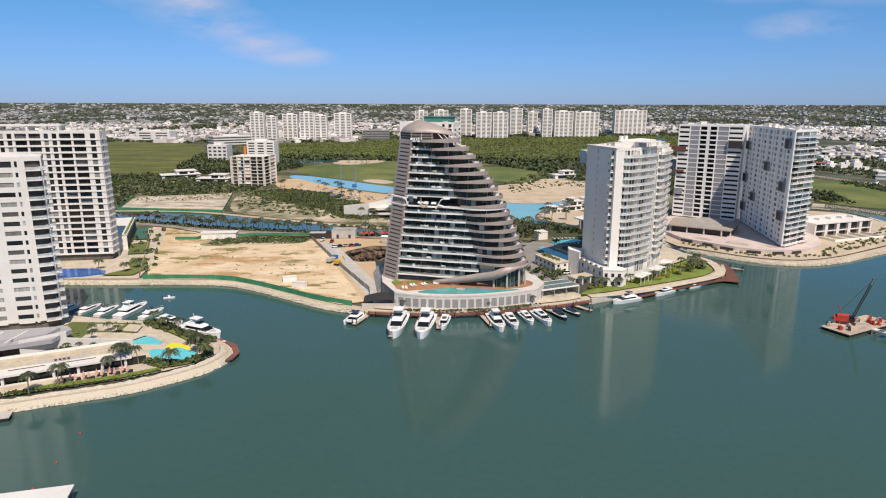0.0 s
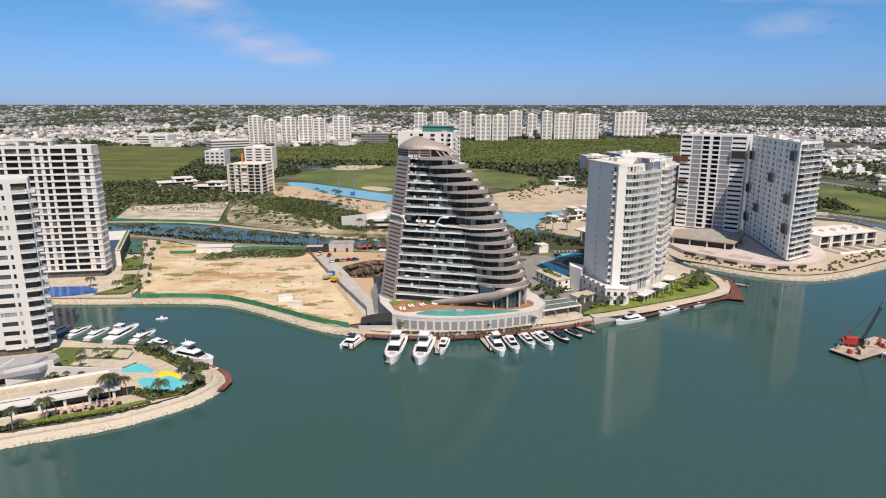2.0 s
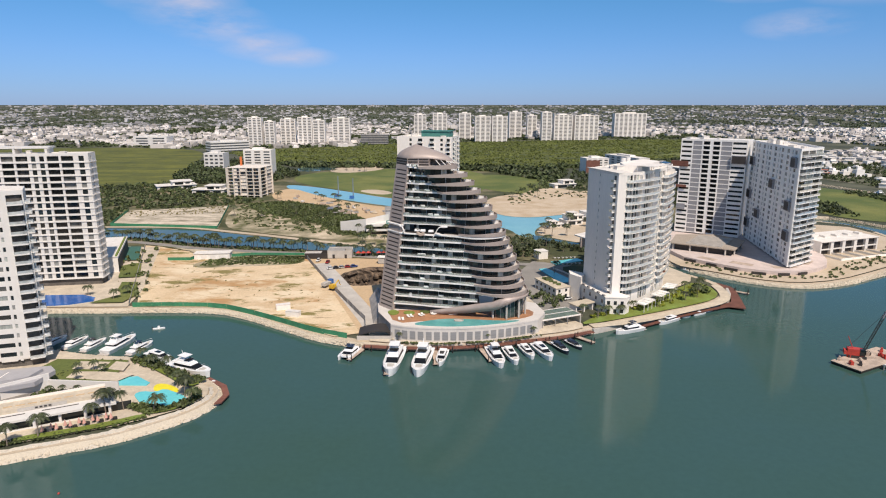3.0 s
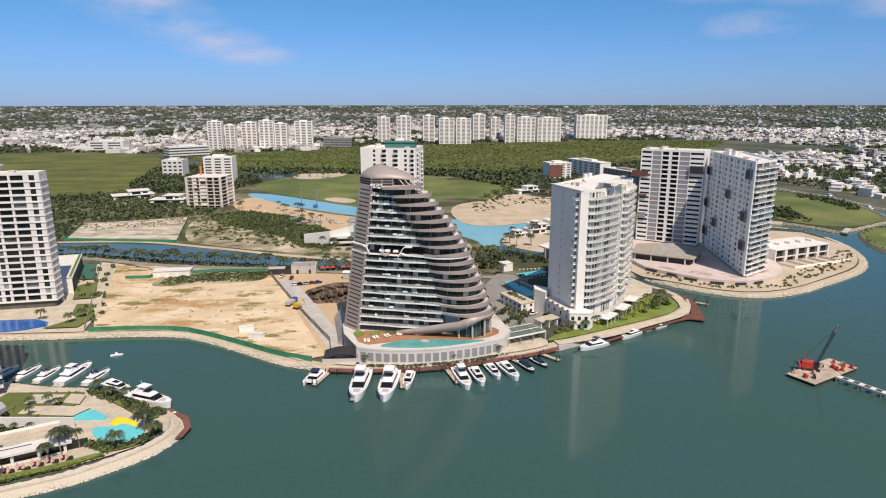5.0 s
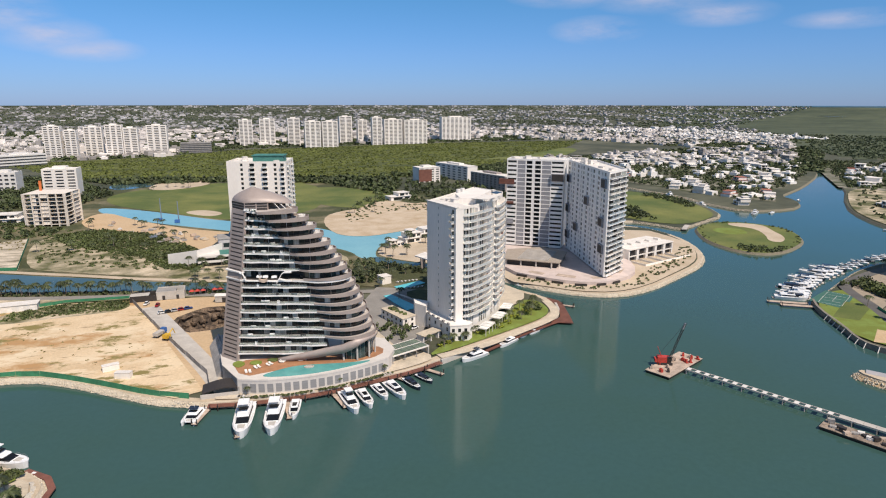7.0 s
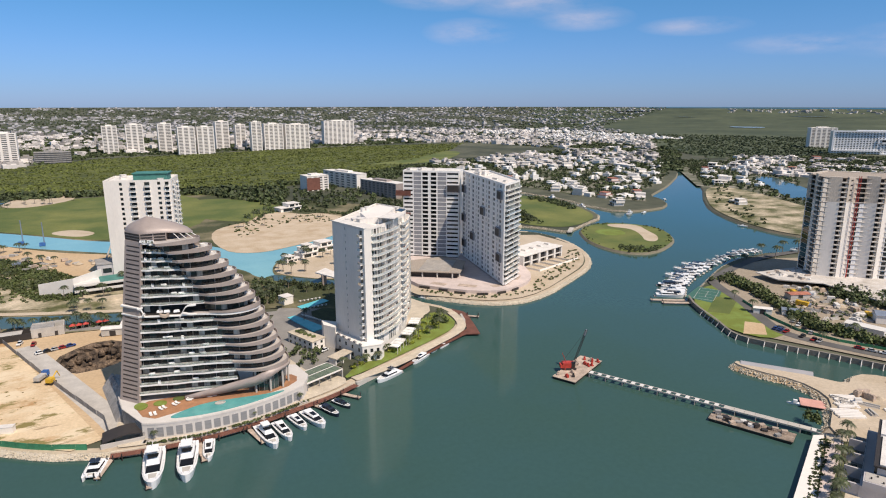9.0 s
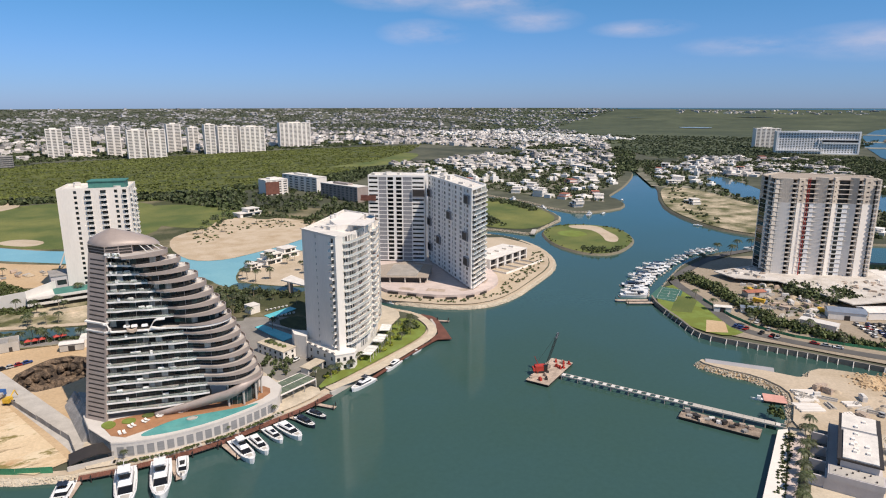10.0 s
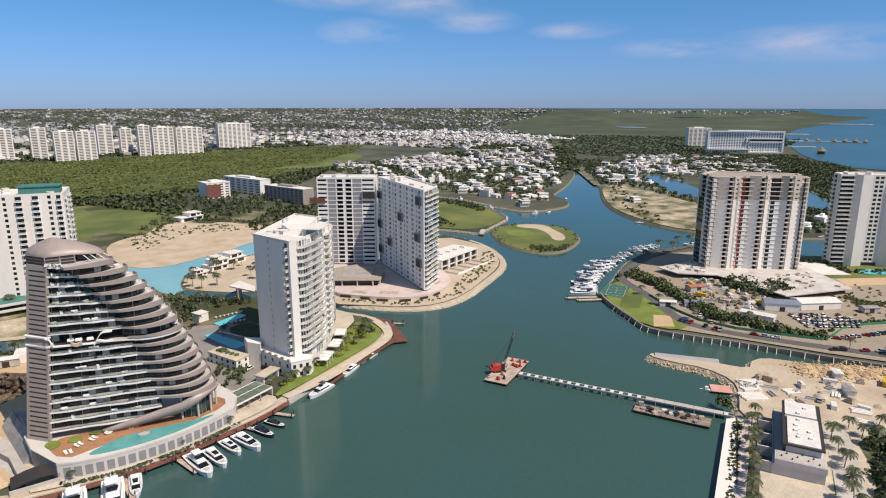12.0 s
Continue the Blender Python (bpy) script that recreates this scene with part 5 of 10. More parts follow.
        rings.append([(ox - OX - 0.3, oy - OY - 0.2, z - GROUND), (ix - OX, iy - OY - 0.35, z - GROUND), (ix - OX + 0.8, iy - OY + 0.6, z - GROUND), (ox - OX + 1.5, oy - OY + 6, z - GROUND)])
    part("end_wall", Mesh().loft(rings).data("end_wall", M_TAUPE), t)
    for k in range(35):
        z = base + 1.2 + 1.6 * k
        if 38.5 < z < 42.5:
            continue
        (ox, oy), (ix, iy) = corners(z)
        a, b = Vector((ox - OX - 0.3, oy - OY - 0.2)), Vector((ix - OX, iy - OY - 0.35))
        d = b - a
        part("louvre", Mesh().box(d.length * 0.14, d.length * 0.92, -0.06, 0.3, 0, 0.42).data("louvre", M_TAUPE_DK), t,
             pose(a.x, a.y, z - GROUND, 0, 0, math.degrees(math.atan2(d.y, d.x))))
    # white chevron belt and the garden void
    (ox, oy), (ix, iy) = corners(40.5)
    cx, cy, r = nose(40.5)
    end = (cx + r * math.cos(radians(-118)), cy + deep(40.5) * math.sin(radians(-118)) + 1.7)

    def along(f, z, out=0.7):
        d = (Vector(end) - Vector((ix, iy))).normalized()
        p = Vector((ix, iy)).lerp(Vector(end), f)
        return (p.x - OX + d.y * out, p.y - OY - d.x * out, z - GROUND)

    def band(name, line, tall, mat_, deep=1.0):
        rings = [[along(f, z, 0.7), along(f, z + tall, 0.7), along(f, z + tall, 0.7 - deep), along(f, z, 0.7 - deep)] for f, z in line]
        part(name, Mesh().loft(rings).data(name, mat_), t)

    band("chevron_band", [(-0.02, 42.0), (0.02, 41.6), (0.06, 38.9), (0.50, 38.7), (0.57, 41.8), (0.60, 42.3), (0.70, 42.4)], 0.45, M_SLAB)
    band("chevron_band", [(-0.02, 39.0), (0.02, 39.0), (0.06, 40.2)], 0.5, M_SLAB)
    band("chevron_band", [(0.49, 38.0), (0.53, 39.6), (0.62, 38.9), (0.70, 38.9)], 0.55, M_SLAB)
    for z in (42.0, 38.9):
        o, i2 = (ox - OX - 0.9, oy - OY - 0.6), (ix - OX + 0.2, iy - OY - 0.9)
        me = Mesh().prism(ccw([o, i2, (i2[0] + 1, i2[1] + 1.5), (o[0] + 1.5, o[1] + 3)]), z - GROUND, z - GROUND + 0.5)
        part("belt_slab", me.data("belt_slab", M_SLAB), t)
    vo = [along(0.06, 40.1, -0.2)[:2], along(0.52, 40.1, -0.2)[:2], along(0.52, 40.1, -7)[:2], along(0.06, 40.1, -7)[:2]]
    # floor coloured near black for the shade inside the void
    part("garden_floor", Mesh().prism(ccw(vo), 39.4 - GROUND, 39.5 - GROUND).data("garden_floor", M_TAUPE_DK), t)
    part("void_column", Mesh().tube((*along(0.24, 40.2, -1.4)[:2], 39.4 - GROUND), (*along(0.24, 40.2, -1.4)[:2], 43.0 - GROUND), 0.45, n=10).data("void_column", M_CONCRETE_DK), t)
    bow = [along(0.25 + 0.02 * q, 40.4 + 0.2 * abs(q - 3) ** 1.1 - 0.9, 1.0) for q in range(7)]
    me = Mesh()
    me.loft([[(x, y, z), (x, y, z - 1.1), (x, y + 1.2, z - 1.1), (x, y + 1.2, z)] for x, y, z in bow])
    part("sky_pool", me.data("sky_pool", M_RUST), t)
    # louvred attic wall and the shallow domed cap over it
    wall = [(-18.2, 269.4), (-13.3, 261.6), (-4.6, 261.0), (-3.6, 266)]
    rim = [(-18.4, 269.8, 69.0), (-13.4, 261.4, 69.0), (-9.0, 260.9, 69.1), (-4.4, 260.8, 69.1), (0.5, 261.6, 68.5), (4.6, 263.6, 67.7), (5.2, 268, 67.4), (2, 274, 67.6), (-5, 279, 68.0), (-13, 280, 68.5), (-17.6, 276, 68.8)]
    for _ in range(2):
        fine = []
        for (ax, ay, az), (bx, by, bz) in zip(rim, rim[1:] + rim[:1]):
            fine += [(0.75 * ax + 0.25 * bx, 0.75 * ay + 0.25 * by, 0.75 * az + 0.25 * bz), (0.25 * ax + 0.75 * bx, 0.25 * ay + 0.75 * by, 0.25 * az + 0.75 * bz)]
        rim = fine
    top = (-10.2, 269.5, 73.8)
    rings = [[(x - OX, y - OY, z - 0.45 - GROUND) for x, y, z in rim]]
    for q in range(9):
        f = (q / 8) ** 1.1
        rings.append([(x + (top[0] - x) * f - OX, y + (top[1] - y) * f - OY, z + (top[2] - z) * f ** 0.62 - GROUND) for x, y, z in rim])
    part("dome_roof", Mesh().loft(rings, 0, True, False).data("dome_roof", M_TAUPE, smooth=True), t)
    part("attic_wall", Mesh().prism(ccw(loc(wall + [(-6, 276), (-16, 277)])), 65.6 - GROUND, 68.7 - GROUND).data("attic_wall", M_TAUPE), t)
    part("attic_core", Mesh().prism(ccw(loc([(-3.8, 264), (2.2, 265.5), (0, 273), (-5, 276)])), 65.6 - GROUND, 67.9 - GROUND).data("attic_core", M_SHADOW_ROOM), t)
    for (a, b), cols in (((wall[0], wall[1]), 1), ((wall[1], wall[2]), 2)):
        d = Vector(b) - Vector(a)
        for row in range(3):
            for col in range(cols):
                w = d.length / cols
                part("roof_louvre", Mesh().box(0.25, w - 0.2, -0.08, 0.2, 0, 0.68).data("roof_louvre", M_TAUPE_DK), t,
                     pose(a[0] - OX, a[1] - OY, 65.85 + 1.02 * row - GROUND, 0, 0, math.degrees(math.atan2(d.y, d.x))) @ pose(col * w, 0, 0))
    for k in range(4):
        x = -2.4 + 2.2 * k
        part("rafter", Mesh().tube((x - OX, 262.0 + 0.35 * k - OY, 68.4 - 0.3 * k - GROUND), (x + 2.4 - OX, 259.8 + 0.9 * k - OY, 65.8 - GROUND), 0.16).data("rafter", M_WHITE), t)
    # metal wave that lifts from the deck to the first terrace
    (ix, iy) = corners(12)[1]
    cx, cy, r = nose(13)
    st = (cx + r * math.cos(radians(-118)), cy + r * math.sin(radians(-118)))
    path = [(ix + (st[0] - ix) * f, iy + (st[1] - iy) * f) for f in (0.38, 0.5, 0.62, 0.74, 0.86, 1.0)]
    path += [(cx + r * math.cos(radians(-118 + 14 * q)), cy + r * math.sin(radians(-118 + 14 * q))) for q in range(1, 11)]
    rings = []
    n = len(path)
    for q, (x, y) in enumerate(path):
        f = q / (n - 1)
        lo = 8.1 + 7.8 * min(1, f * 1.75) ** 1.5
        hi = min(17.0, 9.2 + 10.5 * min(1, f * 1.75) ** 1.1)
        rings.append([(x - OX, y - OY - 0.9 * (1 - f), lo - GROUND), (x - OX, y - OY - 0.3, hi - GROUND), (x - OX, y - OY + 0.5, hi - GROUND), (x - OX, y - OY + 0.8, lo - GROUND)])
    part("wave_canopy", Mesh().loft(rings).data("wave_canopy", M_TAUPE, smooth=True), t)
    # double-height lobby under the nose
    r2 = r - 2.2
    pm = Mesh().box(0, 2.0, 0, 0.06, 0, 8.2).data("lobby_pane", M_GLASS_GREEN)
    bar = Mesh().box(-0.06, 0.06, -0.1, 0.1, 0, 8.2).data("mullion", M_STEEL)
    for q in range(17):
        a = radians(-128 + 13.5 * q)
        ang = -128 + 13.5 * q + 90 + 6.5
        part("lobby_pane", pm, t, pose(cx + r2 * math.cos(a) - OX, cy + r2 * math.sin(a) - OY, base - GROUND, 0, 0, ang))
        part("mullion", bar, t, pose(cx + r2 * math.cos(a) - OX, cy + r2 * math.sin(a) - OY, base - GROUND, 0, 0, ang))
    for q in range(6):
        a = radians(-120 + 34 * q)
        p = (cx + (r - 1.1) * math.cos(a) - OX, cy + (r - 1.1) * math.sin(a) - OY)
        part("column", Mesh().tube((*p, base - GROUND), (*p, 16.6 - GROUND), 0.4, n=12).data("column", M_CONCRETE), t)
    # podium with louvred bays
    front = smooth([(-19, 236), (-12, 233.2), (-2, 231.9), (9, 232.1), (20, 234.2), (30, 237.6), (38, 241.6)], 2, False)
    pod = ccw(loc(front + [(42, 250), (40, 262), (20, 272), (-10, 276), (-26.5, 262), (-25, 250)]))
    part("podium", Mesh().prism(pod, 0, 6.2).data("podium", M_PODIUM), t)
    # thin darker sheet over the podium side, its shade put into the colour
    sw = Vector((-25 + 19, 250 - 236))
    part("side_wall", Mesh().box(0, sw.length, -0.12, 0.1, 0, 6.25).data("side_wall", M_CONCRETE_DK), t, pose(-25, 0, 0, 0, 0, math.degrees(math.atan2(-14, 6))))
    edge = loc(front)
    acc = [0.0]
    for a, b in zip(edge, edge[1:]):
        acc.append(acc[-1] + math.dist(a, b))
    lou = Mesh().box(0, 2.2, -0.06, 0.2, 0, 3.3).data("louvre_panel", M_LOUVRE)
    rib = Mesh().box(-0.3, 0.3, -0.5, 0.3, 0, 5.0).data("pilaster", M_STUCCO)
    s = 1.6
    while s + 2 < acc[-1]:
        j = max(q for q in range(len(acc) - 1) if acc[q] <= s)
        a, b = Vector(edge[j]), Vector(edge[j + 1])
        p = a.lerp(b, (s - acc[j]) / (acc[j + 1] - acc[j]))
        ang = math.degrees(math.atan2(b.y - a.y, b.x - a.x))
        part("louvre_panel", lou, t, pose(p.x, p.y, 1.1, 0, 0, ang))
        s += 3.1
    hi = offset(pod, 0.12)
    part("podium_cornice", Mesh().prism(hi, 5.5, 6.0).data("podium_cornice", M_PODIUM), t)
    # deck, lawn and pool on the podium
    def deck(name, poly, mat_, z0, z1, rounds=2):
        part(name, Mesh().prism(ccw(smooth(loc(poly), rounds)), z0, z1).data(name, mat_), t)

    deck("teak_deck", [(-22, 253), (-17.6, 236.8), (-6, 239.5), (6, 242), (22, 239), (36, 244), (38, 252), (30, 256), (0, 252)], M_TEAK, 6.15, 6.27, 1)
    deck("pool", [(-12, 235.6), (-2, 233.3), (9, 233.3), (20, 235.4), (33, 240.2), (23, 239.6), (12, 241.2), (3, 242.2), (-4, 240.2)], M_POOL_TEAL, 6.2, 6.34, 2)
    deck("lawn_bed", [(-22, 250), (-19, 245), (-16, 249), (-19, 253)], M_LAWN_BRIGHT, 6.2, 6.5)
    deck("lawn_bed", [(-15.5, 248), (-11, 246), (-10, 250), (-14, 251.5)], M_LAWN_BRIGHT, 6.2, 6.5)
    deck("lawn_bed", [(-9, 249.5), (-5, 247.5), (-4, 250.5), (-7, 251.5)], M_LEAF_MID, 6.2, 6.7)
    me = Mesh()
    me.loft([[(1.9 * x, 1.2 * y, 0) for x, y in ring], [(1.9 * x, 1.2 * y, 0.35) for x, y in ring], [(1.6 * x, 0.95 * y, 0.35) for x, y in ring], [(1.6 * x, 0.95 * y, 0.1) for x, y in ring]])
    part("hot_tub", me.data("hot_tub", M_CONCRETE), t, pose(7, -10.5, 6.3))
    return t


sail_tower()


def sunbed(m, group):
    b = thing("sun_lounger", "white cushioned sun lounger", "lounger", m, group)
    part("mattress", Mesh().box(-0.45, 0.45, -1.0, 0.5, 0.3, 0.46).data("mattress", M_WHITE), b)
    part("backrest", Mesh().box(-0.45, 0.45, 0, 0.8, 0, 0.14).data("backrest", M_WHITE), b, pose(0, 0.5, 0.32, 38, 0, 0))
    part("frame_base", Mesh().box(-0.38, 0.38, -0.9, 0.5, 0, 0.3).data("frame_base", M_TEAK), b)
    return b


bed = sunbed(pose(-12.6, 243.6, GROUND + 6.27, 0, 0, 30), "loungers by the tower pool")
for x, y, a in ((-11.4, 244.2, 30), (-8, 245, 40), (-7, 246, 40), (-3, 246.5, 70), (-2.4, 247.4, 70), (4, 246.2, 80), (5.6, 246.4, 80), (-16, 240.6, 10), (-14.6, 240.4, 10)):
    copy_thing(bed, pose(x, y, GROUND + 6.27, 0, 0, a))

# loungers between the hotel pools
deck_bed = thing("sun_lounger", "white sun lounger beside the hotel pool", "lounger", pose(62, 338, GROUND + 0.5, 0, 0, 60), "loungers by the hotel pools")
part("mattress", Mesh().box(-0.5, 0.5, -1.2, 1.0, 0, 0.4).data("mattress", M_WHITE), deck_bed)
part("backrest", Mesh().box(-0.5, 0.5, 0, 0.9, 0, 0.14).data("backrest", M_WHITE), deck_bed, pose(0, 0.9, 0.35, 35, 0, 0))
for k in range(1, 20):
    f = k / 19
    copy_thing(deck_bed, pose(62 + 10 * f, 338 - 19 * f, GROUND + 0.5, 0, 0, 60))
for k in range(12):
    copy_thing(deck_bed, pose(66 + 14 * (k % 6) / 6, 363.5 + 1.6 * (k % 6) / 6 - 14 * (k // 6), GROUND + 0.5, 0, 0, 150))

# ---- other buildings ----
def banded(name, label, category, at, ang, w, d, h, floors, wall=M_STUCCO, glass=None, fins=0, group="", inset=0.9):
    """A building seen from far: walls, a recessed window band for each storey, upright fins and a roof block."""
    b = thing(name, label, category, pose(at[0], at[1], GROUND, 0, 0, ang), group)
    fh = h / floors
    # solid core, its dark colour shades the recessed window bands
    part("core", Mesh().box(-w / 2 + inset, w / 2 - inset, -d / 2 + inset, d / 2 - inset, 0, h - 0.2).data("core", M_TOWN_DARK), b)
    if math.hypot(*at) > 1150:
        rect = lambda q, z: [(-w / 2 + q, -d / 2 + q, z), (w / 2 - q, -d / 2 + q, z), (w / 2 - q, d / 2 - q, z), (-w / 2 + q, d / 2 - q, z)]
        rings = [r for k in range(floors) for r in (rect(inset + 0.1, k * fh + fh * 0.52), rect(0, k * fh + fh * 0.52), rect(0, (k + 1) * fh), rect(inset + 0.1, (k + 1) * fh))]
        part("wall", Mesh().loft(rings).data("wall", wall), b)
    else:
        slab = Mesh().box(-w / 2, w / 2, -d / 2, d / 2, 0, fh * 0.48).data("floor_band", wall)
        for k in range(floors):
            part("floor_band", slab, b, pose(0, 0, k * fh + fh * 0.52))
    for k in range(fins):
        x = -w / 2 + w * k / max(1, fins - 1)
        fw = w / fins * 0.22
        part("fin", Mesh().box(max(-w / 2, x - fw) - 0.05, min(w / 2, x + fw) + 0.05, -d / 2 - 0.25, d / 2 + 0.25, 0, h + 0.4).data("fin", wall), b)
    part("roof_block", Mesh().box(-w * 0.22, w * 0.18, -d * 0.25, d * 0.25, 0, 2.6).data("roof_block", wall), b, pose(0, 0, h))
    return b


# a row of apartment towers along the far edge of the mangrove
for x, y, w, h, fl, fins in ((-394, 1356, 28, 60, 18, 4), (-365, 1362, 20, 52, 16, 3), (-338, 1412, 32, 56, 17, 4), (-297, 1394, 30, 60, 18, 4), (-268, 1398, 26, 54, 16, 3), (-222, 1414, 38, 58, 17, 4),
                             (-56, 1624, 31, 62, 19, 4), (-6, 1624, 36, 64, 19, 4), (56, 1598, 29, 66, 20, 3), (96, 1530, 36, 60, 19, 4), (136, 1530, 36, 60, 19, 4), (187, 1652, 32, 68, 20, 3),
                             (226, 1626, 24, 60, 18, 3), (255, 1576, 24, 68, 20, 3), (300, 1600, 46, 62, 18, 5), (358, 1600, 60, 60, 18, 6), (499, 1712, 86, 64, 19, 8)):
    banded("apartment_tower", "distant white apartment tower with rows of balconies", "tower", (x, y), 3, w, 20, h, fl, M_STUCCO, None, fins, "towers at the mangrove edge")
banded("office_building", "low white office block with dark window bands", "building", (-408, 1214), 38, 74, 30, 19, 4, M_WHITE)
banded("shopping_centre", "white and dark red shopping building", "building", (-612, 1356), 0, 70, 34, 21, 4, M_WHITE, None, 3)
banded("apartment_building", "brown mid-rise apartment building", "building", (-150, 1420), 0, 60, 18, 22, 6, M_CONCRETE_DK)
for x, y, a, w, d, h, f, m_, fins, s in ((200, 836, 8, 30, 24, 19, 6, M_STUCCO, 5, "white block with a dark red-brown side"), (246, 850, -72, 78, 16, 20, 6, M_STUCCO, 7, "long white hotel slab with dark window bands"), (262, 744, -72, 70, 16, 18, 6, M_TAUPE, 10, "long brown hotel slab with white roof")):
    hb = banded("hotel_block", s, "hotel", (x, y), a, w, d, h, f, m_, None, fins)
    part("roof_slab", Mesh().box(-w / 2 - 0.4, w / 2 + 0.4, -d / 2 - 0.4, d / 2 + 0.4, h, h + 0.6).data("roof_slab", M_ROOF), hb)
    if m_ is M_STUCCO and fins == 5:
        part("side_panel", Mesh().box(-w / 2 - 0.3, w / 2 - 12, -d / 2 - 0.3, -d / 2 + 0.3, 1, h - 2).data("side_panel", M_TIMBER), hb)
banded("apartment_building", "white round-windowed block of five storeys", "building", (-304, 860), 0, 26, 22, 24, 5, M_WHITE, None, 5)
banded("apartment_tower", "unfinished white and grey tower behind a concrete frame", "tower", (-226, 792), 0, 34, 20, 33, 10, M_STUCCO, None, 4)
resort = banded("resort_hotel", "long white beach hotel with a square window grid", "hotel", (1470, 856), -47, 172, 24, 50, 13, M_HULL, None, 30)
for x0, x1, z0, z1 in ((-86, 86, 48, 51.5), (-86, -82.5, 8, 48), (82.5, 86, 27, 48), (82.5, 86, 0, 25), (10, 86, 24, 27), (8, 11, 0, 14), (10, 86, -0.2, 2.4), (-86, 10, 6, 9), (2, 5, 24, 33), (2, 86, 32, 34.4)):
    part("frame_band", Mesh().box(x0, x1, -15.5, -11, z0, z1).data("frame_band", M_HULL), resort)
# dark box before the wall, in place of a deep terrace's shade
part("deep_terrace", Mesh().box(10, 82, -12.4, -8, 27.2, 31.8).data("deep_terrace", M_TAUPE_DK), resort)
banded("resort_hotel", "stepped white hotel wing with balconies", "hotel", (1566, 1042), -40, 60, 30, 50, 14, M_STUCCO, None, 6)


# tower under construction
def raw_tower(name, label, at, P, z0, n, fh, cells_by_side, core=M_SHADOW_ROOM, inset=3.0, bare=0):
    """An unfinished tower. Cells: p shaft wall, o open bay, w patchy infill, g glazing, s stack of shaft balconies, n white infill with a window pair.
    The top storeys (bare) have neither infill nor render."""
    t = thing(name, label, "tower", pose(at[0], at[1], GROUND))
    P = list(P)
    # shade inside the open storeys comes from the core's dark colour
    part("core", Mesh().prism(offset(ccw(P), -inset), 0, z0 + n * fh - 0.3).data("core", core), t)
    for k in range(n + 1):
        part("floor_slab", Mesh().prism(offset(ccw(P), 0.1), 0, 0.32).data("floor_slab", M_RAW_DARK if bare and k == n else M_RAW), t, pose(0, 0, z0 + k * fh - 0.3))
    done = n - bare
    for i, cells in enumerate(cells_by_side):
        a, b = Vector(P[i]), Vector(P[(i + 1) % len(P)])
        d = b - a
        total, x = sum(c for c, _ in cells), 0.0
        at_ = pose(a.x, a.y, 0, 0, 0, math.degrees(math.atan2(d.y, d.x)))
        for c, kind in cells:
            w = d.length * c / total
            if kind in "pqe":
                # faceted shafts: q turns away from the street, p towards it, e stands square
                y0, y1 = {"p": (-1.5, 0.5), "q": (0.7, -1.5), "e": (-0.7, -0.7)}[kind]
                foot = [(x, y0), (x + w, y1), (x + w, 1.6), (x, 1.6)]
                part("shaft_wall", Mesh().prism(foot, 0, z0 + done * fh).data("shaft_wall", M_STUCCO if bare else M_RAW), t, at_)
                if bare:
                    part("raw_shaft", Mesh().prism(foot, z0 + done * fh, z0 + n * fh + 0.5 + 0.9 * (int(x) % 2)).data("raw_shaft", M_RAW_TOP), t, at_)
                    # holes are dark boxes on the face, their shade painted
                    for k in range(done, n):
                        if w > 3 and kind == "p":
                            part("wall_hole", Mesh().box(w * 0.25, w * 0.5, -0.06, 0.3, 1.1, 2.0).data("wall_hole", M_TAUPE_DK), t, at_ @ pose(x, y0, z0 + k * fh, 0, 0, math.degrees(math.atan2(y1 - y0, w))))
            elif kind == "w":
                wm = Mesh().box(x + 0.1, x + w - 0.1, 0.5, 0.7, 0, fh - 0.9).data("infill_wall", M_RAW)
                for k in range(0, done):
                    if (k * 7 + int(x)) % 5:
                        part("infill_wall", wm, t, at_ @ pose(0, 0, z0 + k * fh))
            elif kind == "g":
                wm = Mesh().box(x + 0.1, x + w - 0.1, -0.2, -0.1, 0, fh - 0.35).data("window", M_GLASS)
                for k in range(done):
                    part("window", wm, t, at_ @ pose(0, 0, z0 + k * fh))
            elif kind == "s":
                bm_ = Mesh().box(x + 0.05, x + w - 0.05, -2.0, 1.4, -0.15, 0.12).box(x + 0.05, x + w * 0.7, -2.0, -1.85, 0.12, 0.8).box(x + w * 0.75, x + w - 0.05, -1.0, 1.4, -0.2, 2.3).data("shaft_balcony", M_RAW)
                for k in range(n):
                    part("shaft_balcony", bm_, t, at_ @ pose(0, 0, z0 + k * fh))
                # back of the balcony stack, with the slot's shade in its colour
                part("shaft_back", Mesh().box(x, x + w, 1.6, 2.2, 0, z0 + n * fh).data("shaft_back", M_TAUPE_DK), t, at_)
            elif kind == "n":
                pm = Mesh().box(x, x + w, 0.2, 0.5, 0, fh - 0.5).data("infill_wall", M_HULL)
                gm = Mesh().box(x + w * 0.1, x + w * 0.5, 0.12, 0.2, 0.3, fh - 0.7).data("window", M_GLASS)
                for k in range(done):
                    q = part("infill_wall", pm, t, at_ @ pose(0, 0, z0 + k * fh))
                    part("window", gm, q)
            x += w
    return t


raw = raw_tower("unfinished_tower", "raw concrete tower under construction with white shafts and open top floors", (375, 261), [(11, 18), (0, 0), (47, -39), (66, -22), (34, 22)], 3.5, 21, 3.04,
                [[(9, "g"), (3, "e"), (8, "s")],
                 [(23, "q"), (9.5, "s"), (15, "p"), (13, "n"), (17, "q"), (10, "s"), (9.5, "p"), (17, "n"), (10.5, "q"), (9.5, "s"), (18, "p"), (7, "s")],
                 [(2, "e"), (2, "o"), (2, "e")], [(3, "e")], [(3, "e")]], bare=5)
mast = thing("hoist_mast", "red lattice hoist mast against the raw tower", "hoist", pose(388.8, 249.0, GROUND, 0, 0, -39.7))
me = Mesh()
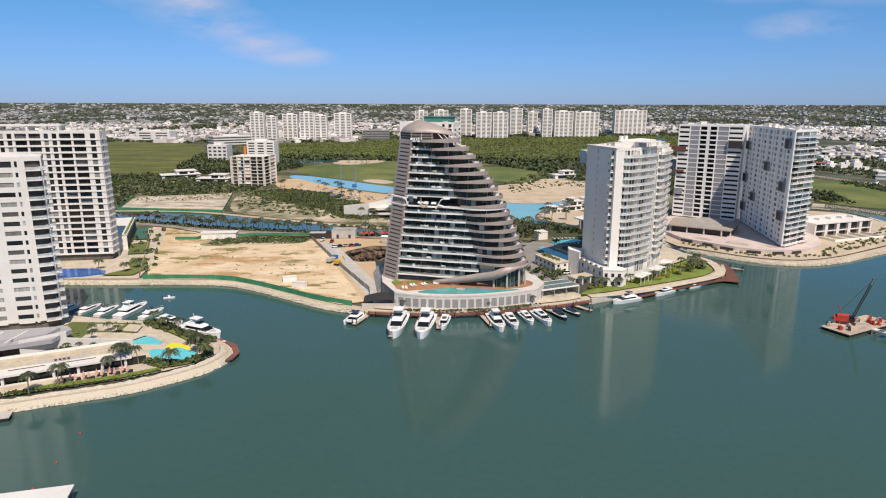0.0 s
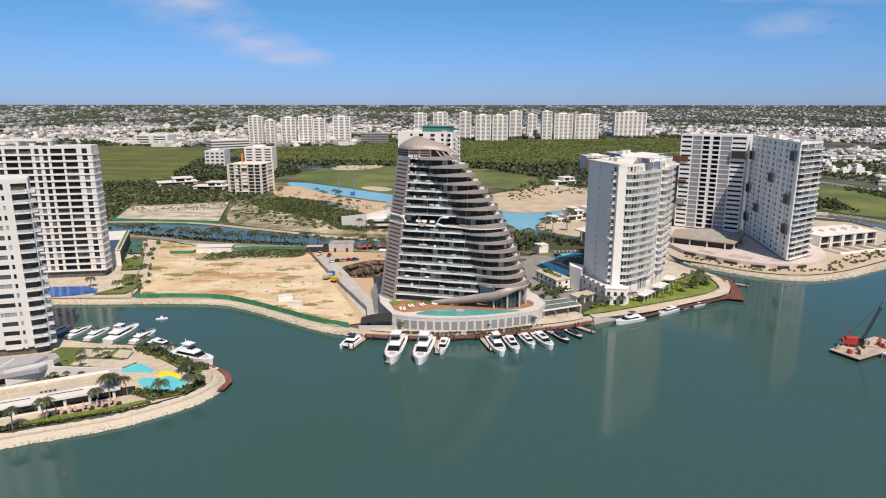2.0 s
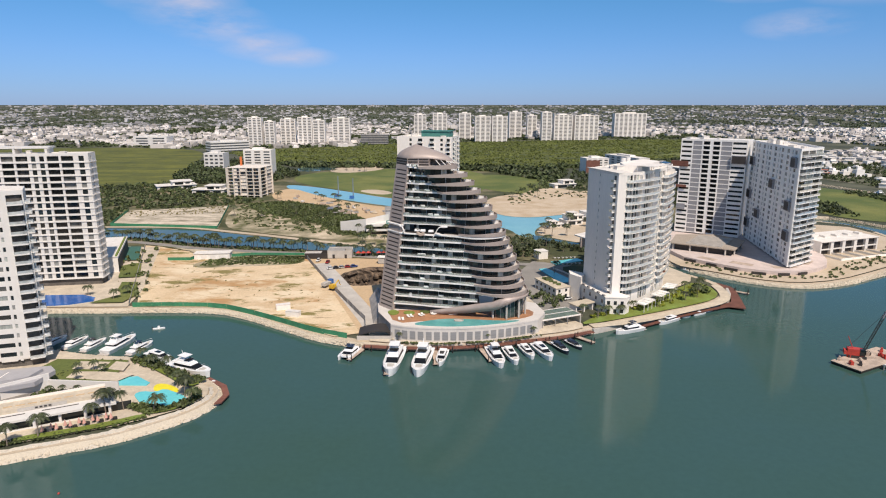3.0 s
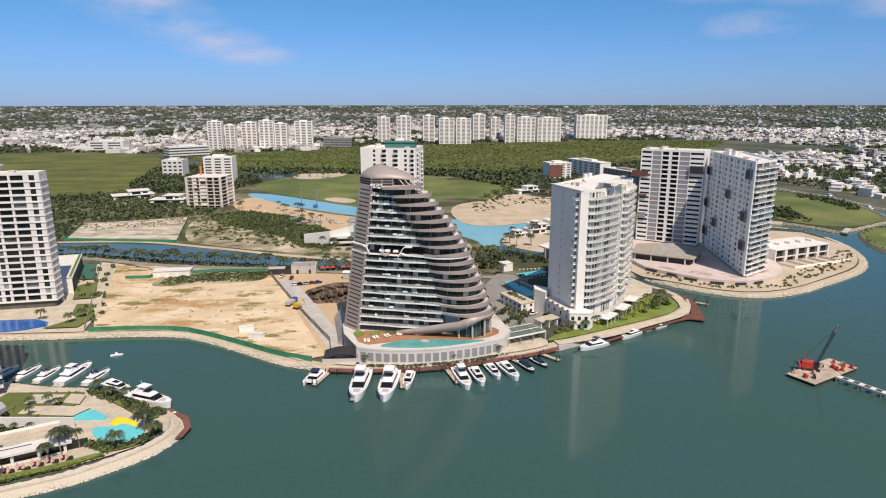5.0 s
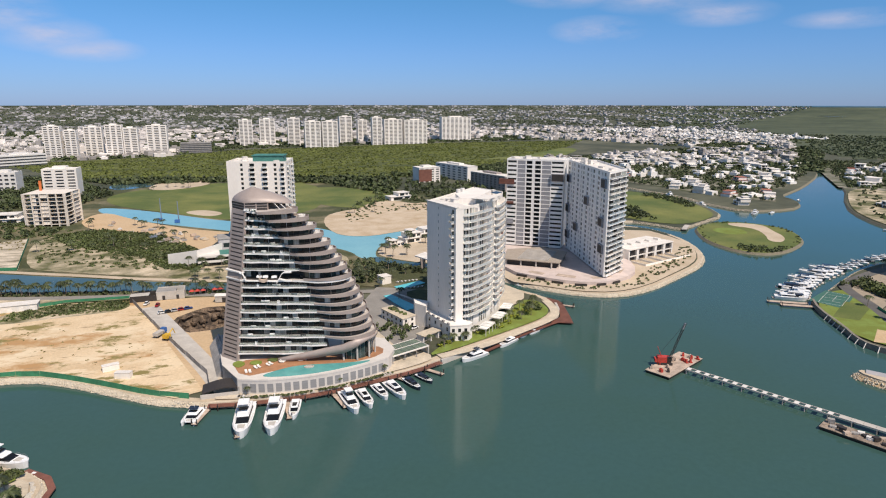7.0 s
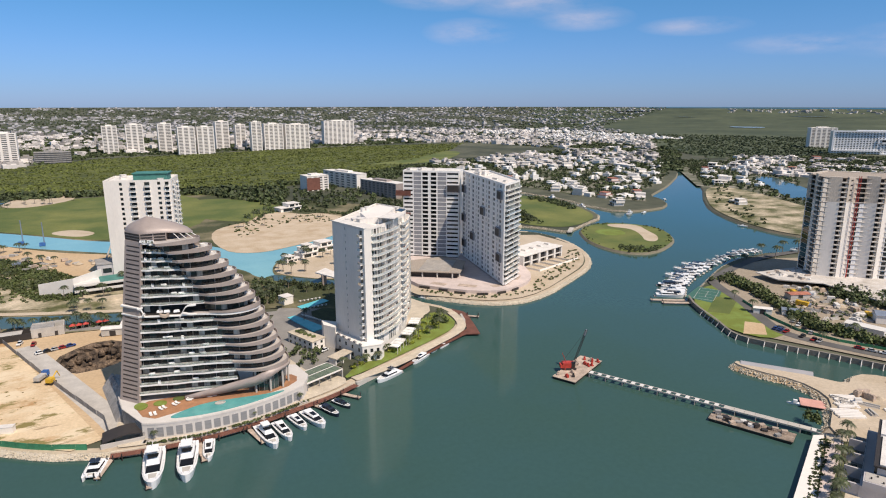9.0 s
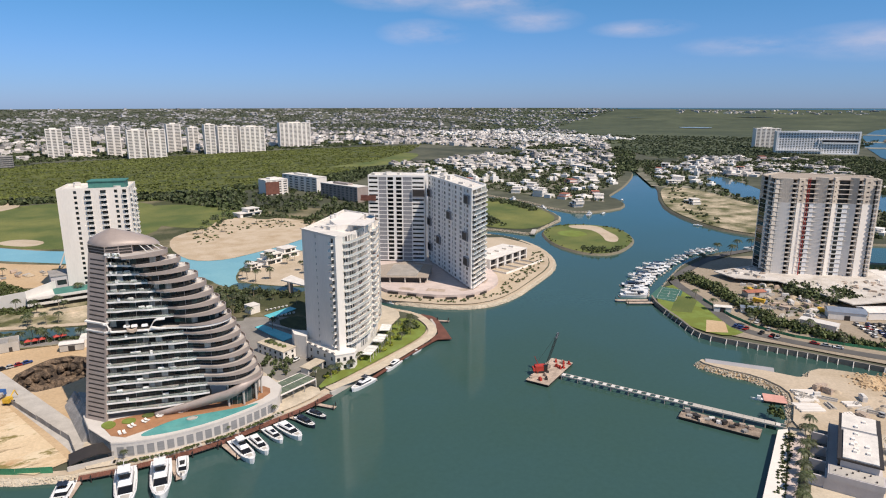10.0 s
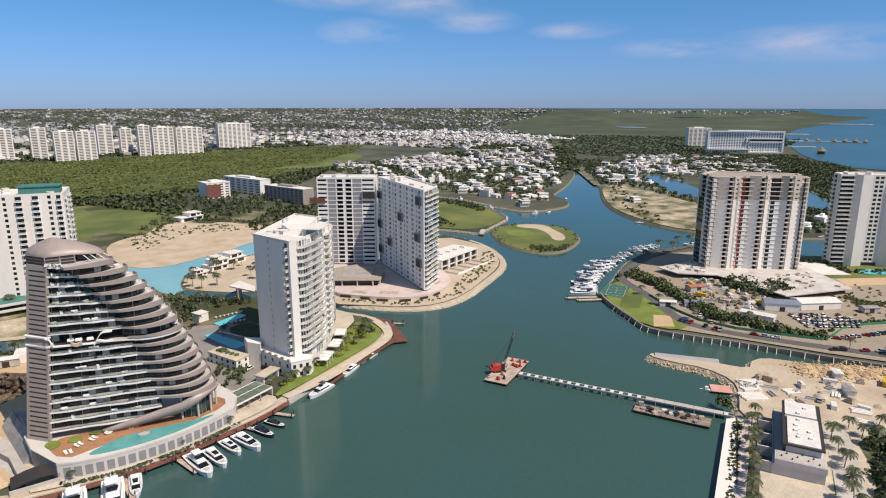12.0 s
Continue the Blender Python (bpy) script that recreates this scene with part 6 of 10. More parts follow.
for k in range(22):
    z = 16 + k * 2.4
    for x, y in ((-0.6, -1.6), (0.6, -1.6)):
        me.tube((x, y, z), (x, y, z + 2.4), 0.17, n=4)
    me.tube((-0.6, -1.6, z), (0.6, -1.6, z + 2.4), 0.12, n=4)
me.tube((0, -1.6, 0), (0, -1.6, 16), 0.3, n=6)
part("lattice", me.data("lattice", M_RED), mast)

r2 = plain_tower("seaside", "white tower with a tall plain fin and glazed balconies", (468, 221.4), [(0, 0), (7.6, -6.3), (8.6, -11.2), (16, -14.7), (24.1, -21.4), (25.5, -28.3), (44, -18), (30, 0), (10, 9)], 3.5, 20, 3.13,
                 [[(0.3, "p"), (6.0, "B"), (5.4, "B"), (0.5, "p")], None, None, [(1.6, "p"), (2.6, "w"), (1.0, "p"), (2.6, "w"), (3.2, "p")], None, None, None, None, [(1, "p"), (3, "B"), (4, "p")]], M_WHITE, 31, 4)


# concrete frame building with a red lift core
cframe = raw_tower("concrete_frame", "pale concrete frame of an unfinished building", (-207, 612), [(0, 0), (33, -3), (37, 26), (4, 30)], 2, 8, 3.3,
                  [[(0.35, "e"), (3, "o"), (0.35, "e"), (1.6, "w"), (1.4, "o"), (0.35, "e"), (3, "w"), (0.35, "e"), (3, "o"), (0.35, "e"), (3, "o"), (0.35, "e")], [(0.3, "e"), (4, "o"), (0.3, "e"), (4, "w"), (0.3, "e")], [(1, "e")], [(1, "e"), (5, "o"), (1, "e")]], M_CONCRETE, 10.0)
part("lift_core", Mesh().box(-0.9, 0.9, -0.9, 0.9, 0, 37).data("lift_core", M_ORANGE), cframe, pose(8, 22, 0))


# ---- houses ----
def villa(kind, m, group="", mats=None):
    """White modern houses of stacked blocks with roof slabs, windows, and a terrace wall; four kinds."""
    wall = mats or M_STUCCO
    v = thing("villa", ("white flat-roofed villa of stacked cubes", "white two-storey villa with a roof terrace", "low white villa with wide dark windows", "pale villa with a terracotta roof")[kind % 4], "house", m, group)
    blocks = (((-8, 6, -6, 5, 0, 3.4), (-5, 7.5, -4.5, 5.5, 3.4, 6.8), (-2, 4, -1, 5, 6.8, 8.6)),
              ((-9, 4, -5, 6, 0, 3.3), (-9, 0, -5, 6, 3.3, 6.6), (4, 9, -3, 5, 0, 3.0)),
              ((-11, 9, -5, 5, 0, 3.5), (-3, 7, -4, 5, 3.5, 6.6)),
              ((-8, 8, -5.5, 5.5, 0, 3.3), (-5, 6, -4.5, 5, 3.3, 6.4)))[kind % 4]
    for x0, x1, y0, y1, z0, z1 in blocks:
        part("wall_block", Mesh().box(x0, x1, y0, y1, z0, z1).data("wall_block", wall), v)
        part("roof_slab", Mesh().box(x0 - 0.5, x1 + 0.5, y0 - 0.6, y1 + 0.4, z1, z1 + 0.35).data("roof_slab", M_TILE if kind % 4 == 3 else M_ROOF), v)
        w = (x1 - x0)
        part("window", Mesh().box(x0 + w * 0.12, x0 + w * 0.55, y0 - 0.05, y0 + 0.3, z0 + 0.5, z1 - 0.5).data("window", M_GLASS), v)
        part("window", Mesh().box(x0 + w * 0.66, x0 + w * 0.9, y0 - 0.05, y0 + 0.3, z0 + 1.0, z1 - 0.7).data("window", M_GLASS), v)
    return v


RESID = [[(470, 700), (480, 640), (520, 560), (560, 620), (640, 670), (760, 765), (830, 850), (900, 900), (850, 1010), (787, 1130), (619, 1110), (470, 1070), (430, 900)],
         [(700, 625), (580, 510), (540, 455), (590, 420), (640, 440), (740, 520), (900, 640), (1240, 830), (1100, 920), (860, 810)],
         [(560, 320), (640, 260), (900, 420), (1050, 560), (1200, 780), (930, 630), (740, 480), (600, 400)]]
for poly in RESID:
    patch("villa_gardens", poly, M_GARDENS, "gardens and paved courts between the villas", "garden", z=GROUND + 0.03 + 0.004 * len(poly), rounds=0)
patch("villa_gardens", [(850, 830), (810, 785), (688, 640), (700, 606), (860, 790), (1010, 900), (960, 1000), (890, 910)], M_GARDENS, "gardens and paved courts along the channel", "garden", z=GROUND + 0.14, rounds=0)
CANALS = [[(880, 668), (850, 684), (800, 626), (735, 552), (690, 500), (705, 470), (750, 500), (800, 556), (842, 614)], [(716, 346), (745, 372), (800, 410), (850, 436), (880, 432), (852, 402), (795, 366), (745, 332)]]
patch("canal", CANALS[1], M_CANAL_DARK, "narrow canal between the villas", "canal", z=GROUND + 0.16, rounds=1)
first = [villa(k, pose(x, y, GROUND, 0, 0, a), "canal-side villas") for k, (x, y, a) in enumerate(((472, 556, 250), (528, 580, 230), (600, 500, 250), (500, 610, 200)))]
rnd = random.Random(8)
spots = [(472, 556), (528, 580), (600, 500), (500, 610)]
tries = 0
while len(spots) < 40 and tries < 6000:
    tries += 1
    poly = RESID[rnd.choice((0, 0, 0, 1, 1, 2, 2))]
    x, y = rnd.uniform(430, 1240), rnd.uniform(260, 1130)
    if not inside(x, y, poly) or inside(x, y, BANK) or inside(x, y, offset(BAY, 12)) or any(inside(x, y, offset(ccw(c), 10)) for c in CANALS):
        continue
    gap = 23 if math.hypot(x, y) < 1000 else 27
    if any(math.dist((x, y), q) < gap for q in spots):
        continue
    spots.append((x, y))
    c = copy_thing(first[rnd.choice((0, 0, 1, 1, 2, 2, 3))], pose(x, y, GROUND, 0, 0, rnd.choice((210, 230, 250, 300, 330, 40)) + rnd.uniform(-8, 8)))
    c.scale = (rnd.uniform(0.95, 1.45),) * 3
# villas on the canal beside the hotel, golf pavilion and other low buildings
for k, x, y, a, s in ((0, 98, 474, 200, 1.0), (2, 112, 486, 200, 1.1), (1, 84, 462, 200, 0.7), (2, 132, 684, 20, 1.3), (2, -282, 676, 30, 1.9), (2, -232, 640, 0, 1.6)):
    c = copy_thing(first[k], pose(x, y, GROUND, 0, 0, a + 180 if a >= 200 else a))
    c.scale = (s, s, min(s, 1.2))
    c["group"] = "low canal buildings"


def canal_club():
    """White two-storey building with a folded wall, a deck under green netting and a grey block behind."""
    b = thing("canal_club", "white canal-side building with a folded wall and a green deck", "building", pose(-40, 434, GROUND, 0, 0, 6))
    for k in range(2):
        part("floor_slab", Mesh().box(-12, 26, -1.5, 16, 0, 0.9).data("floor_slab", M_WHITE), b, pose(0, 0, 2.6 + 3.3 * k))
        part("parapet", Mesh().box(-12, 26, -1.6, -1.3, 0, 1.3).data("parapet", M_WHITE), b, pose(0, 0, 2.9 + 3.3 * k))
        part("window_band", Mesh().box(-11, 25.4, -0.2, 0, 0, 2.5).data("window_band", M_GLASS), b, pose(0, 0, 0.1 + 3.3 * k))
    part("core", Mesh().box(-11.5, 25.5, 0.1, 15.6, 0, 5.9).data("core", M_SHADOW_ROOM), b)
    part("deck", Mesh().box(2, 25.6, 1, 15.6, 6.8, 7.0).data("deck", M_TEAL), b, None, "dark green netted deck")
    part("folded_wall", Mesh().loft([[(-30, 12, 0), (-12, 4, 0), (-12, 4.6, 0), (-30, 12.6, 0)], [(-30, 12, 7.4), (-12, 4, 10.4), (-12, 4.6, 10.4), (-30, 12.6, 7.4)]]).data("folded_wall", M_WHITE), b)
    part("folded_wall", Mesh().loft([[(-12, 4, 0), (4, 16, 0), (4, 16.6, 0), (-12, 4.6, 0)], [(-12, 4, 10.4), (4, 16, 11.6), (4, 16.6, 11.6), (-12, 4.6, 10.4)]]).data("folded_wall", M_WHITE), b)
    part("rear_block", Mesh().box(2, 30, 18, 34, 0, 13.5).data("rear_block", M_SHADE_WALL), b)
    part("rear_roof", Mesh().box(1.6, 30.4, 17.6, 34.4, 13.5, 14.1).data("rear_roof", M_CONCRETE_DK), b)
    for x in (5, 14, 22):
        part("window", Mesh().box(x, x + 5, 17.9, 18.1, 8, 11).data("window", M_GLASS), b)
    part("garden_wall", Mesh().box(-14, 30, -16, -15.6, 0, 2.2).data("garden_wall", M_PAVING), b)


canal_club()


def site_office(x, y, a, w, d, h, wall, roof, holes):
    o = thing("site_office", "low raw concrete site building by the canal street", "building", pose(x, y, GROUND + 0.5, 0, 0, a))
    part("wall", Mesh().box(0, w, 0, 0.3, 0, h).box(0, 0.3, 0.3, d, 0, h * 0.9).box(w - 0.3, w, 0.3, d, 0, h).box(0, w, d, d + 0.3, 0, h * 1.1).data("wall", wall), o)
    part("roof", Mesh().box(-0.3, w * 0.7, 0.3, d, h - 0.5, h - 0.2).data("roof", roof), o)
    # dark boxes on the wall paint the shade of open doorways
    for k in range(holes):
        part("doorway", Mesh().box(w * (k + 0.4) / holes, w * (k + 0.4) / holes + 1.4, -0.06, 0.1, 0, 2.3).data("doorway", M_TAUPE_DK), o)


site_office(-79, 362, 2, 13, 7, 3.2, M_TAUPE_DK, M_CONCRETE, 0)
site_office(-66, 363, 2, 14, 8, 4.6, M_CONCRETE, M_CONCRETE_DK, 2)
site_office(-27, 352, -8, 12, 7, 4.4, M_STUCCO, M_ROOF, 1)
tent = thing("market_tent", "small red pop-up tent by the street", "tent", pose(-49, 369, GROUND + 0.5), "tents by the street")
part("canopy", Mesh().loft([[(-1.4, -1.4, 2.0), (1.4, -1.4, 2.0), (1.4, 1.4, 2.0), (-1.4, 1.4, 2.0)], [(-0.1, -0.1, 3.0), (0.1, -0.1, 3.0), (0.1, 0.1, 3.0), (-0.1, 0.1, 3.0)]]).data("canopy", M_RED), tent)
for x in (-1.3, 1.2):
    for y in (-1.3, 1.2):
        part("pole", Mesh().box(x, x + 0.1, y, y + 0.1, 0, 2.0).data("pole", M_STEEL), tent)
for k, x in enumerate((-46, -43, -37, -34)):
    copy_thing(tent, pose(x, 369 + 0.4 * k, GROUND + 0.5, 0, 0, 7 * k))


cafe = thing("site_building", "long low white building behind the sand lot", "building", pose(-133, 365, GROUND, 0, 0, 6))
part("wall", Mesh().box(-10, 10, -3.5, 3.5, 0, 3.6).data("wall", M_STUCCO), cafe)
part("roof", Mesh().box(-10.3, 10.3, -3.8, 3.8, 3.6, 3.9).data("roof", M_ROOF), cafe)
for k in range(4):
    part("door", Mesh().box(-8 + 5 * k, -6.2 + 5 * k, -3.56, -3.4, 0, 2.4).data("door", M_STUCCO_LIFTED), cafe)


# cream two-storey wing between the two waterfront towers
def cream_wing():
    b = thing("hotel_wing", "cream two-storey hotel wing with small square windows and roof planting", "building", pose(43, 302, GROUND))
    P = ccw([(3, 2), (10, -16), (17, -12), (9, 5)])
    part("wall", Mesh().prism(P, 0, 5.0).data("wall", M_STUCCO), b)
    part("roof", Mesh().prism(offset(P, 0.3), 5.0, 5.4).data("roof", M_PAVING), b)
    wm = window_mesh(1.3, 1.3)
    for a, e, n in (((3, 2), (10, -16), 5), ((10, -16), (17, -12), 2)):
        d = Vector(e) - Vector(a)
        for k in range(n):
            for z in (0.6, 3.1):
                q = Vector(a) + d * ((k + 0.5) / n)
                part("window", wm, b, pose(q.x, q.y, z, 0, 0, math.degrees(math.atan2(d.y, d.x))) @ pose(-0.65, -0.08, 0))
    for k in range(5):
        part("planter", Mesh().box(-0.9, 0.9, -0.6, 0.6, 0, 0.9).data("planter", M_LEAF_MID), b, pose(7 + 1.3 * k, 0 - 2.6 * k, 5.4))


cream_wing()
for poly, lab in (([(53, 338), (57.5, 339.5), (67.5, 314), (60, 311)], "long hotel swimming pool with turquoise water"), ([(62, 354), (79, 362), (81, 357), (64, 347)], "second hotel pool beside the loungers")):
    patch("pool", poly, M_POOL, lab, "pool", GROUND + 0.9, 0.6, 0)
gate = thing("entrance_canopy", "cream flat entrance canopy on walls", "canopy", pose(61, 270, GROUND))
part("roof", Mesh().box(-5, 6, -2.6, 2.6, 3.4, 3.9).data("roof", M_PAVING), gate, pose(0, 0, 0, 0, 0, 32))
for x in (-4.4, 0.4, 5.2):
    part("pillar", Mesh().box(x - 0.3, x + 0.3, -2, 2, 0, 3.4).data("pillar", M_STUCCO), gate, pose(0, 0, 0, 0, 0, 32))
carport = thing("glass_canopy", "flat parking canopy with olive glass roof panels", "canopy", pose(47, 255, GROUND, 0, 0, 24))
for k in range(6):
    for q in range(2):
        part("roof_panel", Mesh().box(-8.8 + 3 * k, -6.0 + 3 * k, -4.8 + 5 * q, -0.2 + 5 * q, 3.9, 3.98).data("roof_panel", M_OLIVE_GLASS), carport)
for y in (-5.1, -0.1, 4.9):
    part("fascia", Mesh().box(-9.2, 9.2, y, y + 0.3, 3.5, 4.05).data("fascia", M_STUCCO), carport)
for k in range(4):
    for y in (-4.9, 4.9):
        part("post", Mesh().box(-9 + 6 * k - 0.15, -9 + 6 * k + 0.15, y - 0.15, y + 0.15, 0, 3.5).data("post", M_STEEL), carport)
part("end_wall", Mesh().box(9.2, 9.6, -5, 5, 0, 4.0).data("end_wall", M_CONCRETE), carport)


# terrace houses on the twin tower plot
def terrace_house(m, group):
    h = thing("terrace_house", "white flat-roofed terrace house with a deep dark opening", "house", m, group)
    part("wall", Mesh().box(0, 1.2, 0, 22, 0, 8.2).data("wall", M_WHITE), h)
    part("wall", Mesh().box(8.4, 9.6, 0, 22, 0, 8.2).data("wall", M_WHITE), h)
    part("rear_wall", Mesh().box(1.2, 8.4, 6, 22, 0, 8.0).data("rear_wall", M_STUCCO), h)
    part("roof", Mesh().box(-0.02, 9.62, -0.4, 22.2, 8.2, 8.8).data("roof", M_ROOF), h)
    # dark block that fills the bay with painted shade
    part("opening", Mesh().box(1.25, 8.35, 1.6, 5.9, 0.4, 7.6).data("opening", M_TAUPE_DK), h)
    part("lintel", Mesh().box(1.2, 8.4, 0.1, 1.0, 3.4, 4.0).data("lintel", M_WHITE), h)
    part("garden_wall", Mesh().box(0, 0.3, -14, 0, 0, 1.8).data("garden_wall", M_WHITE), h)
    part("garden_wall", Mesh().box(0.3, 9.6, -14, -13.7, 0, 1.8).data("garden_wall", M_STUCCO_LIFTED), h)
    part("patio", Mesh().box(0.3, 9.6, -13.6, 0, 0.02, 0.4).data("patio", M_CONCRETE_DK), h)
    part("roof_unit", Mesh().box(3, 6, 8, 12, 8.8, 10).data("roof_unit", M_ROOF), h)
    return h


hs = terrace_house(pose(224, 370, GROUND, 0, 0, 20), "terrace houses by the twin towers")
for k in range(1, 5):
    copy_thing(hs, pose(224 + 9.62 * k * math.cos(radians(20)), 370 + 9.62 * k * math.sin(radians(20)), GROUND, 0, 0, 20))
patch("awning", [(262, 412), (276, 416), (272, 426), (258, 421)], M_BLUE, "blue tarpaulin on a building plot", "tarpaulin", GROUND + 2.4, 0.2, 0)


# pool restaurant and pavilions on the point
def point_pavilions():
    b = thing("restaurant", "long low white restaurant with open bays and a beige roof terrace", "building", pose(-121.5, 163.5, GROUND, 0, 0, 26.1))
    x0, x1 = -46.0, 30.0
    part("dining_room", Mesh().box(x0, x1, 1.2, 4.2, 0, 3.4).data("dining_room", M_SHADOW_ROOM), b)
    part("roof", Mesh().box(x0 - 0.5, x1 + 0.6, -1.0, 4.3, 3.4, 4.0).data("roof", M_WHITE), b)
    part("parapet", Mesh().box(x0 - 0.5, x1 + 0.6, 4.3, 4.6, 3.4, 4.9).data("parapet", M_PAVING), b)
    part("roof_terrace", Mesh().box(x0 - 0.5, x1 - 2.5, 4.6, 12.0, 3.2, 4.3).data("roof_terrace", M_PAVING), b)
    part("kerb", Mesh().box(x0 - 0.5, x1 - 2.5, 12.0, 12.3, 3.2, 5.0).data("kerb", M_STUCCO), b)
    for k in range(13):
        part("pier", Mesh().box(x0 + 6.2 * k, x0 + 0.7 + 6.2 * k, -0.3, 1.2, 0, 3.4).data("pier", M_WHITE), b)
        part("window", Mesh().box(x0 + 0.9 + 6.2 * k, x0 + 6.0 + 6.2 * k, 1.05, 1.15, 0.5, 3.0).data("window", M_GLASS), b)
        if k < 12:
            part("bay_wall", Mesh().box(x0 + 0.7 + 6.2 * k, x0 + 6.2 + 6.2 * k, -0.1, 0.1, 0, 0.9).data("bay_wall", M_WHITE), b)
    for k in range(24):
        part("roof_slat", Mesh().box(x0 + 3 * k, x0 + 2.2 + 3 * k, 8.2, 8.7, 4.3, 4.44).data("roof_slat", M_SAND), b)
    for k in range(5):
        part("skylight", Mesh().box(x0 + 6 + 13 * k, x0 + 15 + 13 * k, 2.4, 2.7, 4.0, 4.12).data("skylight", M_TAUPE_DK), b)
    part("sign_board", Mesh().box(6, 18, 4.2, 4.3, 4.1, 5.1).data("sign_board", M_CONCRETE), b)
    for k in range(4):
        part("sign_bar", Mesh().box(10.2 + 1.1 * k, 10.9 + 1.1 * k, 4.14, 4.2, 4.35, 4.85).data("sign_bar", M_TAUPE_DK), b)
    t = thing("stone_terrace", "dark stone terrace with planted edges behind the restaurant", "terrace", kind="structure",
              data=Mesh().prism(ccw([(-137, 171.6), (-124, 176.8), (-101.6, 186.6), (-100, 188.8), (-110, 190), (-122.6, 190.6), (-127, 187), (-137, 183)]), GROUND, GROUND + 1.3).data("stone_terrace", M_STONE_DK))
    p = thing("pavilion", "grey flat-roofed pavilion with an angular edge and dark glazing", "building", pose(-150, 178, GROUND))
    P = ccw([(-26, -14), (14, 2.6), (26, 9), (27, 18), (23.6, 21.4), (-14, 12)])
    part("glazing", Mesh().prism(offset(P, -2.2), 0, 3.8).data("glazing", M_GLASS), p)
    part("roof", Mesh().prism(P, 3.8, 5.2).data("roof", M_SEAM), p)
    part("upper_roof", Mesh().prism(offset(P, -3), 5.2, 6.2).data("upper_roof", M_SEAM), p)
    for k in range(6):
        part("roof_seam", Mesh().box(-20 + 7 * k, -19.7 + 7 * k, -9 + 2.4 * k, 6 + 1.6 * k, 6.2, 6.35).data("roof_seam", M_STUCCO_LIFTED), p)
    w = thing("garden_wall", "white garden wall between terraces", "wall", pose(-123, 191.4, GROUND))
    part("wall", Mesh().box(0, 23, 0, 0.5, 0, 3.9).data("wall", M_WHITE), w, pose(0, 0, 0, 0, 0, -4))
    part("wall", Mesh().box(0, 13, 0, 0.5, 0, 6.0).data("wall", M_WHITE), w, pose(-9, -8.4, 0, 0, 0, 42))
    # salmon parasols and dark tables before the restaurant
    rr = random.Random(6)
    first = None
    for k in range(11):
        x, y = -108 + 1.5 * k, 164.4 + 0.72 * k + (0.9 if k % 2 else 0)
        m = pose(x, y, GROUND + 0.6, 0, 0, rr.uniform(0, 90))
        if first:
            copy_thing(first, m)
            continue
        first = u = thing("parasol", "closed salmon pink parasol beside a dark table", "parasol", m, "parasols of the restaurant")
        part("pole", Mesh().tube((0, 0, 0), (0, 0, 2.6), 0.05, n=6).data("pole", M_WHITE), u)
        part("canopy", Mesh().tube((0, 0, 0.9), (0, 0, 2.5), 0.5, 0.08, 8).data("canopy", M_ORANGE_PALE), u)
        part("table", Mesh().tube((0.9, 0.5, 0), (0.9, 0.5, 0.75), 0.6, 0.6, 10).data("table", M_TAUPE_DK), u)


point_pavilions()
patch("yellow_deck", [(-90, 190.5), (-91.4, 195.6), (-88, 196), (-82.5, 192.4), (-81.4, 189.4), (-86, 190.6)], M_YELLOW_DECK, "bright yellow pool surround", "deck", GROUND + 0.6, 0.4)
patch("pool", [(-105.6, 200), (-99.6, 201.2), (-93.4, 196.4), (-93.6, 194.4), (-102.5, 194.6)], M_POOL, "pale turquoise upper pool", "pool", GROUND + 0.72, 0.5, 0)
patch("pool", [(-94.6, 188), (-93, 190.2), (-88.4, 189.4), (-86.8, 192), (-81, 188.6), (-77.4, 186), (-76.8, 183), (-80, 180.4), (-83, 177.8), (-87, 179), (-92, 184.6)], M_POOL, "round turquoise lower pool", "pool", GROUND + 0.78, 0.6, 1)
patch("pool", [(-205, 275), (-172, 275.5), (-166, 277), (-158, 282), (-160, 287), (-168, 291), (-205, 289)], M_POOL_BLUE, "deep blue swimming pool of the slab tower", "pool", GROUND + 0.9, 0.7, 0)
for poly in ([(-113, 159.5), (-101, 164), (-90, 169), (-84, 174), (-86, 175), (-92, 171), (-102, 166.5), (-114, 162)], [(-108, 214), (-92, 203), (-80, 192), (-76, 196), (-91, 207), (-106, 217)], [(-90, 178), (-84, 174.6), (-76, 178.6), (-73, 186), (-76, 187), (-79, 180)]):
    patch("planting_bed", poly, M_LAWN_BRIGHT, "planted green bed on the terrace", "garden bed", rounds=1)
for poly in ([(-160, 312), (-152, 312), (-142.6, 290), (-143.4, 279), (-158, 278), (-150, 291), (-156, 300)], [(-172, 350), (-168, 350), (-156, 322), (-166, 320), (-176, 344)]):
    patch("planting_bed", poly, M_LAWN, "garden lawn with shrubs beside the slab tower", "garden bed", rounds=0)


for poly, mt, lab in (([(-138, 196), (-106, 194.6), (-108.5, 213.6), (-134, 214.6)], M_LAWN, "dark lawn of the point garden"), ([(-124, 206), (-114, 205.6), (-114, 212), (-124.6, 212.6)], M_PAVING, "cream paved square in the point garden"), ([(-122, 199), (-104, 196.6), (-101, 202), (-112, 204), (-122, 204)], M_PAVING, "cream paved square beside the upper pool"), ([(-112, 206), (-106, 204.6), (-107, 211.4), (-112.4, 212.4)], M_PAVING, "small paved square in the point garden")):
    patch("garden_square", poly, mt, lab, "garden", rounds=0)


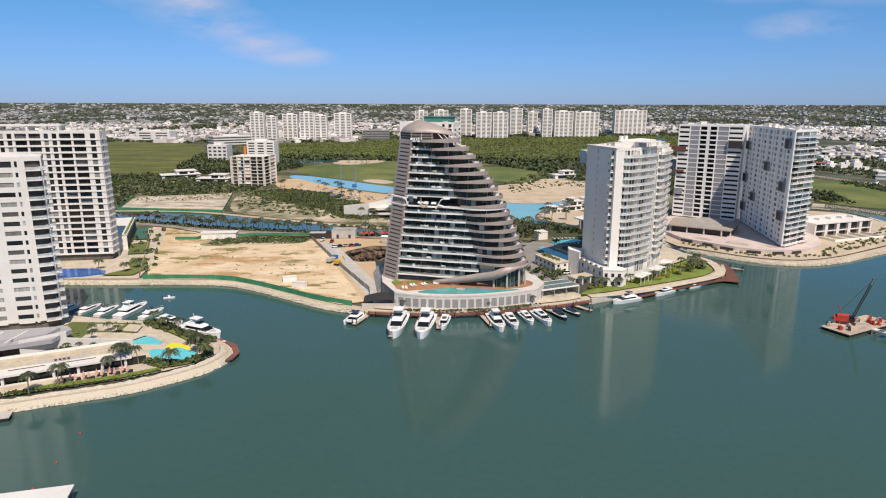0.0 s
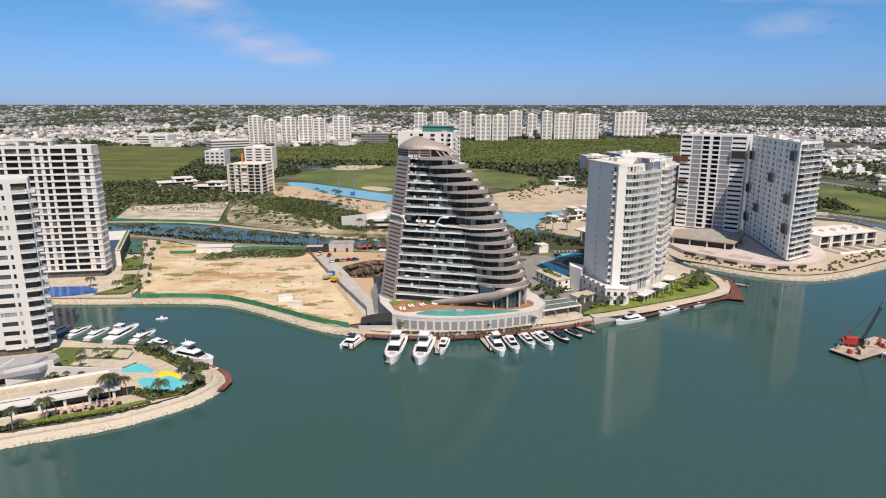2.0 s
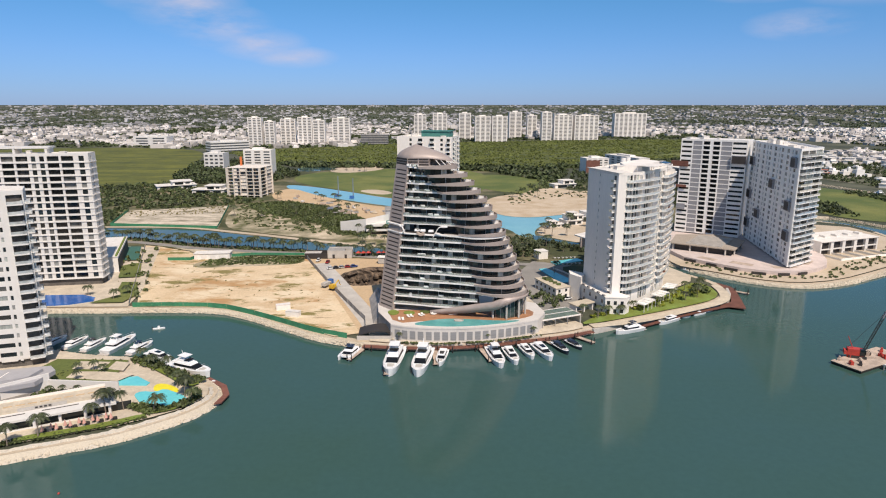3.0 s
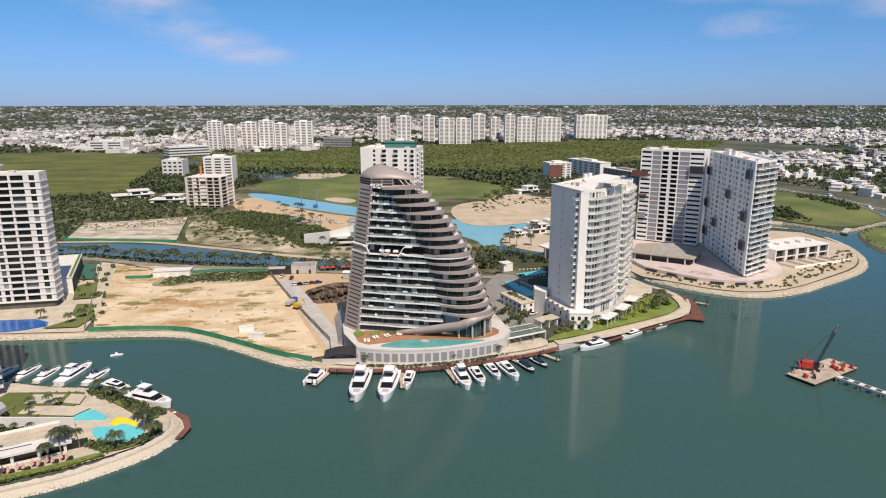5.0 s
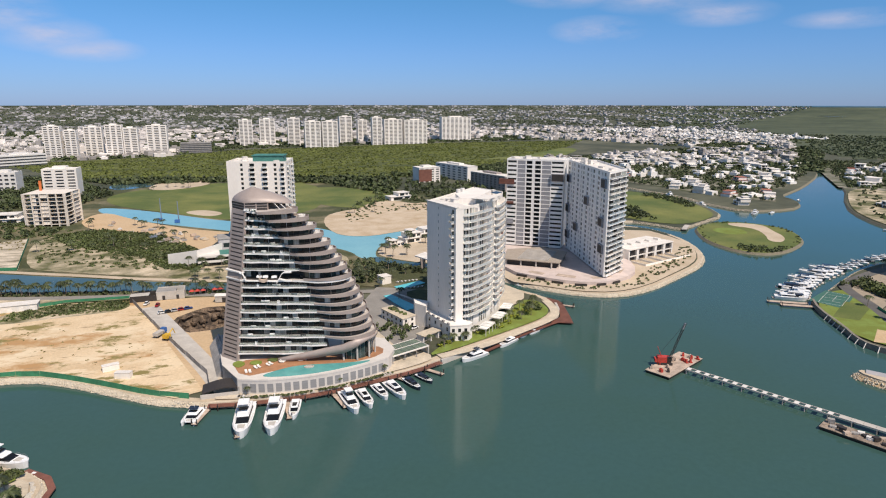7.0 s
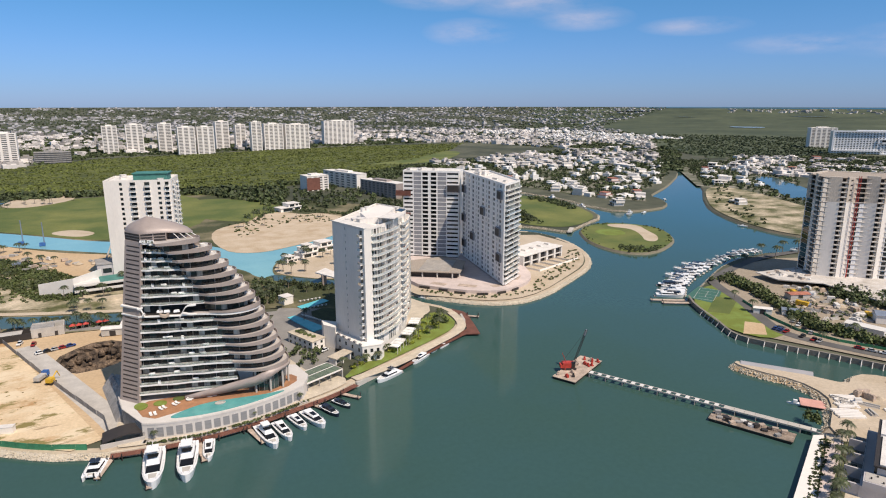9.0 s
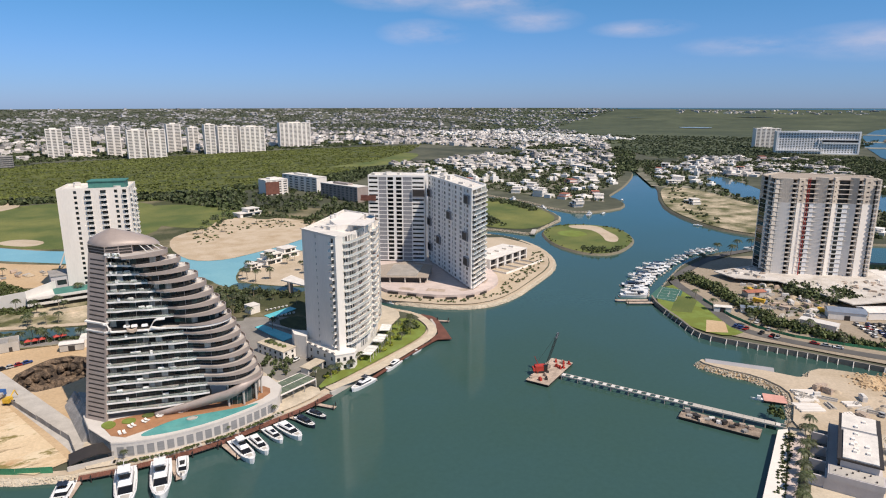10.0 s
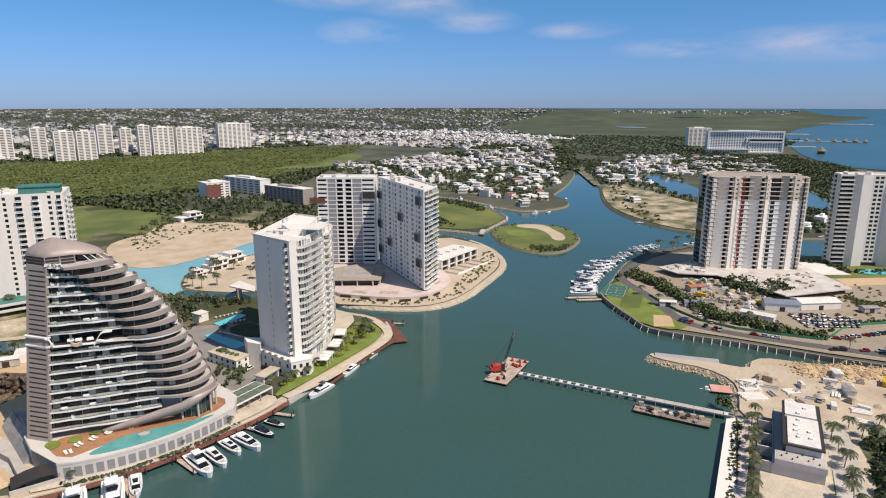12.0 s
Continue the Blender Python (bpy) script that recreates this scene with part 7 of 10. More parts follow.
# white quay house by the promenade
def quay_house():
    h = thing("quay_house", "modern quay house with shade-grey walls, dark glazing and white roofs", "house", pose(166, 111, GROUND, 0, 0, 27.3))
    # white walls on their shaded sides, the shade put into the colour
    part("base", Mesh().box(0, 39.5, -19, -4, 0, 4.4).data("base", M_SHADE_WALL), h)
    part("front_block", Mesh().box(-0.4, 6, -19.2, -4.6, 4.4, 6.4).data("front_block", M_SHADE_WALL), h)
    part("front_roof", Mesh().box(0, 5.6, -18.8, -5, 6.4, 6.5).data("front_roof", M_CONCRETE), h)
    part("upper_wall", Mesh().box(5.8, 39, -17.6, -7.6, 4.4, 8.8).data("upper_wall", M_SHADE_WALL), h)
    part("roof_trim", Mesh().box(5.2, 39.6, -18.6, -6.6, 8.8, 9.3).data("roof_trim", M_TAUPE_DK), h)
    part("roof", Mesh().box(6, 26, -17.4, -8, 9.3, 9.7).data("roof", M_ROOF), h)
    part("roof", Mesh().box(27.4, 38.8, -17.2, -7.4, 9.3, 9.7).data("roof", M_ROOF), h)
    part("side_glazing", Mesh().box(6.2, 39, -7.6, -6.9, 4.5, 8.6).data("side_glazing", M_GLASS), h)
    part("terrace_rail", Mesh().box(6, 39.4, -4.3, -4.2, 4.4, 5.4).data("terrace_rail", M_RAIL), h)
    rr = random.Random(14)
    for q in range(12):
        x, y = rr.uniform(8, 37), rr.uniform(-16.4, -9)
        if abs(x - 26.7) > 1.6:
            part("roof_unit", Mesh().box(-0.7, 0.7, -0.5, 0.5, 0, 0.6).data("roof_unit", M_STUCCO_LIFTED), h, pose(x, y, 9.7))
    for q in range(8):
        part("roof_vent", Mesh().tube((0, 0, 0), (0, 0, 0.5), 0.22, n=8).data("roof_vent", M_TAUPE_DK), h, pose(1 + (q * 3 % 5), -17 + 1.5 * q, 6.5))
    for k in range(4):
        x = 1 + 9.6 * k
        part("terrace", Mesh().box(x, x + 9, -4, 0.4, 0, 1.0 + 0.3 * (k % 2)).data("terrace", M_STONE_DK), h)
        part("plunge_pool", Mesh().box(x + 2.6, x + 7.4, -2.6, -0.2, 1.3, 1.42).data("plunge_pool", M_GLASS_GREEN), h)
        part("partition", Mesh().box(x - 0.7, x - 0.1, -4, 0.6, 0, 4.4).data("partition", M_SHADE_WALL), h)
        part("window", Mesh().box(x + 0.6, x + 8.4, -4.02, -3.9, 1.5, 4.0).data("window", M_GLASS), h)
    part("louvre_wall", Mesh().box(26, 27.4, -17.4, -7.4, 8.9, 9.32).data("louvre_wall", M_GREY_PANEL), h)


quay_house()

# low annex and sports court beside the slab tower
annex = thing("garage_annex", "low white annex with planted roof edge and dark side", "building", pose(-178, 331, GROUND))
AP = ccw([(0, 0), (6, 2), (-14, 53), (-30, 48), (-14, 4)])
part("wall", Mesh().prism(AP, 0, 8.6).data("wall", M_STUCCO), annex)
part("roof", Mesh().prism(offset(AP, 0.3), 8.6, 9.1).data("roof", M_ROOF), annex)
part("dark_side", Mesh().box(0, 52, -0.2, 0.1, 0.4, 7.4).data("dark_side", M_TAUPE_DK), annex, pose(6.1, 2, 0, 0, 0, 111.4))
part("roof_hedge", Mesh().box(0, 52, 0.2, 1.2, 9.1, 9.7).data("roof_hedge", M_LAWN_BRIGHT), annex, pose(6, 2, 0, 0, 0, 111.4))
patch("sports_court", [(-184, 357), (-173, 357), (-188, 392), (-198, 391)], M_COURT, "dark green fenced sports court in the garden", "court", rounds=0)
# the white tower's shadow, laid as a dark patch on the ground
patch("dark_lawn", [(64, 340), (75, 345), (83, 336), (77, 316), (69.6, 318)], M_SHADOW_GRASS, "lawn painted dark with the tower shadow between the hotel pools", "lawn", rounds=1)
tower_block = thing("lookout", "brown wall tower with a white cantilevered roof", "building", pose(88, 391, GROUND))
part("wall", Mesh().box(-1.4, 1.4, -1.4, 1.4, 0, 7).data("wall", M_TAUPE), tower_block)
part("roof", Mesh().prism(ccw([(-4, 6), (5, 14), (9, -4), (5, -14)]), 7, 7.7).data("roof", M_ROOF), tower_block)
hut = thing("pool_hut", "white box-shaped pool hut", "building", pose(58, 364, GROUND, 0, 0, 20))
part("wall", Mesh().box(-3, 3, -3, 3, 0, 5).data("wall", M_STUCCO), hut)
part("roof", Mesh().box(-3.2, 3.2, -3.2, 3.2, 5, 5.3).data("roof", M_ROOF), hut)

# ---- docks, barges and boats ----
def wall_line(name, label, category, line, width, z0, z1, material):
    """A low wall along a line, as one object."""
    poly = ccw(strip(line, width))
    me = Mesh()
    n = len(line)
    L = strip(line, width)
    for i in range(n - 1):
        me.prism(ccw([L[i], L[i + 1], L[2 * n - 2 - i], L[2 * n - 1 - i]]), z0, z1)
    return thing(name, label, category, kind="structure", data=me.data(name, material))


quay_line = smooth([(-29, 230.4), (-17, 228.6), (0, 228.1), (17, 230.4), (32, 235), (49, 240), (61, 246)], 1, False)
boardwalk = thing("boardwalk", "red-brown timber boardwalk along the tower quay", "boardwalk", pose(0, 228, 0), kind="structure")
plank = Mesh().box(-0.48, 0.48, -1.6, 1.6, 1.35, 1.47).data("plank", M_TIMBER)
acc = [0.0]
for a, b in zip(quay_line, quay_line[1:]):
    acc.append(acc[-1] + math.dist(a, b))
s = 0.3
while s < acc[-1]:
    j = max(q for q in range(len(acc) - 1) if acc[q] <= s)
    a, b = Vector(quay_line[j]), Vector(quay_line[j + 1])
    p = a.lerp(b, (s - acc[j]) / (acc[j + 1] - acc[j]))
    part("plank", plank, boardwalk, pose(p.x, p.y - 228, 0, 0, 0, math.degrees(math.atan2(b.y - a.y, b.x - a.x))))
    s += 1.02
pile = Mesh().tube((0, 0, -1), (0, 0, 2.6), 0.2, 0.18, 8).data("pile", M_TAUPE_DK)
for k in range(12):
    p = quay_line[min(len(quay_line) - 1, k + 1 if k < 11 else 11)]
    part("pile", pile, boardwalk, pose(p[0] + 0.3, p[1] - 228 - 1.9, 0))


def finger(x, y, ang, length, width=1.8):
    d = thing("finger_dock", "narrow grey-brown timber finger dock on piles", "dock", pose(x, y, 0, 0, 0, ang), "finger docks")
    part("deck", Mesh().box(0, length, -width / 2, width / 2, 0.75, 0.95).data("deck", M_RUST), d)
    for u in (0.5, length - 0.5):
        for v in (-width / 2, width / 2):
            part("pile", pile, d, pose(u, v, 0))
    return d


for x, y, a, n in ((-29, 229, 250, 11), (-17.5, 228, 268, 22), (-2, 227.5, 272, 13), (15, 229, 285, 12), (41, 237, 300, 8), (53, 242, 310, 9)):
    finger(x, y, a, n)
# curved timber piers at the two points
for poly, lab in (([(126, 279.4), (124.6, 275.6), (129, 277.2), (135.6, 274.4), (139.4, 287), (144, 304), (144, 309), (140, 316), (138, 305), (136.4, 291), (133, 284)], "red-brown timber deck with a pointed corner at the lawn point"),
                  ([(-68.6, 184), (-66.6, 185), (-66, 190.6), (-69, 197), (-76.6, 203), (-77.4, 201.6), (-70.4, 195.6), (-67.8, 190)], "dark red-brown timber deck curving round the pool point")):
    d = thing("timber_pier", lab, "pier", kind="structure", data=Mesh().prism(ccw(poly), 1.0, 1.35).data("timber_pier", M_TIMBER))
finger(143, 303, -40, 7)
wall_line("timber_edge", "dark timber walkway along the lawn sea wall", "boardwalk", smooth([(80, 250.6), (106, 266.6), (125.4, 276.6)], 1, False), 1.6, 1.0, 1.4, M_TIMBER)
wall_line("sea_wall", "pale sea wall along the lawn", "sea wall", smooth([(61, 246.6), (88, 260.6), (112, 272.6), (127, 280.6), (136, 291), (140, 304)], 1, False), 1.2, -0.8, 2.1, M_CONCRETE)
wall_line("sea_wall", "pale sea wall below the tower quay", "sea wall", [(x, y + 1.8) for x, y in quay_line], 1.0, -0.8, 1.9, M_PAVING)
quay = smooth([(277, 272), (267, 258), (257, 234), (250, 221), (248, 212), (254, 199), (267, 177), (278, 155), (288, 134), (297, 119), (318, 80)], 1, False)
wall_line("sea_wall", "long grey-brown plank-faced quay wall", "sea wall", quay, 1.2, -0.8, 2.6, M_QUAY)
brace = Mesh().tube((0, -1.8, -0.6), (0, 0, 2.4), 0.2, n=6).data("brace", M_STUCCO)
braces = thing("quay_props", "sloping concrete props against the quay wall", "prop", pose(248, 212, 0))
for i in range(len(quay) - 1):
    a, b = Vector(quay[i]), Vector(quay[i + 1])
    n = max(1, int((b - a).length / 4))
    for k in range(n):
        p = a.lerp(b, k / n)
        ang = math.degrees(math.atan2(b.y - a.y, b.x - a.x))
        if p.y < 252:
            part("prop", brace, braces, pose(p.x - 248, p.y - 212, 0, 0, 0, ang) @ pose(0, -0.6, 0))
wall_line("bridge_deck", "small stone footbridge on the golf course", "bridge", [(331, 458), (338, 466), (345, 473)], 4, 1.2, 2.2, M_CONCRETE)


# jetty under construction
def jetty():
    a, b = Vector((154.5, 212.5)), Vector((195.5, 136))
    d = b - a
    j = thing("jetty", "new white concrete jetty with open deck panels on piles", "jetty", pose(a.x, a.y, 0, 0, 0, math.degrees(math.atan2(d.y, d.x))))
    L = d.length
    for y in (-1.35, 1.1):
        part("beam", Mesh().box(0, L, y, y + 0.35, 1.5, 2.0).data("beam", M_CONCRETE), j)
    n = 24
    pan = Mesh().box(0, 1.5, -1.0, 1.1, 1.75, 2.02).data("deck_panel", M_WHITE)
    pil = Mesh().tube((0, 0, -1.2), (0, 0, 1.5), 0.28, n=8).data("pile", M_CONCRETE_DK)
    for k in range(n):
        x = L * k / n
        if x < L * 0.62 or x > L * 0.93:
            part("deck_panel", pan, j, pose(x + 0.2, 0, 0))
        else:
            part("deck_panel", Mesh().box(0, L / n - 0.1, -1.0, 1.1, 1.75, 2.0).data("deck_panel", M_CONCRETE), j, pose(x, 0, 0))
        for y in (-1.15, 1.25):
            if k % 2 == 0:
                part("pile", pil, j, pose(x + 0.4, y, 0))


jetty()


def barge(at, ang, w, d, label, deck=M_RUST):
    b = thing("barge", label, "barge", pose(at[0], at[1], 0, 0, 0, ang))
    part("hull", Mesh().loft([[(-w / 2 + 0.8, -d / 2 + 0.4, -0.6), (w / 2 - 0.8, -d / 2 + 0.4, -0.6), (w / 2 - 0.8, d / 2 - 0.4, -0.6), (-w / 2 + 0.8, d / 2 - 0.4, -0.6)],
                               [(-w / 2, -d / 2, 1.0), (w / 2, -d / 2, 1.0), (w / 2, d / 2, 1.0), (-w / 2, d / 2, 1.0)]]).data("hull", M_TAUPE_DK), b)
    part("deck", Mesh().box(-w / 2, w / 2, -d / 2, d / 2, 1.0, 1.2).data("deck", deck), b)
    return b


barge((153.4, 219), 27, 28, 10.5, "weathered work barge carrying a red crawler crane")
crane = thing("crawler_crane", "red crawler crane with a dark lattice boom", "crane", pose(149.6, 220.2, 1.2, 0, 0, -24))
for y in (-1.7, 1.1):
    part("track", Mesh().box(-2.8, 2.8, y, y + 0.7, 0, 0.9).data("track", M_TAUPE_DK), crane)
part("house", Mesh().box(-3.2, 1.8, -1.5, 1.5, 1.0, 3.2).data("house", M_RED), crane)
part("cab", Mesh().box(0.6, 2.2, -1.6, -0.4, 1.2, 3.4).data("cab", M_GLASS), crane)
part("counterweight", Mesh().box(-4.2, -3.2, -1.4, 1.4, 1.0, 2.4).data("counterweight", M_RED), crane)
me = Mesh()
top = Vector((6.6, -0.4, 18.2))
foot = Vector((1.6, 0, 1.6))
for k in range(12):
    a, b = foot.lerp(top, k / 12), foot.lerp(top, (k + 1) / 12)
    for dx, dy in ((0.35, 0.35), (0.35, -0.35), (-0.35, 0.35), (-0.35, -0.35)):
        me.tube(a + Vector((dx, dy, 0)), b + Vector((dx, dy, 0)), 0.08, n=4)
    me.tube(a + Vector((0.35, 0.35, 0)), b + Vector((-0.35, 0.35, 0)), 0.06, n=4)
    me.tube(a + Vector((-0.35, -0.35, 0)), b + Vector((0.35, -0.35, 0)), 0.06, n=4)
part("boom", me.data("boom", M_TAUPE_DK), crane)
part("boom_tip", Mesh().tube(foot.lerp(top, 0.85), top, 0.5, 0.4, 8).data("boom_tip", M_STEEL), crane, None, "pale grey boom head")
part("cable", Mesh().tube(top, (-3, 0, 3.4), 0.05, n=4).data("cable", M_TAUPE_DK), crane)
part("mast", Mesh().tube((-1.5, 0, 3.2), (-3.4, 0, 7.5), 0.14, n=6).data("mast", M_RED), crane)
rnd = random.Random(5)
for k in range(16):
    x, y = rnd.uniform(-12, 12), rnd.uniform(-4.4, 4.4)
    q = thing("deck_load", rnd.choice(("rusty red deck machinery on the barge", "stack of timber on the barge deck", "coil of hose on the barge deck")), "equipment",
              pose(153.4, 219, 1.2, 0, 0, 27) @ pose(x, y, 0, 0, 0, rnd.uniform(0, 90)), data=Mesh().box(-0.8, 0.8, -0.5, 0.5, 0, rnd.uniform(0.4, 1.3)).box(-0.3, 0.5, -0.3, 0.3, 0.3, 1.5).data("deck_load", rnd.choice((M_RED, M_RUST, M_TAUPE_DK))))
barge((178, 151), -64, 28, 7, "long brown work barge moored at the jetty", M_OLD_DECK)
for k in range(16):
    thing("deck_load", "crates and tanks on the barge deck", "equipment", pose(178, 151, 1.2, 0, 0, -64) @ pose(-12 + 1.5 * k, rnd.uniform(-2.4, 2.4), 0, 0, 0, rnd.uniform(0, 60)),
          data=Mesh().box(-1, 1, -0.7, 0.7, 0, rnd.uniform(0.5, 1.6)).box(-0.4, 0.4, -0.9, 0.9, 0, 0.5).data("deck_load", rnd.choice((M_CONCRETE_DK, M_WHITE, M_RUST, M_TAUPE_DK))))
barge((215, 152), 130, 10, 7, "small float with a salmon pink cover", M_ORANGE_PALE)
thing("work_boat", "small white work boat tied to a float", "boat", pose(209.5, 156.5, 0, 0, 0, 130), data=Mesh().loft([[(-2, -0.8, -0.2), (2.4, 0, -0.2), (-2, 0.8, -0.2), (-2.2, 0, -0.2)], [(-2, -1, 0.8), (2.8, 0, 0.9), (-2, 1, 0.8), (-2.2, 0, 0.8)]]).box(-1, 0.4, -0.6, 0.6, 0.8, 2.0).data("work_boat", M_HULL))
shed = thing("floating_shed", "long grey corrugated roof of a floating shed", "shed", pose(229, 179, 0, 0, 0, -52))
part("roof", Mesh().loft([[(-14, -2.6, 2.4), (-14, 0, 3.2), (-14, 2.6, 2.4), (-14, 2.6, 2.2), (-14, -2.6, 2.2)], [(14, -2.6, 2.4), (14, 0, 3.2), (14, 2.6, 2.4), (14, 2.6, 2.2), (14, -2.6, 2.2)]]).data("roof", M_SEAM), shed)
part("float", Mesh().box(-14, 14, -2.4, 2.4, -0.3, 0.7).data("float", M_TAUPE_DK), shed)
for k in range(6):
    for y in (-2.3, 2.1):
        part("post", Mesh().box(-13.5 + 5.3 * k, -13.3 + 5.3 * k, y, y + 0.2, 0.7, 2.3).data("post", M_STEEL), shed)


# ---- yachts ----
def yacht(L, m, kind=0, group=""):
    """kind 0 flybridge motor yacht, 1 sport cruiser, 2 dark sport cruiser, 3 catamaran, 4 small open boat. Bow towards +x."""
    labels = ("white flybridge motor yacht with dark window strips", "white sport cruiser with a dark windscreen", "navy sport cruiser with a grey deck", "white catamaran with a square deckhouse", "small white open motor boat")
    b = thing("yacht", labels[kind], "boat", m, group)
    W = L * (0.3 if kind != 3 else 0.5)
    hull_mat = M_HULL_DK if kind == 2 else M_HULL
    st = [-0.5, -0.3, -0.05, 0.2, 0.36, 0.46, 0.5]
    bw = [0.94, 1.0, 1.0, 0.93, 0.72, 0.40, 0.05]
    hh = L * 0.1

    def hull(off, half):
        rings = []
        for f, w in zip(st, bw):
            y = half * w
            dk = hh * (1 + 0.45 * max(0, f + 0.1))
            rings.append([(f * L * 0.93 - (0.03 * L if f > 0.4 else 0), off, -0.5), (f * L * 0.96, off - y * 0.75, -0.1), (f * L, off - y, dk), (f * L, off + y, dk), (f * L * 0.96, off + y * 0.75, -0.1)])
        return rings
    if kind == 3:
        for s in (-1, 1):
            part("hull", Mesh().loft(hull(s * W * 0.34, W * 0.15)).data("hull", hull_mat, smooth=False), b)
        part("bridge_deck", Mesh().box(-L * 0.45, L * 0.22, -W * 0.36, W * 0.36, hh * 0.7, hh * 1.15).data("bridge_deck", M_HULL), b)
    else:
        part("hull", Mesh().loft(hull(0, W / 2)).data("hull", hull_mat), b)
    part("deck", Mesh().loft([[(f * L * 0.97, -W * 0.44 * w, hh * (1 + 0.45 * max(0, f + 0.1)) + 0.02), (f * L * 0.97, W * 0.44 * w, hh * (1 + 0.45 * max(0, f + 0.1)) + 0.02), (f * L * 0.97, W * 0.44 * w, hh), (f * L * 0.97, -W * 0.44 * w, hh)] for f, w in zip(st[:6], bw[:6])]).data("deck", M_HULL), b)

    def house(x0, x1, w, z0, z1, rake, name, mat_):
        part(name, Mesh().loft([[(x0, -w, z0), (x1, -w * 0.8, z0), (x1, w * 0.8, z0), (x0, w, z0)], [(x0 + 0.1 * rake, -w * 0.9, z1), (x1 - rake, -w * 0.68, z1), (x1 - rake, w * 0.68, z1), (x0 + 0.1 * rake, w * 0.9, z1)]]).data(name, mat_), b)
    if kind == 4:
        house(-L * 0.1, L * 0.12, W * 0.28, hh, hh + 0.9, 0.3, "console", M_HULL)
        part("outboard", Mesh().box(-L * 0.56, -L * 0.5, -0.25, 0.25, 0.2, 1.2).data("outboard", M_TAUPE_DK), b)
        return b
    h1 = hh + L * 0.085
    house(-L * 0.3, L * 0.26, W * 0.4, hh, hh + L * 0.022, L * 0.02, "coaming", M_HULL)
    house(-L * 0.28, L * 0.24, W * 0.385, hh + L * 0.022, h1 - L * 0.018, L * 0.1, "window_strip", M_TINT)
    house(-L * 0.33, L * 0.12, W * 0.38, h1 - L * 0.018, h1 + L * 0.012, L * 0.02, "cabin_roof", M_HULL_DK if kind == 2 else M_HULL)
    house(L * 0.27, L * 0.4, W * 0.2, hh * 1.15, hh * 1.28, L * 0.02, "sun_pad", M_CONCRETE)
    if kind == 0 or kind == 3:
        house(-L * 0.22, L * 0.05, W * 0.3, h1 + L * 0.012, h1 + L * 0.05, L * 0.04, "flybridge", M_HULL)
        house(-L * 0.05, L * 0.05, W * 0.27, h1 + L * 0.05, h1 + L * 0.065, L * 0.05, "windscreen", M_TINT)
        for s in (-1, 1):
            part("arch_leg", Mesh().tube((-L * 0.2, s * W * 0.28, h1), (-L * 0.15, s * W * 0.24, h1 + L * 0.12), L * 0.008).data("arch_leg", M_HULL), b)
        part("hard_top", Mesh().box(-L * 0.2, L * 0.0, -W * 0.27, W * 0.27, h1 + L * 0.115, h1 + L * 0.125).data("hard_top", M_HULL_DK if int(L) % 2 else M_HULL), b)
        part("mast", Mesh().tube((-L * 0.14, 0, h1 + L * 0.12), (-L * 0.17, 0, h1 + L * 0.2), L * 0.006, L * 0.003).data("mast", M_HULL), b)
    else:
        house(-L * 0.12, L * 0.08, W * 0.22, h1 + L * 0.012, h1 + L * 0.017, L * 0.01, "sunroof", M_TINT)
    part("swim_platform", Mesh().box(-L * 0.56, -L * 0.49, -W * 0.4, W * 0.4, 0.2, 0.4).data("swim_platform", M_DECK), b)
    rail = Mesh()
    q = [(f * L * 0.97, W * 0.46 * w, hh * (1 + 0.45 * max(0, f + 0.1))) for f, w in zip(st[2:], bw[2:])]
    for s in (-1, 1):
        for p0, p1 in zip(q, q[1:]):
            rail.tube((p0[0], s * p0[1], p0[2] + 0.7), (p1[0], s * p1[1], p1[2] + 0.7), 0.03, n=4)
            rail.tube((p0[0], s * p0[1], p0[2]), (p0[0], s * p0[1], p0[2] + 0.7), 0.03, n=4)
    part("rail", rail.data("rail", M_STEEL), b)
    return b


# boats at the tower quay: stern, bow
for sx, sy, bx, by, kind in ((-32, 231, -35, 219, 3), (-15.5, 229, -17.5, 205, 0), (-5, 228, -8, 204.5, 0), (1.5, 228, -0.5, 214, 1), (18.5, 230, 21.5, 212, 0), (24.5, 230, 27, 215, 1), (30.5, 233, 33.5, 220, 1), (35.5, 234, 40, 218.5, 1), (43, 236, 47, 224.5, 2), (48.5, 238.5, 53, 229, 2)):
    L = math.dist((sx, sy), (bx, by)) * 0.93
    yacht(L, pose((sx + bx) / 2, (sy + by) / 2, 0, 0, 0, math.degrees(math.atan2(by - sy, bx - sx))), kind, "boats at the tower quay")
for sx, sy, bx, by, kind in ((82.5, 252, 70, 246, 0), (101, 264, 91, 257, 1), (108, 268, 104, 265.5, 4), (116, 272, 110, 268.5, 4), (121, 276, 117, 273, 4)):
    L = math.dist((sx, sy), (bx, by))
    yacht(L, pose((sx + bx) / 2, (sy + by) / 2, 0, 0, 0, math.degrees(math.atan2(by - sy, bx - sx))), kind, "boats along the lawn")
for sx, sy, bx, by, kind in ((-94.5, 214.6, -77.6, 206, 0), (-107.4, 225, -96, 218.4, 1), (-114.2, 224.6, -110.6, 236, 0), (-123.4, 225, -119.8, 241.4, 0), (-132.6, 227.6, -130, 239, 0), (-141, 230, -138, 241, 1), (-150, 231, -147, 242, 0), (-160, 233, -157, 244, 1), (-77, 201, -71.5, 199, 4), (-117.5, 251.4, -113, 252.8, 4)):
    L = math.dist((sx, sy), (bx, by))
    yacht(L, pose((sx + bx) / 2, (sy + by) / 2, 0, 0, 0, math.degrees(math.atan2(by - sy, bx - sx))), kind, "boats round the pool point")
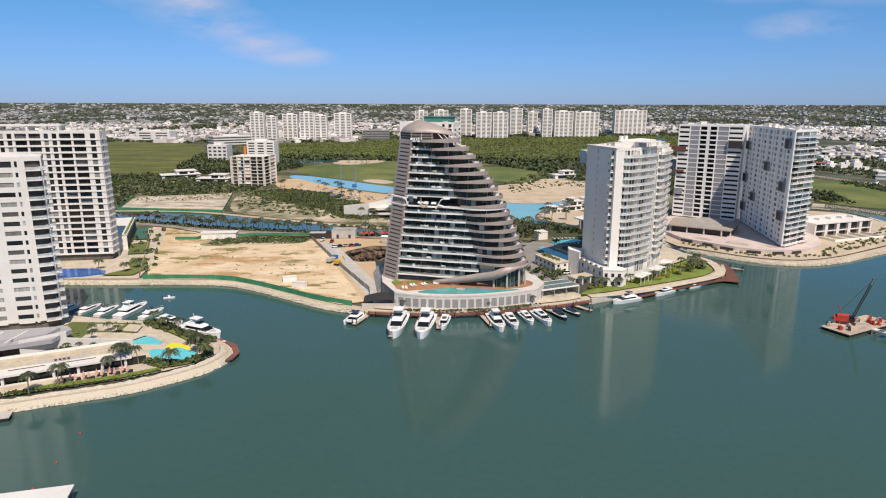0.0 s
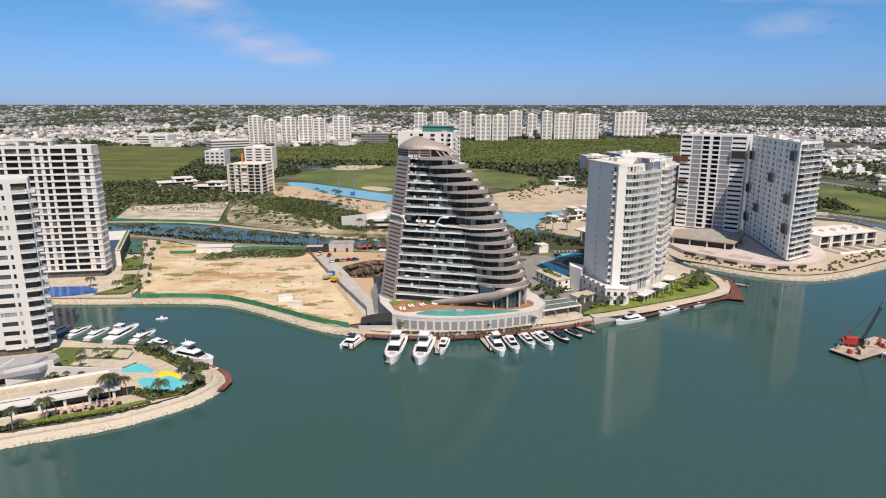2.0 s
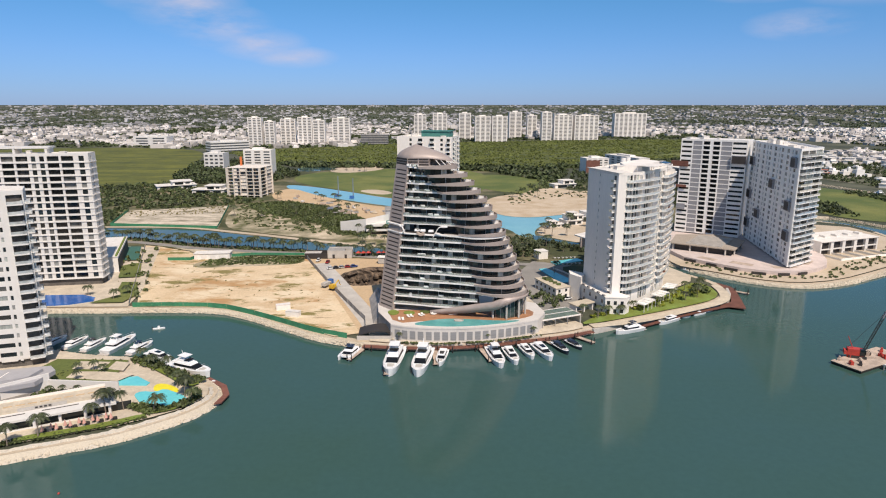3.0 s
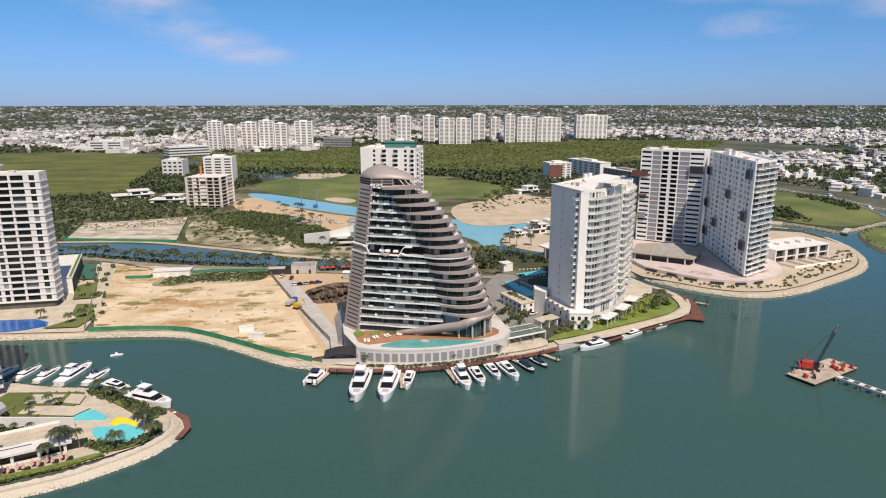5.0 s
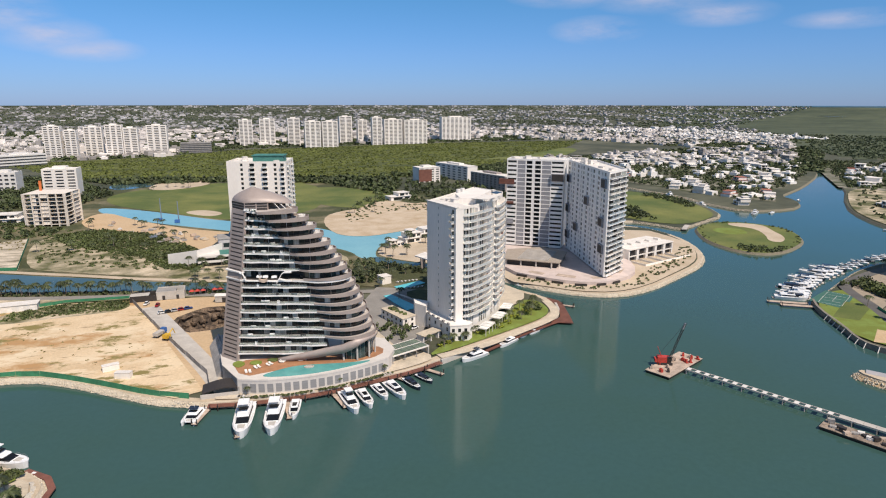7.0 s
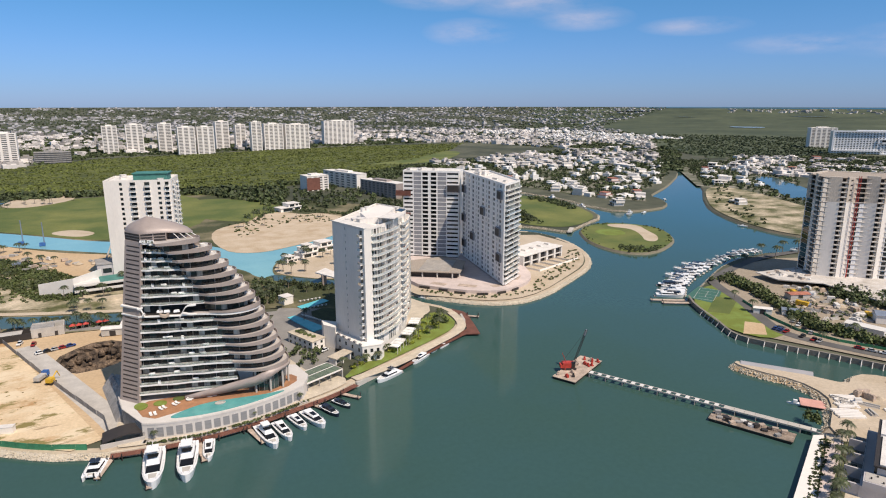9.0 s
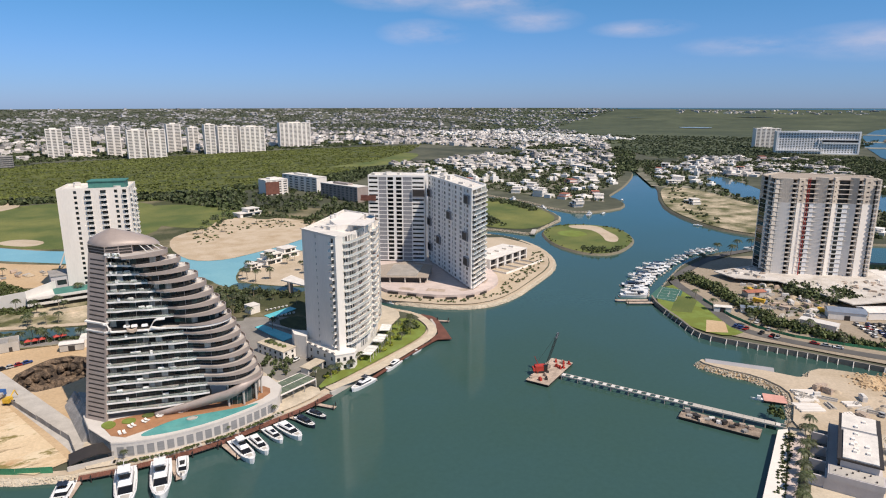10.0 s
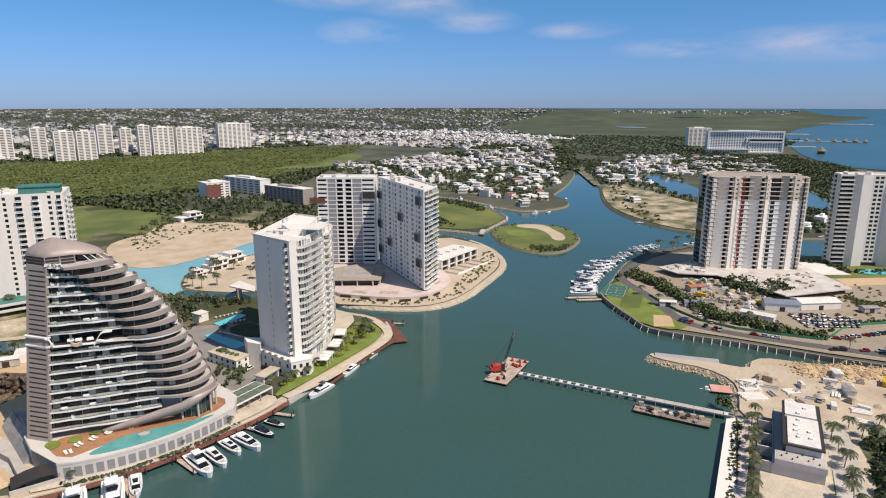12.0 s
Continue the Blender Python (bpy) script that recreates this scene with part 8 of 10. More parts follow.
# marina
rnd = random.Random(17)
line = smooth([(278, 276), (294, 290), (312, 301), (334, 311), (360, 322), (392, 334), (424, 335)], 1, False)
for k in range(26):
    f = k / 25 * (len(line) - 1)
    i = min(len(line) - 2, int(f))
    p = Vector(line[i]).lerp(Vector(line[i + 1]), f - i)
    L = rnd.uniform(13, 20) * (1 if k < 16 else 0.62)
    ang = 142 - k * 1.2 + rnd.uniform(-4, 4)
    yacht(L, pose(p.x + math.cos(radians(ang)) * L * 0.5, p.y + math.sin(radians(ang)) * L * 0.5, 0, 0, 0, ang + (180 if k % 5 == 0 else 0)), rnd.choice((0, 0, 1, 1, 0, 2)), "marina yachts")
yacht(17, pose(452, 322, 0, 0, 0, 150), 0, "marina yachts")
finger(272, 270, 150, 20, 3)
finger(276, 262, 150, 22, 3)
for x, y, a, L in ((452, 514, 30, 14), (470, 512, 20, 9), (436, 575, 100, 12), (560, 572, 60, 8), (500, 414, 120, 9), (443, 640, 80, 16), (575, 268, 140, 18), (620, 240, 150, 12), (135, 345, 120, 6), (146, 336, 130, 5), (126, 341, 120, 6), (236, 166, 120, 4), (228, 163, 100, 5)):
    yacht(L, pose(x, y, 0, 0, 0, a), 4 if L < 10 else 0, "boats moored in the channels")
for x, y in ((-90, 141), (-88, 128), (-87, 118), (-85, 112)):
    me = Mesh()
    ring = [[(0.3 * math.cos(t) * r, 0.3 * math.sin(t) * r, z) for t in (2 * math.pi * k / 10 for k in range(10))] for r, z in ((0.3, -0.2), (1, 0.05), (0.9, 0.25), (0.3, 0.4))]
    thing("buoy", "small red mooring buoy", "buoy", pose(x, y, 0), "mooring buoys", data=me.loft(ring).data("buoy", M_RED))
roof = thing("boat_shelter", "flat white roof of a floating shelter", "shelter", pose(-80, 110, 0, 0, 0, 14))
part("roof", Mesh().box(-9, 5, -4, 4, 2.9, 3.2).data("roof", M_WHITE), roof)
for x in (-8.6, 4.4):
    for y in (-3.7, 3.5):
        part("post", Mesh().box(x, x + 0.2, y, y + 0.2, -0.5, 2.9).data("post", M_STEEL), roof)
dock = barge((-116, 147.5), 20, 8, 4, "grey floating dock at the rock shore", M_CONCRETE)

# ---- fences, hoardings and site clutter ----
def fence_line(name, label, line, height, material, post=None, gap=3.0, z=GROUND):
    """A thin fence with posts along a line."""
    f = thing(name, label, "fence", pose(line[0][0], line[0][1], z))
    ox, oy = line[0]
    for a, b in zip(line, line[1:]):
        d = Vector(b) - Vector(a)
        ang = math.degrees(math.atan2(d.y, d.x))
        n = max(1, int(d.length / gap))
        w = d.length / n
        panel = Mesh().box(0, w - 0.06, -0.04, 0.04, 0.05, height).data("panel", material)
        for k in range(n):
            p = Vector(a) + d * (k / n)
            part("panel", panel, f, pose(p.x - ox, p.y - oy, 0, (k * 37 % 7 - 3) * 0.9, 0, ang))
    return f


fence_line("hoarding", "green mesh hoarding along the shore of the sand lot", smooth([(-137, 275), (-120, 275.6), (-98, 274.6), (-84, 267), (-66, 255), (-50, 243.4), (-36, 237)], 1, False), 2.2, M_GREEN_NET, gap=4)
fence_line("hoarding", "green mesh hoarding at the back of the sand lot", [(-157, 358.5), (-144, 359), (-143, 364), (-132, 364), (-113, 370.5), (-78, 370)], 2.2, M_GREEN_NET, gap=5)
fence_line("hoarding", "green mesh hoarding round the cleared lot", [(-263, 530), (-245, 465), (-162, 454), (-187, 554)], 2.2, M_GREEN_NET, gap=6)
fence_line("site_wall", "grey concrete block wall beside the ramp", [(-79, 365), (-52.5, 302), (-31.5, 256), (-29.5, 243)], 2.6, M_CONCRETE_DK, gap=6)
fence_line("site_wall", "stone wall between garden and sand lot", [(-188, 398), (-139, 276)], 2.0, M_CONCRETE, gap=6)
fence_line("hoarding", "green hoarding along the car park", [(296, 250), (284, 222), (280, 204), (284, 186), (294, 168), (304, 152.5), (314, 152), (330, 154), (345, 150), (358, 144), (380, 138)], 2.0, M_GREEN_NET, gap=6)
# excavation beside the tower
pit = thing("excavation", "dark rough-sided excavation full of broken rock", "pit", pose(-44, 322, GROUND))
rnd = random.Random(3)
loop = []
for i in range(len(PIT)):
    (ax, ay), (bx, by) = ccw(PIT)[i], ccw(PIT)[(i + 1) % len(PIT)]
    for f in (0, 0.25, 0.5, 0.75):
        loop.append((ax + (bx - ax) * f + 44, ay + (by - ay) * f - 322))
rings = []
for grow, z in ((0.9, 0.34), (0.2, 0.1), (-0.7, -1.0), (-0.4, -2.6), (-1.3, -4.2), (-1.0, -5.8), (-2.6, -7.4), (-5.0, -8.2), (-9.0, -8.4)):
    ring = offset(loop, grow)
    rings.append([(x + (rnd.uniform(-1.1, 1.1) if z < 0 else rnd.uniform(-0.5, 0.5)), y + (rnd.uniform(-1.1, 1.1) if z < 0 else rnd.uniform(-0.5, 0.5)), z + (rnd.uniform(-0.4, 0.4) if z < 0 else 0)) for x, y in ring])
face = Mesh().loft([r[::-1] for r in rings], 0, True, False)
face.add(rings[-1], [tuple(range(len(rings[-1])))])
part("rock_face", face.data("rock_face", M_RUBBLE), pit)
rng_pit = np.random.default_rng(5)
boulders = Mesh()
for _ in range(260):
    x, y = rng_pit.uniform(-54, -18), rng_pit.uniform(301, 343)
    if inside(x, y, offset(ccw(PIT), -1.0)):
        edge_d = 0 if inside(x, y, offset(ccw(PIT), -5)) else 1
        s, z = rng_pit.uniform(0.6, 2.0), -8.2 + edge_d * rng_pit.uniform(0, 5.5)
        boulders.loft([[(x + 44 + s * f * math.cos(t) * rng_pit.uniform(0.7, 1.2), y - 322 + s * f * math.sin(t) * rng_pit.uniform(0.7, 1.2), z + h * s) for t in (2 * math.pi * k / 6 for k in range(6))] for f, h in ((0.8, -0.5), (1.0, 0.2), (0.5, 0.8))])
tagged(part("loose_rock", boulders.data("loose_rock", M_RUBBLE), pit), kind="stuff")
for x, y, a in ((-69, 271, 20), (-62.5, 262, -15)):
    crate = thing("site_container", "pale dusty container on the sand lot", "container", pose(x, y, GROUND + 0.3, 0, 0, a))
    part("body", Mesh().box(-3, 3, -1.2, 1.2, 0, 2.4).data("body", M_STUCCO), crate)
    part("roof", Mesh().box(-3.1, 3.1, -1.3, 1.3, 2.4, 2.55).data("roof", M_ROOF), crate)
ramp = thing("retaining_wall", "sloping grey ribbed retaining wall beside the tower", "wall", pose(-24.6, 265, GROUND))
for k in range(8):
    part("rib", Mesh().loft([[(-0.4, -0.4, 0), (0.4, -0.4, 0), (0.4, 3.2, 0), (-0.4, 3.2, 0)], [(3.4, -0.4, 5.6), (4.2, -0.4, 5.6), (4.2, 2.6, 5.6), (3.4, 2.6, 5.6)]]).data("rib", M_CONCRETE_DK), ramp, pose(-2.8 - 0.7 * k, -6 + 3.6 * k, 0, 0, 0, 12))
part("wall", Mesh().loft([[(-3.5, -12, 0), (1, -14, 0), (2, 14, 0), (-9, 22, 0)], [(1.0, -12, 6.0), (3, -13, 6.0), (4, 14, 6.0), (-3, 20, 6.0)]]).data("wall", M_CONCRETE_DK), ramp)
cano = thing("garage_entrance", "dark curved metal canopy over a garage entrance", "canopy", pose(-24.5, 238, GROUND))
rings = []
for k in range(9):
    f = k / 8
    rings.append([(-7 + 13 * f, -2.4, 2.0 + 1.6 * math.sin(math.pi * f * 0.8)), (-7 + 13 * f, 3.2, 3.0 + 1.6 * math.sin(math.pi * f * 0.8)), (-7 + 13 * f, 3.2, 2.6 + 1.6 * math.sin(math.pi * f * 0.8)), (-7 + 13 * f, -2.4, 1.6 + 1.6 * math.sin(math.pi * f * 0.8))])
part("canopy", Mesh().loft(rings).data("canopy", M_TAUPE_DK), cano)
part("side_wall", Mesh().box(-7.5, 6, -3, -2.6, -0.2, 1.7).data("side_wall", M_CONCRETE), cano)
part("side_wall", Mesh().box(5.4, 6, -2.6, 3.4, -0.2, 3.2).data("side_wall", M_CONCRETE_DK), cano)


def car(m, paint, group):
    c = thing("car", "parked car with dark windows", "car", m, group)
    part("body", Mesh().loft([[(-2.1, -0.85, 0.3), (2.1, -0.8, 0.3), (2.1, 0.8, 0.3), (-2.1, 0.85, 0.3)], [(-2.15, -0.88, 0.75), (2.15, -0.82, 0.65), (2.15, 0.82, 0.65), (-2.15, 0.88, 0.75)], [(-2.1, -0.85, 0.95), (2.0, -0.78, 0.82), (2.0, 0.78, 0.82), (-2.1, 0.85, 0.95)]]).data("body", paint), c)
    part("cabin", Mesh().loft([[(-1.7, -0.8, 0.93), (1.0, -0.76, 0.88), (1.0, 0.76, 0.88), (-1.7, 0.8, 0.93)], [(-1.2, -0.64, 1.48), (0.35, -0.62, 1.48), (0.35, 0.62, 1.48), (-1.2, 0.64, 1.48)]]).data("cabin", M_TINT), c)
    part("roof", Mesh().box(-1.2, 0.35, -0.64, 0.64, 1.48, 1.53).data("roof", paint), c)
    wh = Mesh().tube((0, -0.1, 0), (0, 0.1, 0), 0.32, n=10).data("wheel", M_TAUPE_DK)
    for x in (-1.35, 1.35):
        for y in (-0.82, 0.82):
            part("wheel", wh, c, pose(x, y, 0.32))
    return c


paints = [mat("car_paint_%s" % s, col, 0.3, 0.05, 0.3, 2) for s, col in (("white", (0.75, 0.75, 0.74)), ("black", (0.02, 0.02, 0.022)), ("silver", (0.4, 0.41, 0.42)), ("red", (0.3, 0.02, 0.02)), ("blue", (0.03, 0.06, 0.2)))]
cars = [car(pose(-60 + 3 * k, 339 + k, GROUND + 0.6, 0, 0, 20), p, "parked cars") for k, p in enumerate(paints)]
rnd = random.Random(12)


def park(x, y, a):
    copy_thing(cars[rnd.choice((0, 0, 1, 1, 2, 2, 3, 4))], pose(x, y, GROUND + 0.75, 0, 0, a + rnd.choice((0, 180)) + rnd.uniform(-4, 4)))


d = Vector((0.80, -0.60))
e = Vector((-0.60, -0.80))
for row in range(4):
    for k in range(11):
        p = Vector((329, 180)) + d * (2.9 * k) + e * (5.6 * row)
        if rnd.random() < 0.8:
            park(p.x, p.y, 233)
for a, b, ang, n in (((309, 150), (340, 138), -62, 12), ((295, 143), (313, 127), -40, 8), ((272, 211), (275, 190), 10, 9), ((283, 176), (294, 154), -66, 6)):
    for k in range(n):
        f = k / (n - 1)
        if rnd.random() < 0.75:
            park(a[0] + (b[0] - a[0]) * f, a[1] + (b[1] - a[1]) * f, ang)
for x, y, a in ((290, 214, 20), (287, 209, 20), (284, 204, 20), (282, 199, 20), (301, 196, 60), (58, 284, 30), (64, 280, 120), (70, 300, 60), (54, 292, 50), (-64, 352, 80), (-70, 356, 80), (200, 88, 70), (233, 122, 20), (150, 100, 40)):
    park(x, y, a)


def shed_building(m, w, d, h, wall, roof, label, group=""):
    s = thing("shed", label, "shed", m, group)
    part("wall", Mesh().box(-w / 2, w / 2, -d / 2, d / 2, 0, h).data("wall", wall), s)
    part("roof", Mesh().loft([[(-w / 2 - 0.4, -d / 2 - 0.4, h), (-w / 2 - 0.4, 0, h + d * 0.13), (-w / 2 - 0.4, d / 2 + 0.4, h), (-w / 2 - 0.4, 0, h - 0.1)], [(w / 2 + 0.4, -d / 2 - 0.4, h), (w / 2 + 0.4, 0, h + d * 0.13), (w / 2 + 0.4, d / 2 + 0.4, h), (w / 2 + 0.4, 0, h - 0.1)]]).data("roof", roof), s)
    part("door", Mesh().box(-1.4, 1.4, -d / 2 - 0.06, -d / 2 + 0.1, 0, 2.6).data("door", M_TAUPE_DK), s)
    return s


for x, y, a, w, d_, h, wl, rf, lab in ((336, 190, -49, 18, 10, 4.4, M_STUCCO, M_METAL_BLUE, "long store shed with a blue-grey metal roof"), (356, 180, -30, 24, 11, 4.2, M_STUCCO, M_ROOF, "white open-sided store shed"),
                                       (308, 188, -75, 17, 6, 3.6, M_WHITE, M_WHITE, "white barrel-roofed site shed"), (300, 222, -48, 10, 5, 3, M_STUCCO, M_METAL_BLUE, "small blue-roofed site hut"),
                                       (288, 231, -48, 9, 4, 3, M_WHITE, M_ROOF, "white site cabin beside the road"), (372, 158, -30, 9, 5, 3, M_CONCRETE, M_CONCRETE_DK, "grey-roofed store by the sheds"), (262, 128, 40, 5, 3, 3, M_WHITE, M_ROOF, "white site cabin by the spit"),
                                       (249, 118, 40, 8, 3, 3, M_STUCCO_LIFTED, M_CONCRETE_DK, "long grey site cabin"), (330, 240, -20, 12, 6, 3, M_CONCRETE, M_TILE, "low site store with a brown roof"), (-30, 352, -10, 10, 5, 3.4, M_CONCRETE, M_ROOF, "site office by the canal street")):
    shed_building(pose(x, y, GROUND + 0.75, 0, 0, a), w, d_, h, wl, rf, lab)
# podium slab of the raw tower
slab = thing("podium_slab", "pale unfinished concrete podium slab on columns", "slab", pose(392, 262, GROUND + 0.75))
P = ccw([(-44, 20), (-2, 16), (6, 20), (46, -34), (10, -83), (-39, -67), (-32, -40), (-30, -16), (-47, 2)])
part("slab", Mesh().prism(P, 2.8, 3.4).data("slab", M_SLABWORK), slab)
for k in range(9):
    for q in range(3):
        x, y = -37 + 7.4 * k, -62 - 1.2 * k + 14 * q
        if inside(x, y, offset(P, -1)):
            part("column", Mesh().box(x - 0.3, x + 0.3, y - 0.3, y + 0.3, 0, 2.8).data("column", M_CONCRETE_DK), slab)
# loose stores on both yards
kinds = (("timber_load", "stack of grey timber on the yard", M_CONCRETE_DK), ("container", "white storage container on the yard", M_WHITE), ("rubble_mound", "heap of pale rubble on the yard", M_SAND_PALE), ("pipe_load", "stack of pale pipes on the yard", M_CONCRETE), ("container", "blue storage container on the yard", M_METAL_BLUE), ("pallet", "stack of brown pallets on the yard", M_RUST), ("dump_truck", "yellow dump truck parked on the yard", M_YELLOW))
rnd = random.Random(31)
YARDS = [[(300, 200), (330, 250), (352, 262), (372, 236), (350, 200), (320, 196)], [(217, 144), (231, 153), (246, 140), (272, 112), (252, 98), (226, 118)], [(-60, 330), (-30, 346), (-20, 310), (-30, 280)], [(-150, 620), (-120, 590), (-60, 530), (-30, 520), (-80, 505), (-130, 580)], [(360, 230), (380, 200), (400, 190), (380, 240)]]
rubble_line = [(262, 141), (268, 136), (274, 131), (270, 128), (258, 138), (279, 126), (284, 119), (264, 132), (288, 112), (276, 121)]
for x, y in rubble_line:
    rr = [[(5.2 * f * math.cos(t) * rnd.uniform(0.7, 1.3), 4.0 * f * math.sin(t) * rnd.uniform(0.7, 1.3), z + rnd.uniform(-0.45, 0.45)) for t in (2 * math.pi * k / 14 for k in range(14))] for f, z in ((1, -0.3), (0.8, 0.6), (0.55, 1.1), (0.25, 1.6), (0.08, 1.7))]
    thing("rubble_mound", "long heap of broken sandstone on the spit", "rubble", pose(x, y, GROUND + 0.6, 0, 0, -50), "rubble heaps", data=Mesh().loft(rr).data("rubble_mound", M_SAND))
for yard, count in zip(YARDS, (84, 40, 0, 30, 14)):
    made = 0
    while made < count:
        xs, ys = [p[0] for p in yard], [p[1] for p in yard]
        x, y = rnd.uniform(min(xs), max(xs)), rnd.uniform(min(ys), max(ys))
        if not inside(x, y, yard):
            continue
        nm, lab, mt = kinds[rnd.choice((0, 0, 0, 1, 2, 2, 2, 3, 3, 3, 4, 5, 5, 0, 2, 3, 0, 2, 3, 1, 5, 6)) if rnd.random() < 0.93 else 1]
        me = Mesh()
        if nm == "rubble_mound":
            r = rnd.uniform(1.4, 3.2)
            rr = [[(r * f * math.cos(t) * rnd.uniform(0.8, 1.2), r * f * math.sin(t) * rnd.uniform(0.8, 1.2), z) for t in (2 * math.pi * k / 9 for k in range(9))] for f, z in ((1, 0), (0.6, r * 0.3), (0.2, r * 0.48))]
            me.loft(rr)
        elif nm == "pipe_load" or nm == "timber_load":
            L_ = rnd.uniform(1.6, 4)
            prof = [(-1.3, 0)]
            for k in range(5):
                prof += [(-1.2 + 0.5 * k, 0.5 + 0.3 * (k % 3)), (-0.8 + 0.5 * k, 0.5 + 0.3 * (k % 3)), (-0.75 + 0.5 * k, 0.3)]
            prof += [(1.4, 0)]
            me.loft([[(-L_, y, z) for y, z in prof], [(L_, y, z) for y, z in prof]])
        elif nm == "dump_truck":
            me.box(-3, 2, -1.2, 1.2, 0.9, 2.6).box(2.1, 3.6, -1.1, 1.1, 0.6, 2.7).box(-2.6, -1.4, -1.3, 1.3, 0, 1.0).box(1.8, 3.0, -1.3, 1.3, 0, 1.0)
        else:
            q = rnd.uniform(0.45, 0.95)
            me.box(-3 * q, 3 * q, -1.2 * q, 1.2 * q, 0, rnd.uniform(0.7, 2.2)).box(-2.8 * q, 2.6 * q, -1.26 * q, -1.2 * q, 0.2, 0.8).box(-2.4 * q, 1.6 * q, -0.8 * q, 0.9 * q, 0.6, rnd.uniform(1.2, 2.5))
        thing(nm, lab, "site store", pose(x, y, GROUND + 0.7, 0, 0, rnd.uniform(0, 180)), "yard stores", data=me.data(nm, mt))
        made += 1
for x, y, a, n, L_ in ((226, 147, 148, 5, 9), (221, 143, 150, 4, 8), (215, 139, 149, 6, 10), (244, 121, 20, 3, 6), (236, 108, 120, 4, 7), (228, 104, 110, 3, 6), (232, 132, 150, 4, 6), (222, 128, 60, 3, 5)):
    stack = thing("slab_stack", "stack of pale precast concrete beams on the spit", "site store", pose(x, y, GROUND + 0.7, 0, 0, a), "precast stacks")
    for k in range(n):
        part("beam", Mesh().box(-L_ / 2 + 0.3 * (k % 2), L_ / 2 - 0.2 * (k % 3), -0.45, 0.45, 0.05, 0.7).data("beam", M_STUCCO), stack, pose(0, 1.15 * k - 0.55 * n, 0, 0, 0, (k % 3) - 1))
SLAB_YARD = [(358, 200), (400, 184), (420, 212), (396, 226), (372, 232), (366, 216)]
made = 0
while made < 70:
    x, y = rnd.uniform(346, 424), rnd.uniform(180, 284)
    if not inside(x, y, SLAB_YARD) and not inside(x, y, [(350, 268), (362, 252), (392, 262), (388, 276), (352, 278)]):
        continue
    nm, lab, mt = (("timber_load", "shuttering boards stacked on the podium slab", M_RUST), ("material_pallet", "pallet of pale blocks on the podium slab", M_STUCCO), ("steel_load", "bundle of grey steel on the podium slab", M_CONCRETE_DK))[made % 3]
    w, d_, h_ = rnd.uniform(1.0, 3.6), rnd.uniform(0.6, 1.6), rnd.uniform(0.25, 0.9)
    thing(nm, lab, "site store", pose(x, y, GROUND + 4.15, 0, 0, rnd.uniform(0, 180)), "stores on the podium", data=Mesh().box(-w / 2, w / 2, -d_ / 2, d_ / 2, 0, h_).box(-w / 2 + 0.2, w / 2 - 0.5, -d_ / 2 + 0.1, d_ / 2 - 0.2, h_, h_ + 0.25).data(nm, mt))
    made += 1
for x, y, h in ((-100, 612, 20), (-84, 600, 19)):
    pr = thing("piling_rig", "tall blue piling rig on the canal site", "machine", pose(x, y, GROUND + 0.6))
    part("mast", Mesh().tube((0, 0, 0), (0, 0, h), 0.5, 0.35, 6).data("mast", M_METAL_BLUE), pr)
    part("carrier", Mesh().box(-3.4, 0.6, -1.5, 1.5, 0, 2.4).data("carrier", M_BLUE), pr)
cr = thing("mobile_crane", "pale yellow crane boom leaning over the site", "machine", pose(-38, 520, GROUND + 0.6))
part("boom", Mesh().tube((0, 0, 1), (9, 6, 22), 0.6, 0.35, 6).data("boom", M_CONCRETE), cr)
part("carrier", Mesh().box(-4, 2, -1.4, 1.4, 0, 2.4).data("carrier", M_YELLOW), cr)
exc = thing("excavator", "yellow excavator on the ramp", "machine", pose(-52, 300, GROUND + 0.7, 0, 0, 60))
part("track", Mesh().box(-1.6, 1.6, -1.3, -0.7, 0, 0.8).data("track", M_TAUPE_DK), exc)
part("track", Mesh().box(-1.6, 1.6, 0.7, 1.3, 0, 0.8).data("track", M_TAUPE_DK), exc)
part("house", Mesh().box(-1.8, 1.0, -1.2, 1.2, 0.9, 2.6).data("house", M_YELLOW), exc)
part("boom", Mesh().tube((1, 0, 2), (4, 0, 3.8), 0.25, n=6).tube((4, 0, 3.8), (5.4, 0, 1.0), 0.2, n=6).data("boom", M_YELLOW), exc)
tk = thing("truck", "blue and white site truck", "truck", pose(-56, 306, GROUND + 0.7, 0, 0, 65))
part("cab", Mesh().box(2, 4, -1.1, 1.1, 0.6, 2.8).data("cab", M_BLUE), tk)
part("bed", Mesh().box(-3.5, 1.8, -1.2, 1.2, 0.8, 2.2).data("bed", M_CONCRETE), tk)
for x in (-2.5, 2.8):
    for y in (-1.0, 1.0):
        part("wheel", Mesh().tube((x, y - 0.15, 0.5), (x, y + 0.15, 0.5), 0.5, n=10).data("wheel", M_TAUPE_DK), tk)
# court lines, footpath slabs before the podium
lines = thing("court_lines", "white painted tennis court lines", "marking", kind="structure", data=None, m=pose(288, 268.5, GROUND + 0.95, 0, 0, 33))
for x0, x1, y0, y1 in ((-12, 12, -5.5, -5.35), (-12, 12, 5.35, 5.5), (-12, -11.85, -5.5, 5.5), (11.85, 12, -5.5, 5.5), (-6.4, 6.4, -0.07, 0.07), (-6.4, -6.25, -4.1, 4.1), (6.25, 6.4, -4.1, 4.1), (-0.07, 0.07, -6, 6)):
    part("line", Mesh().box(x0, x1, y0, y1, 0, 0.03).data("line", M_WHITE), lines)
walkway = thing("garden_walk", "pale slabs laid across the quay walk", "pavement", pose(0, 231, GROUND), kind="structure")
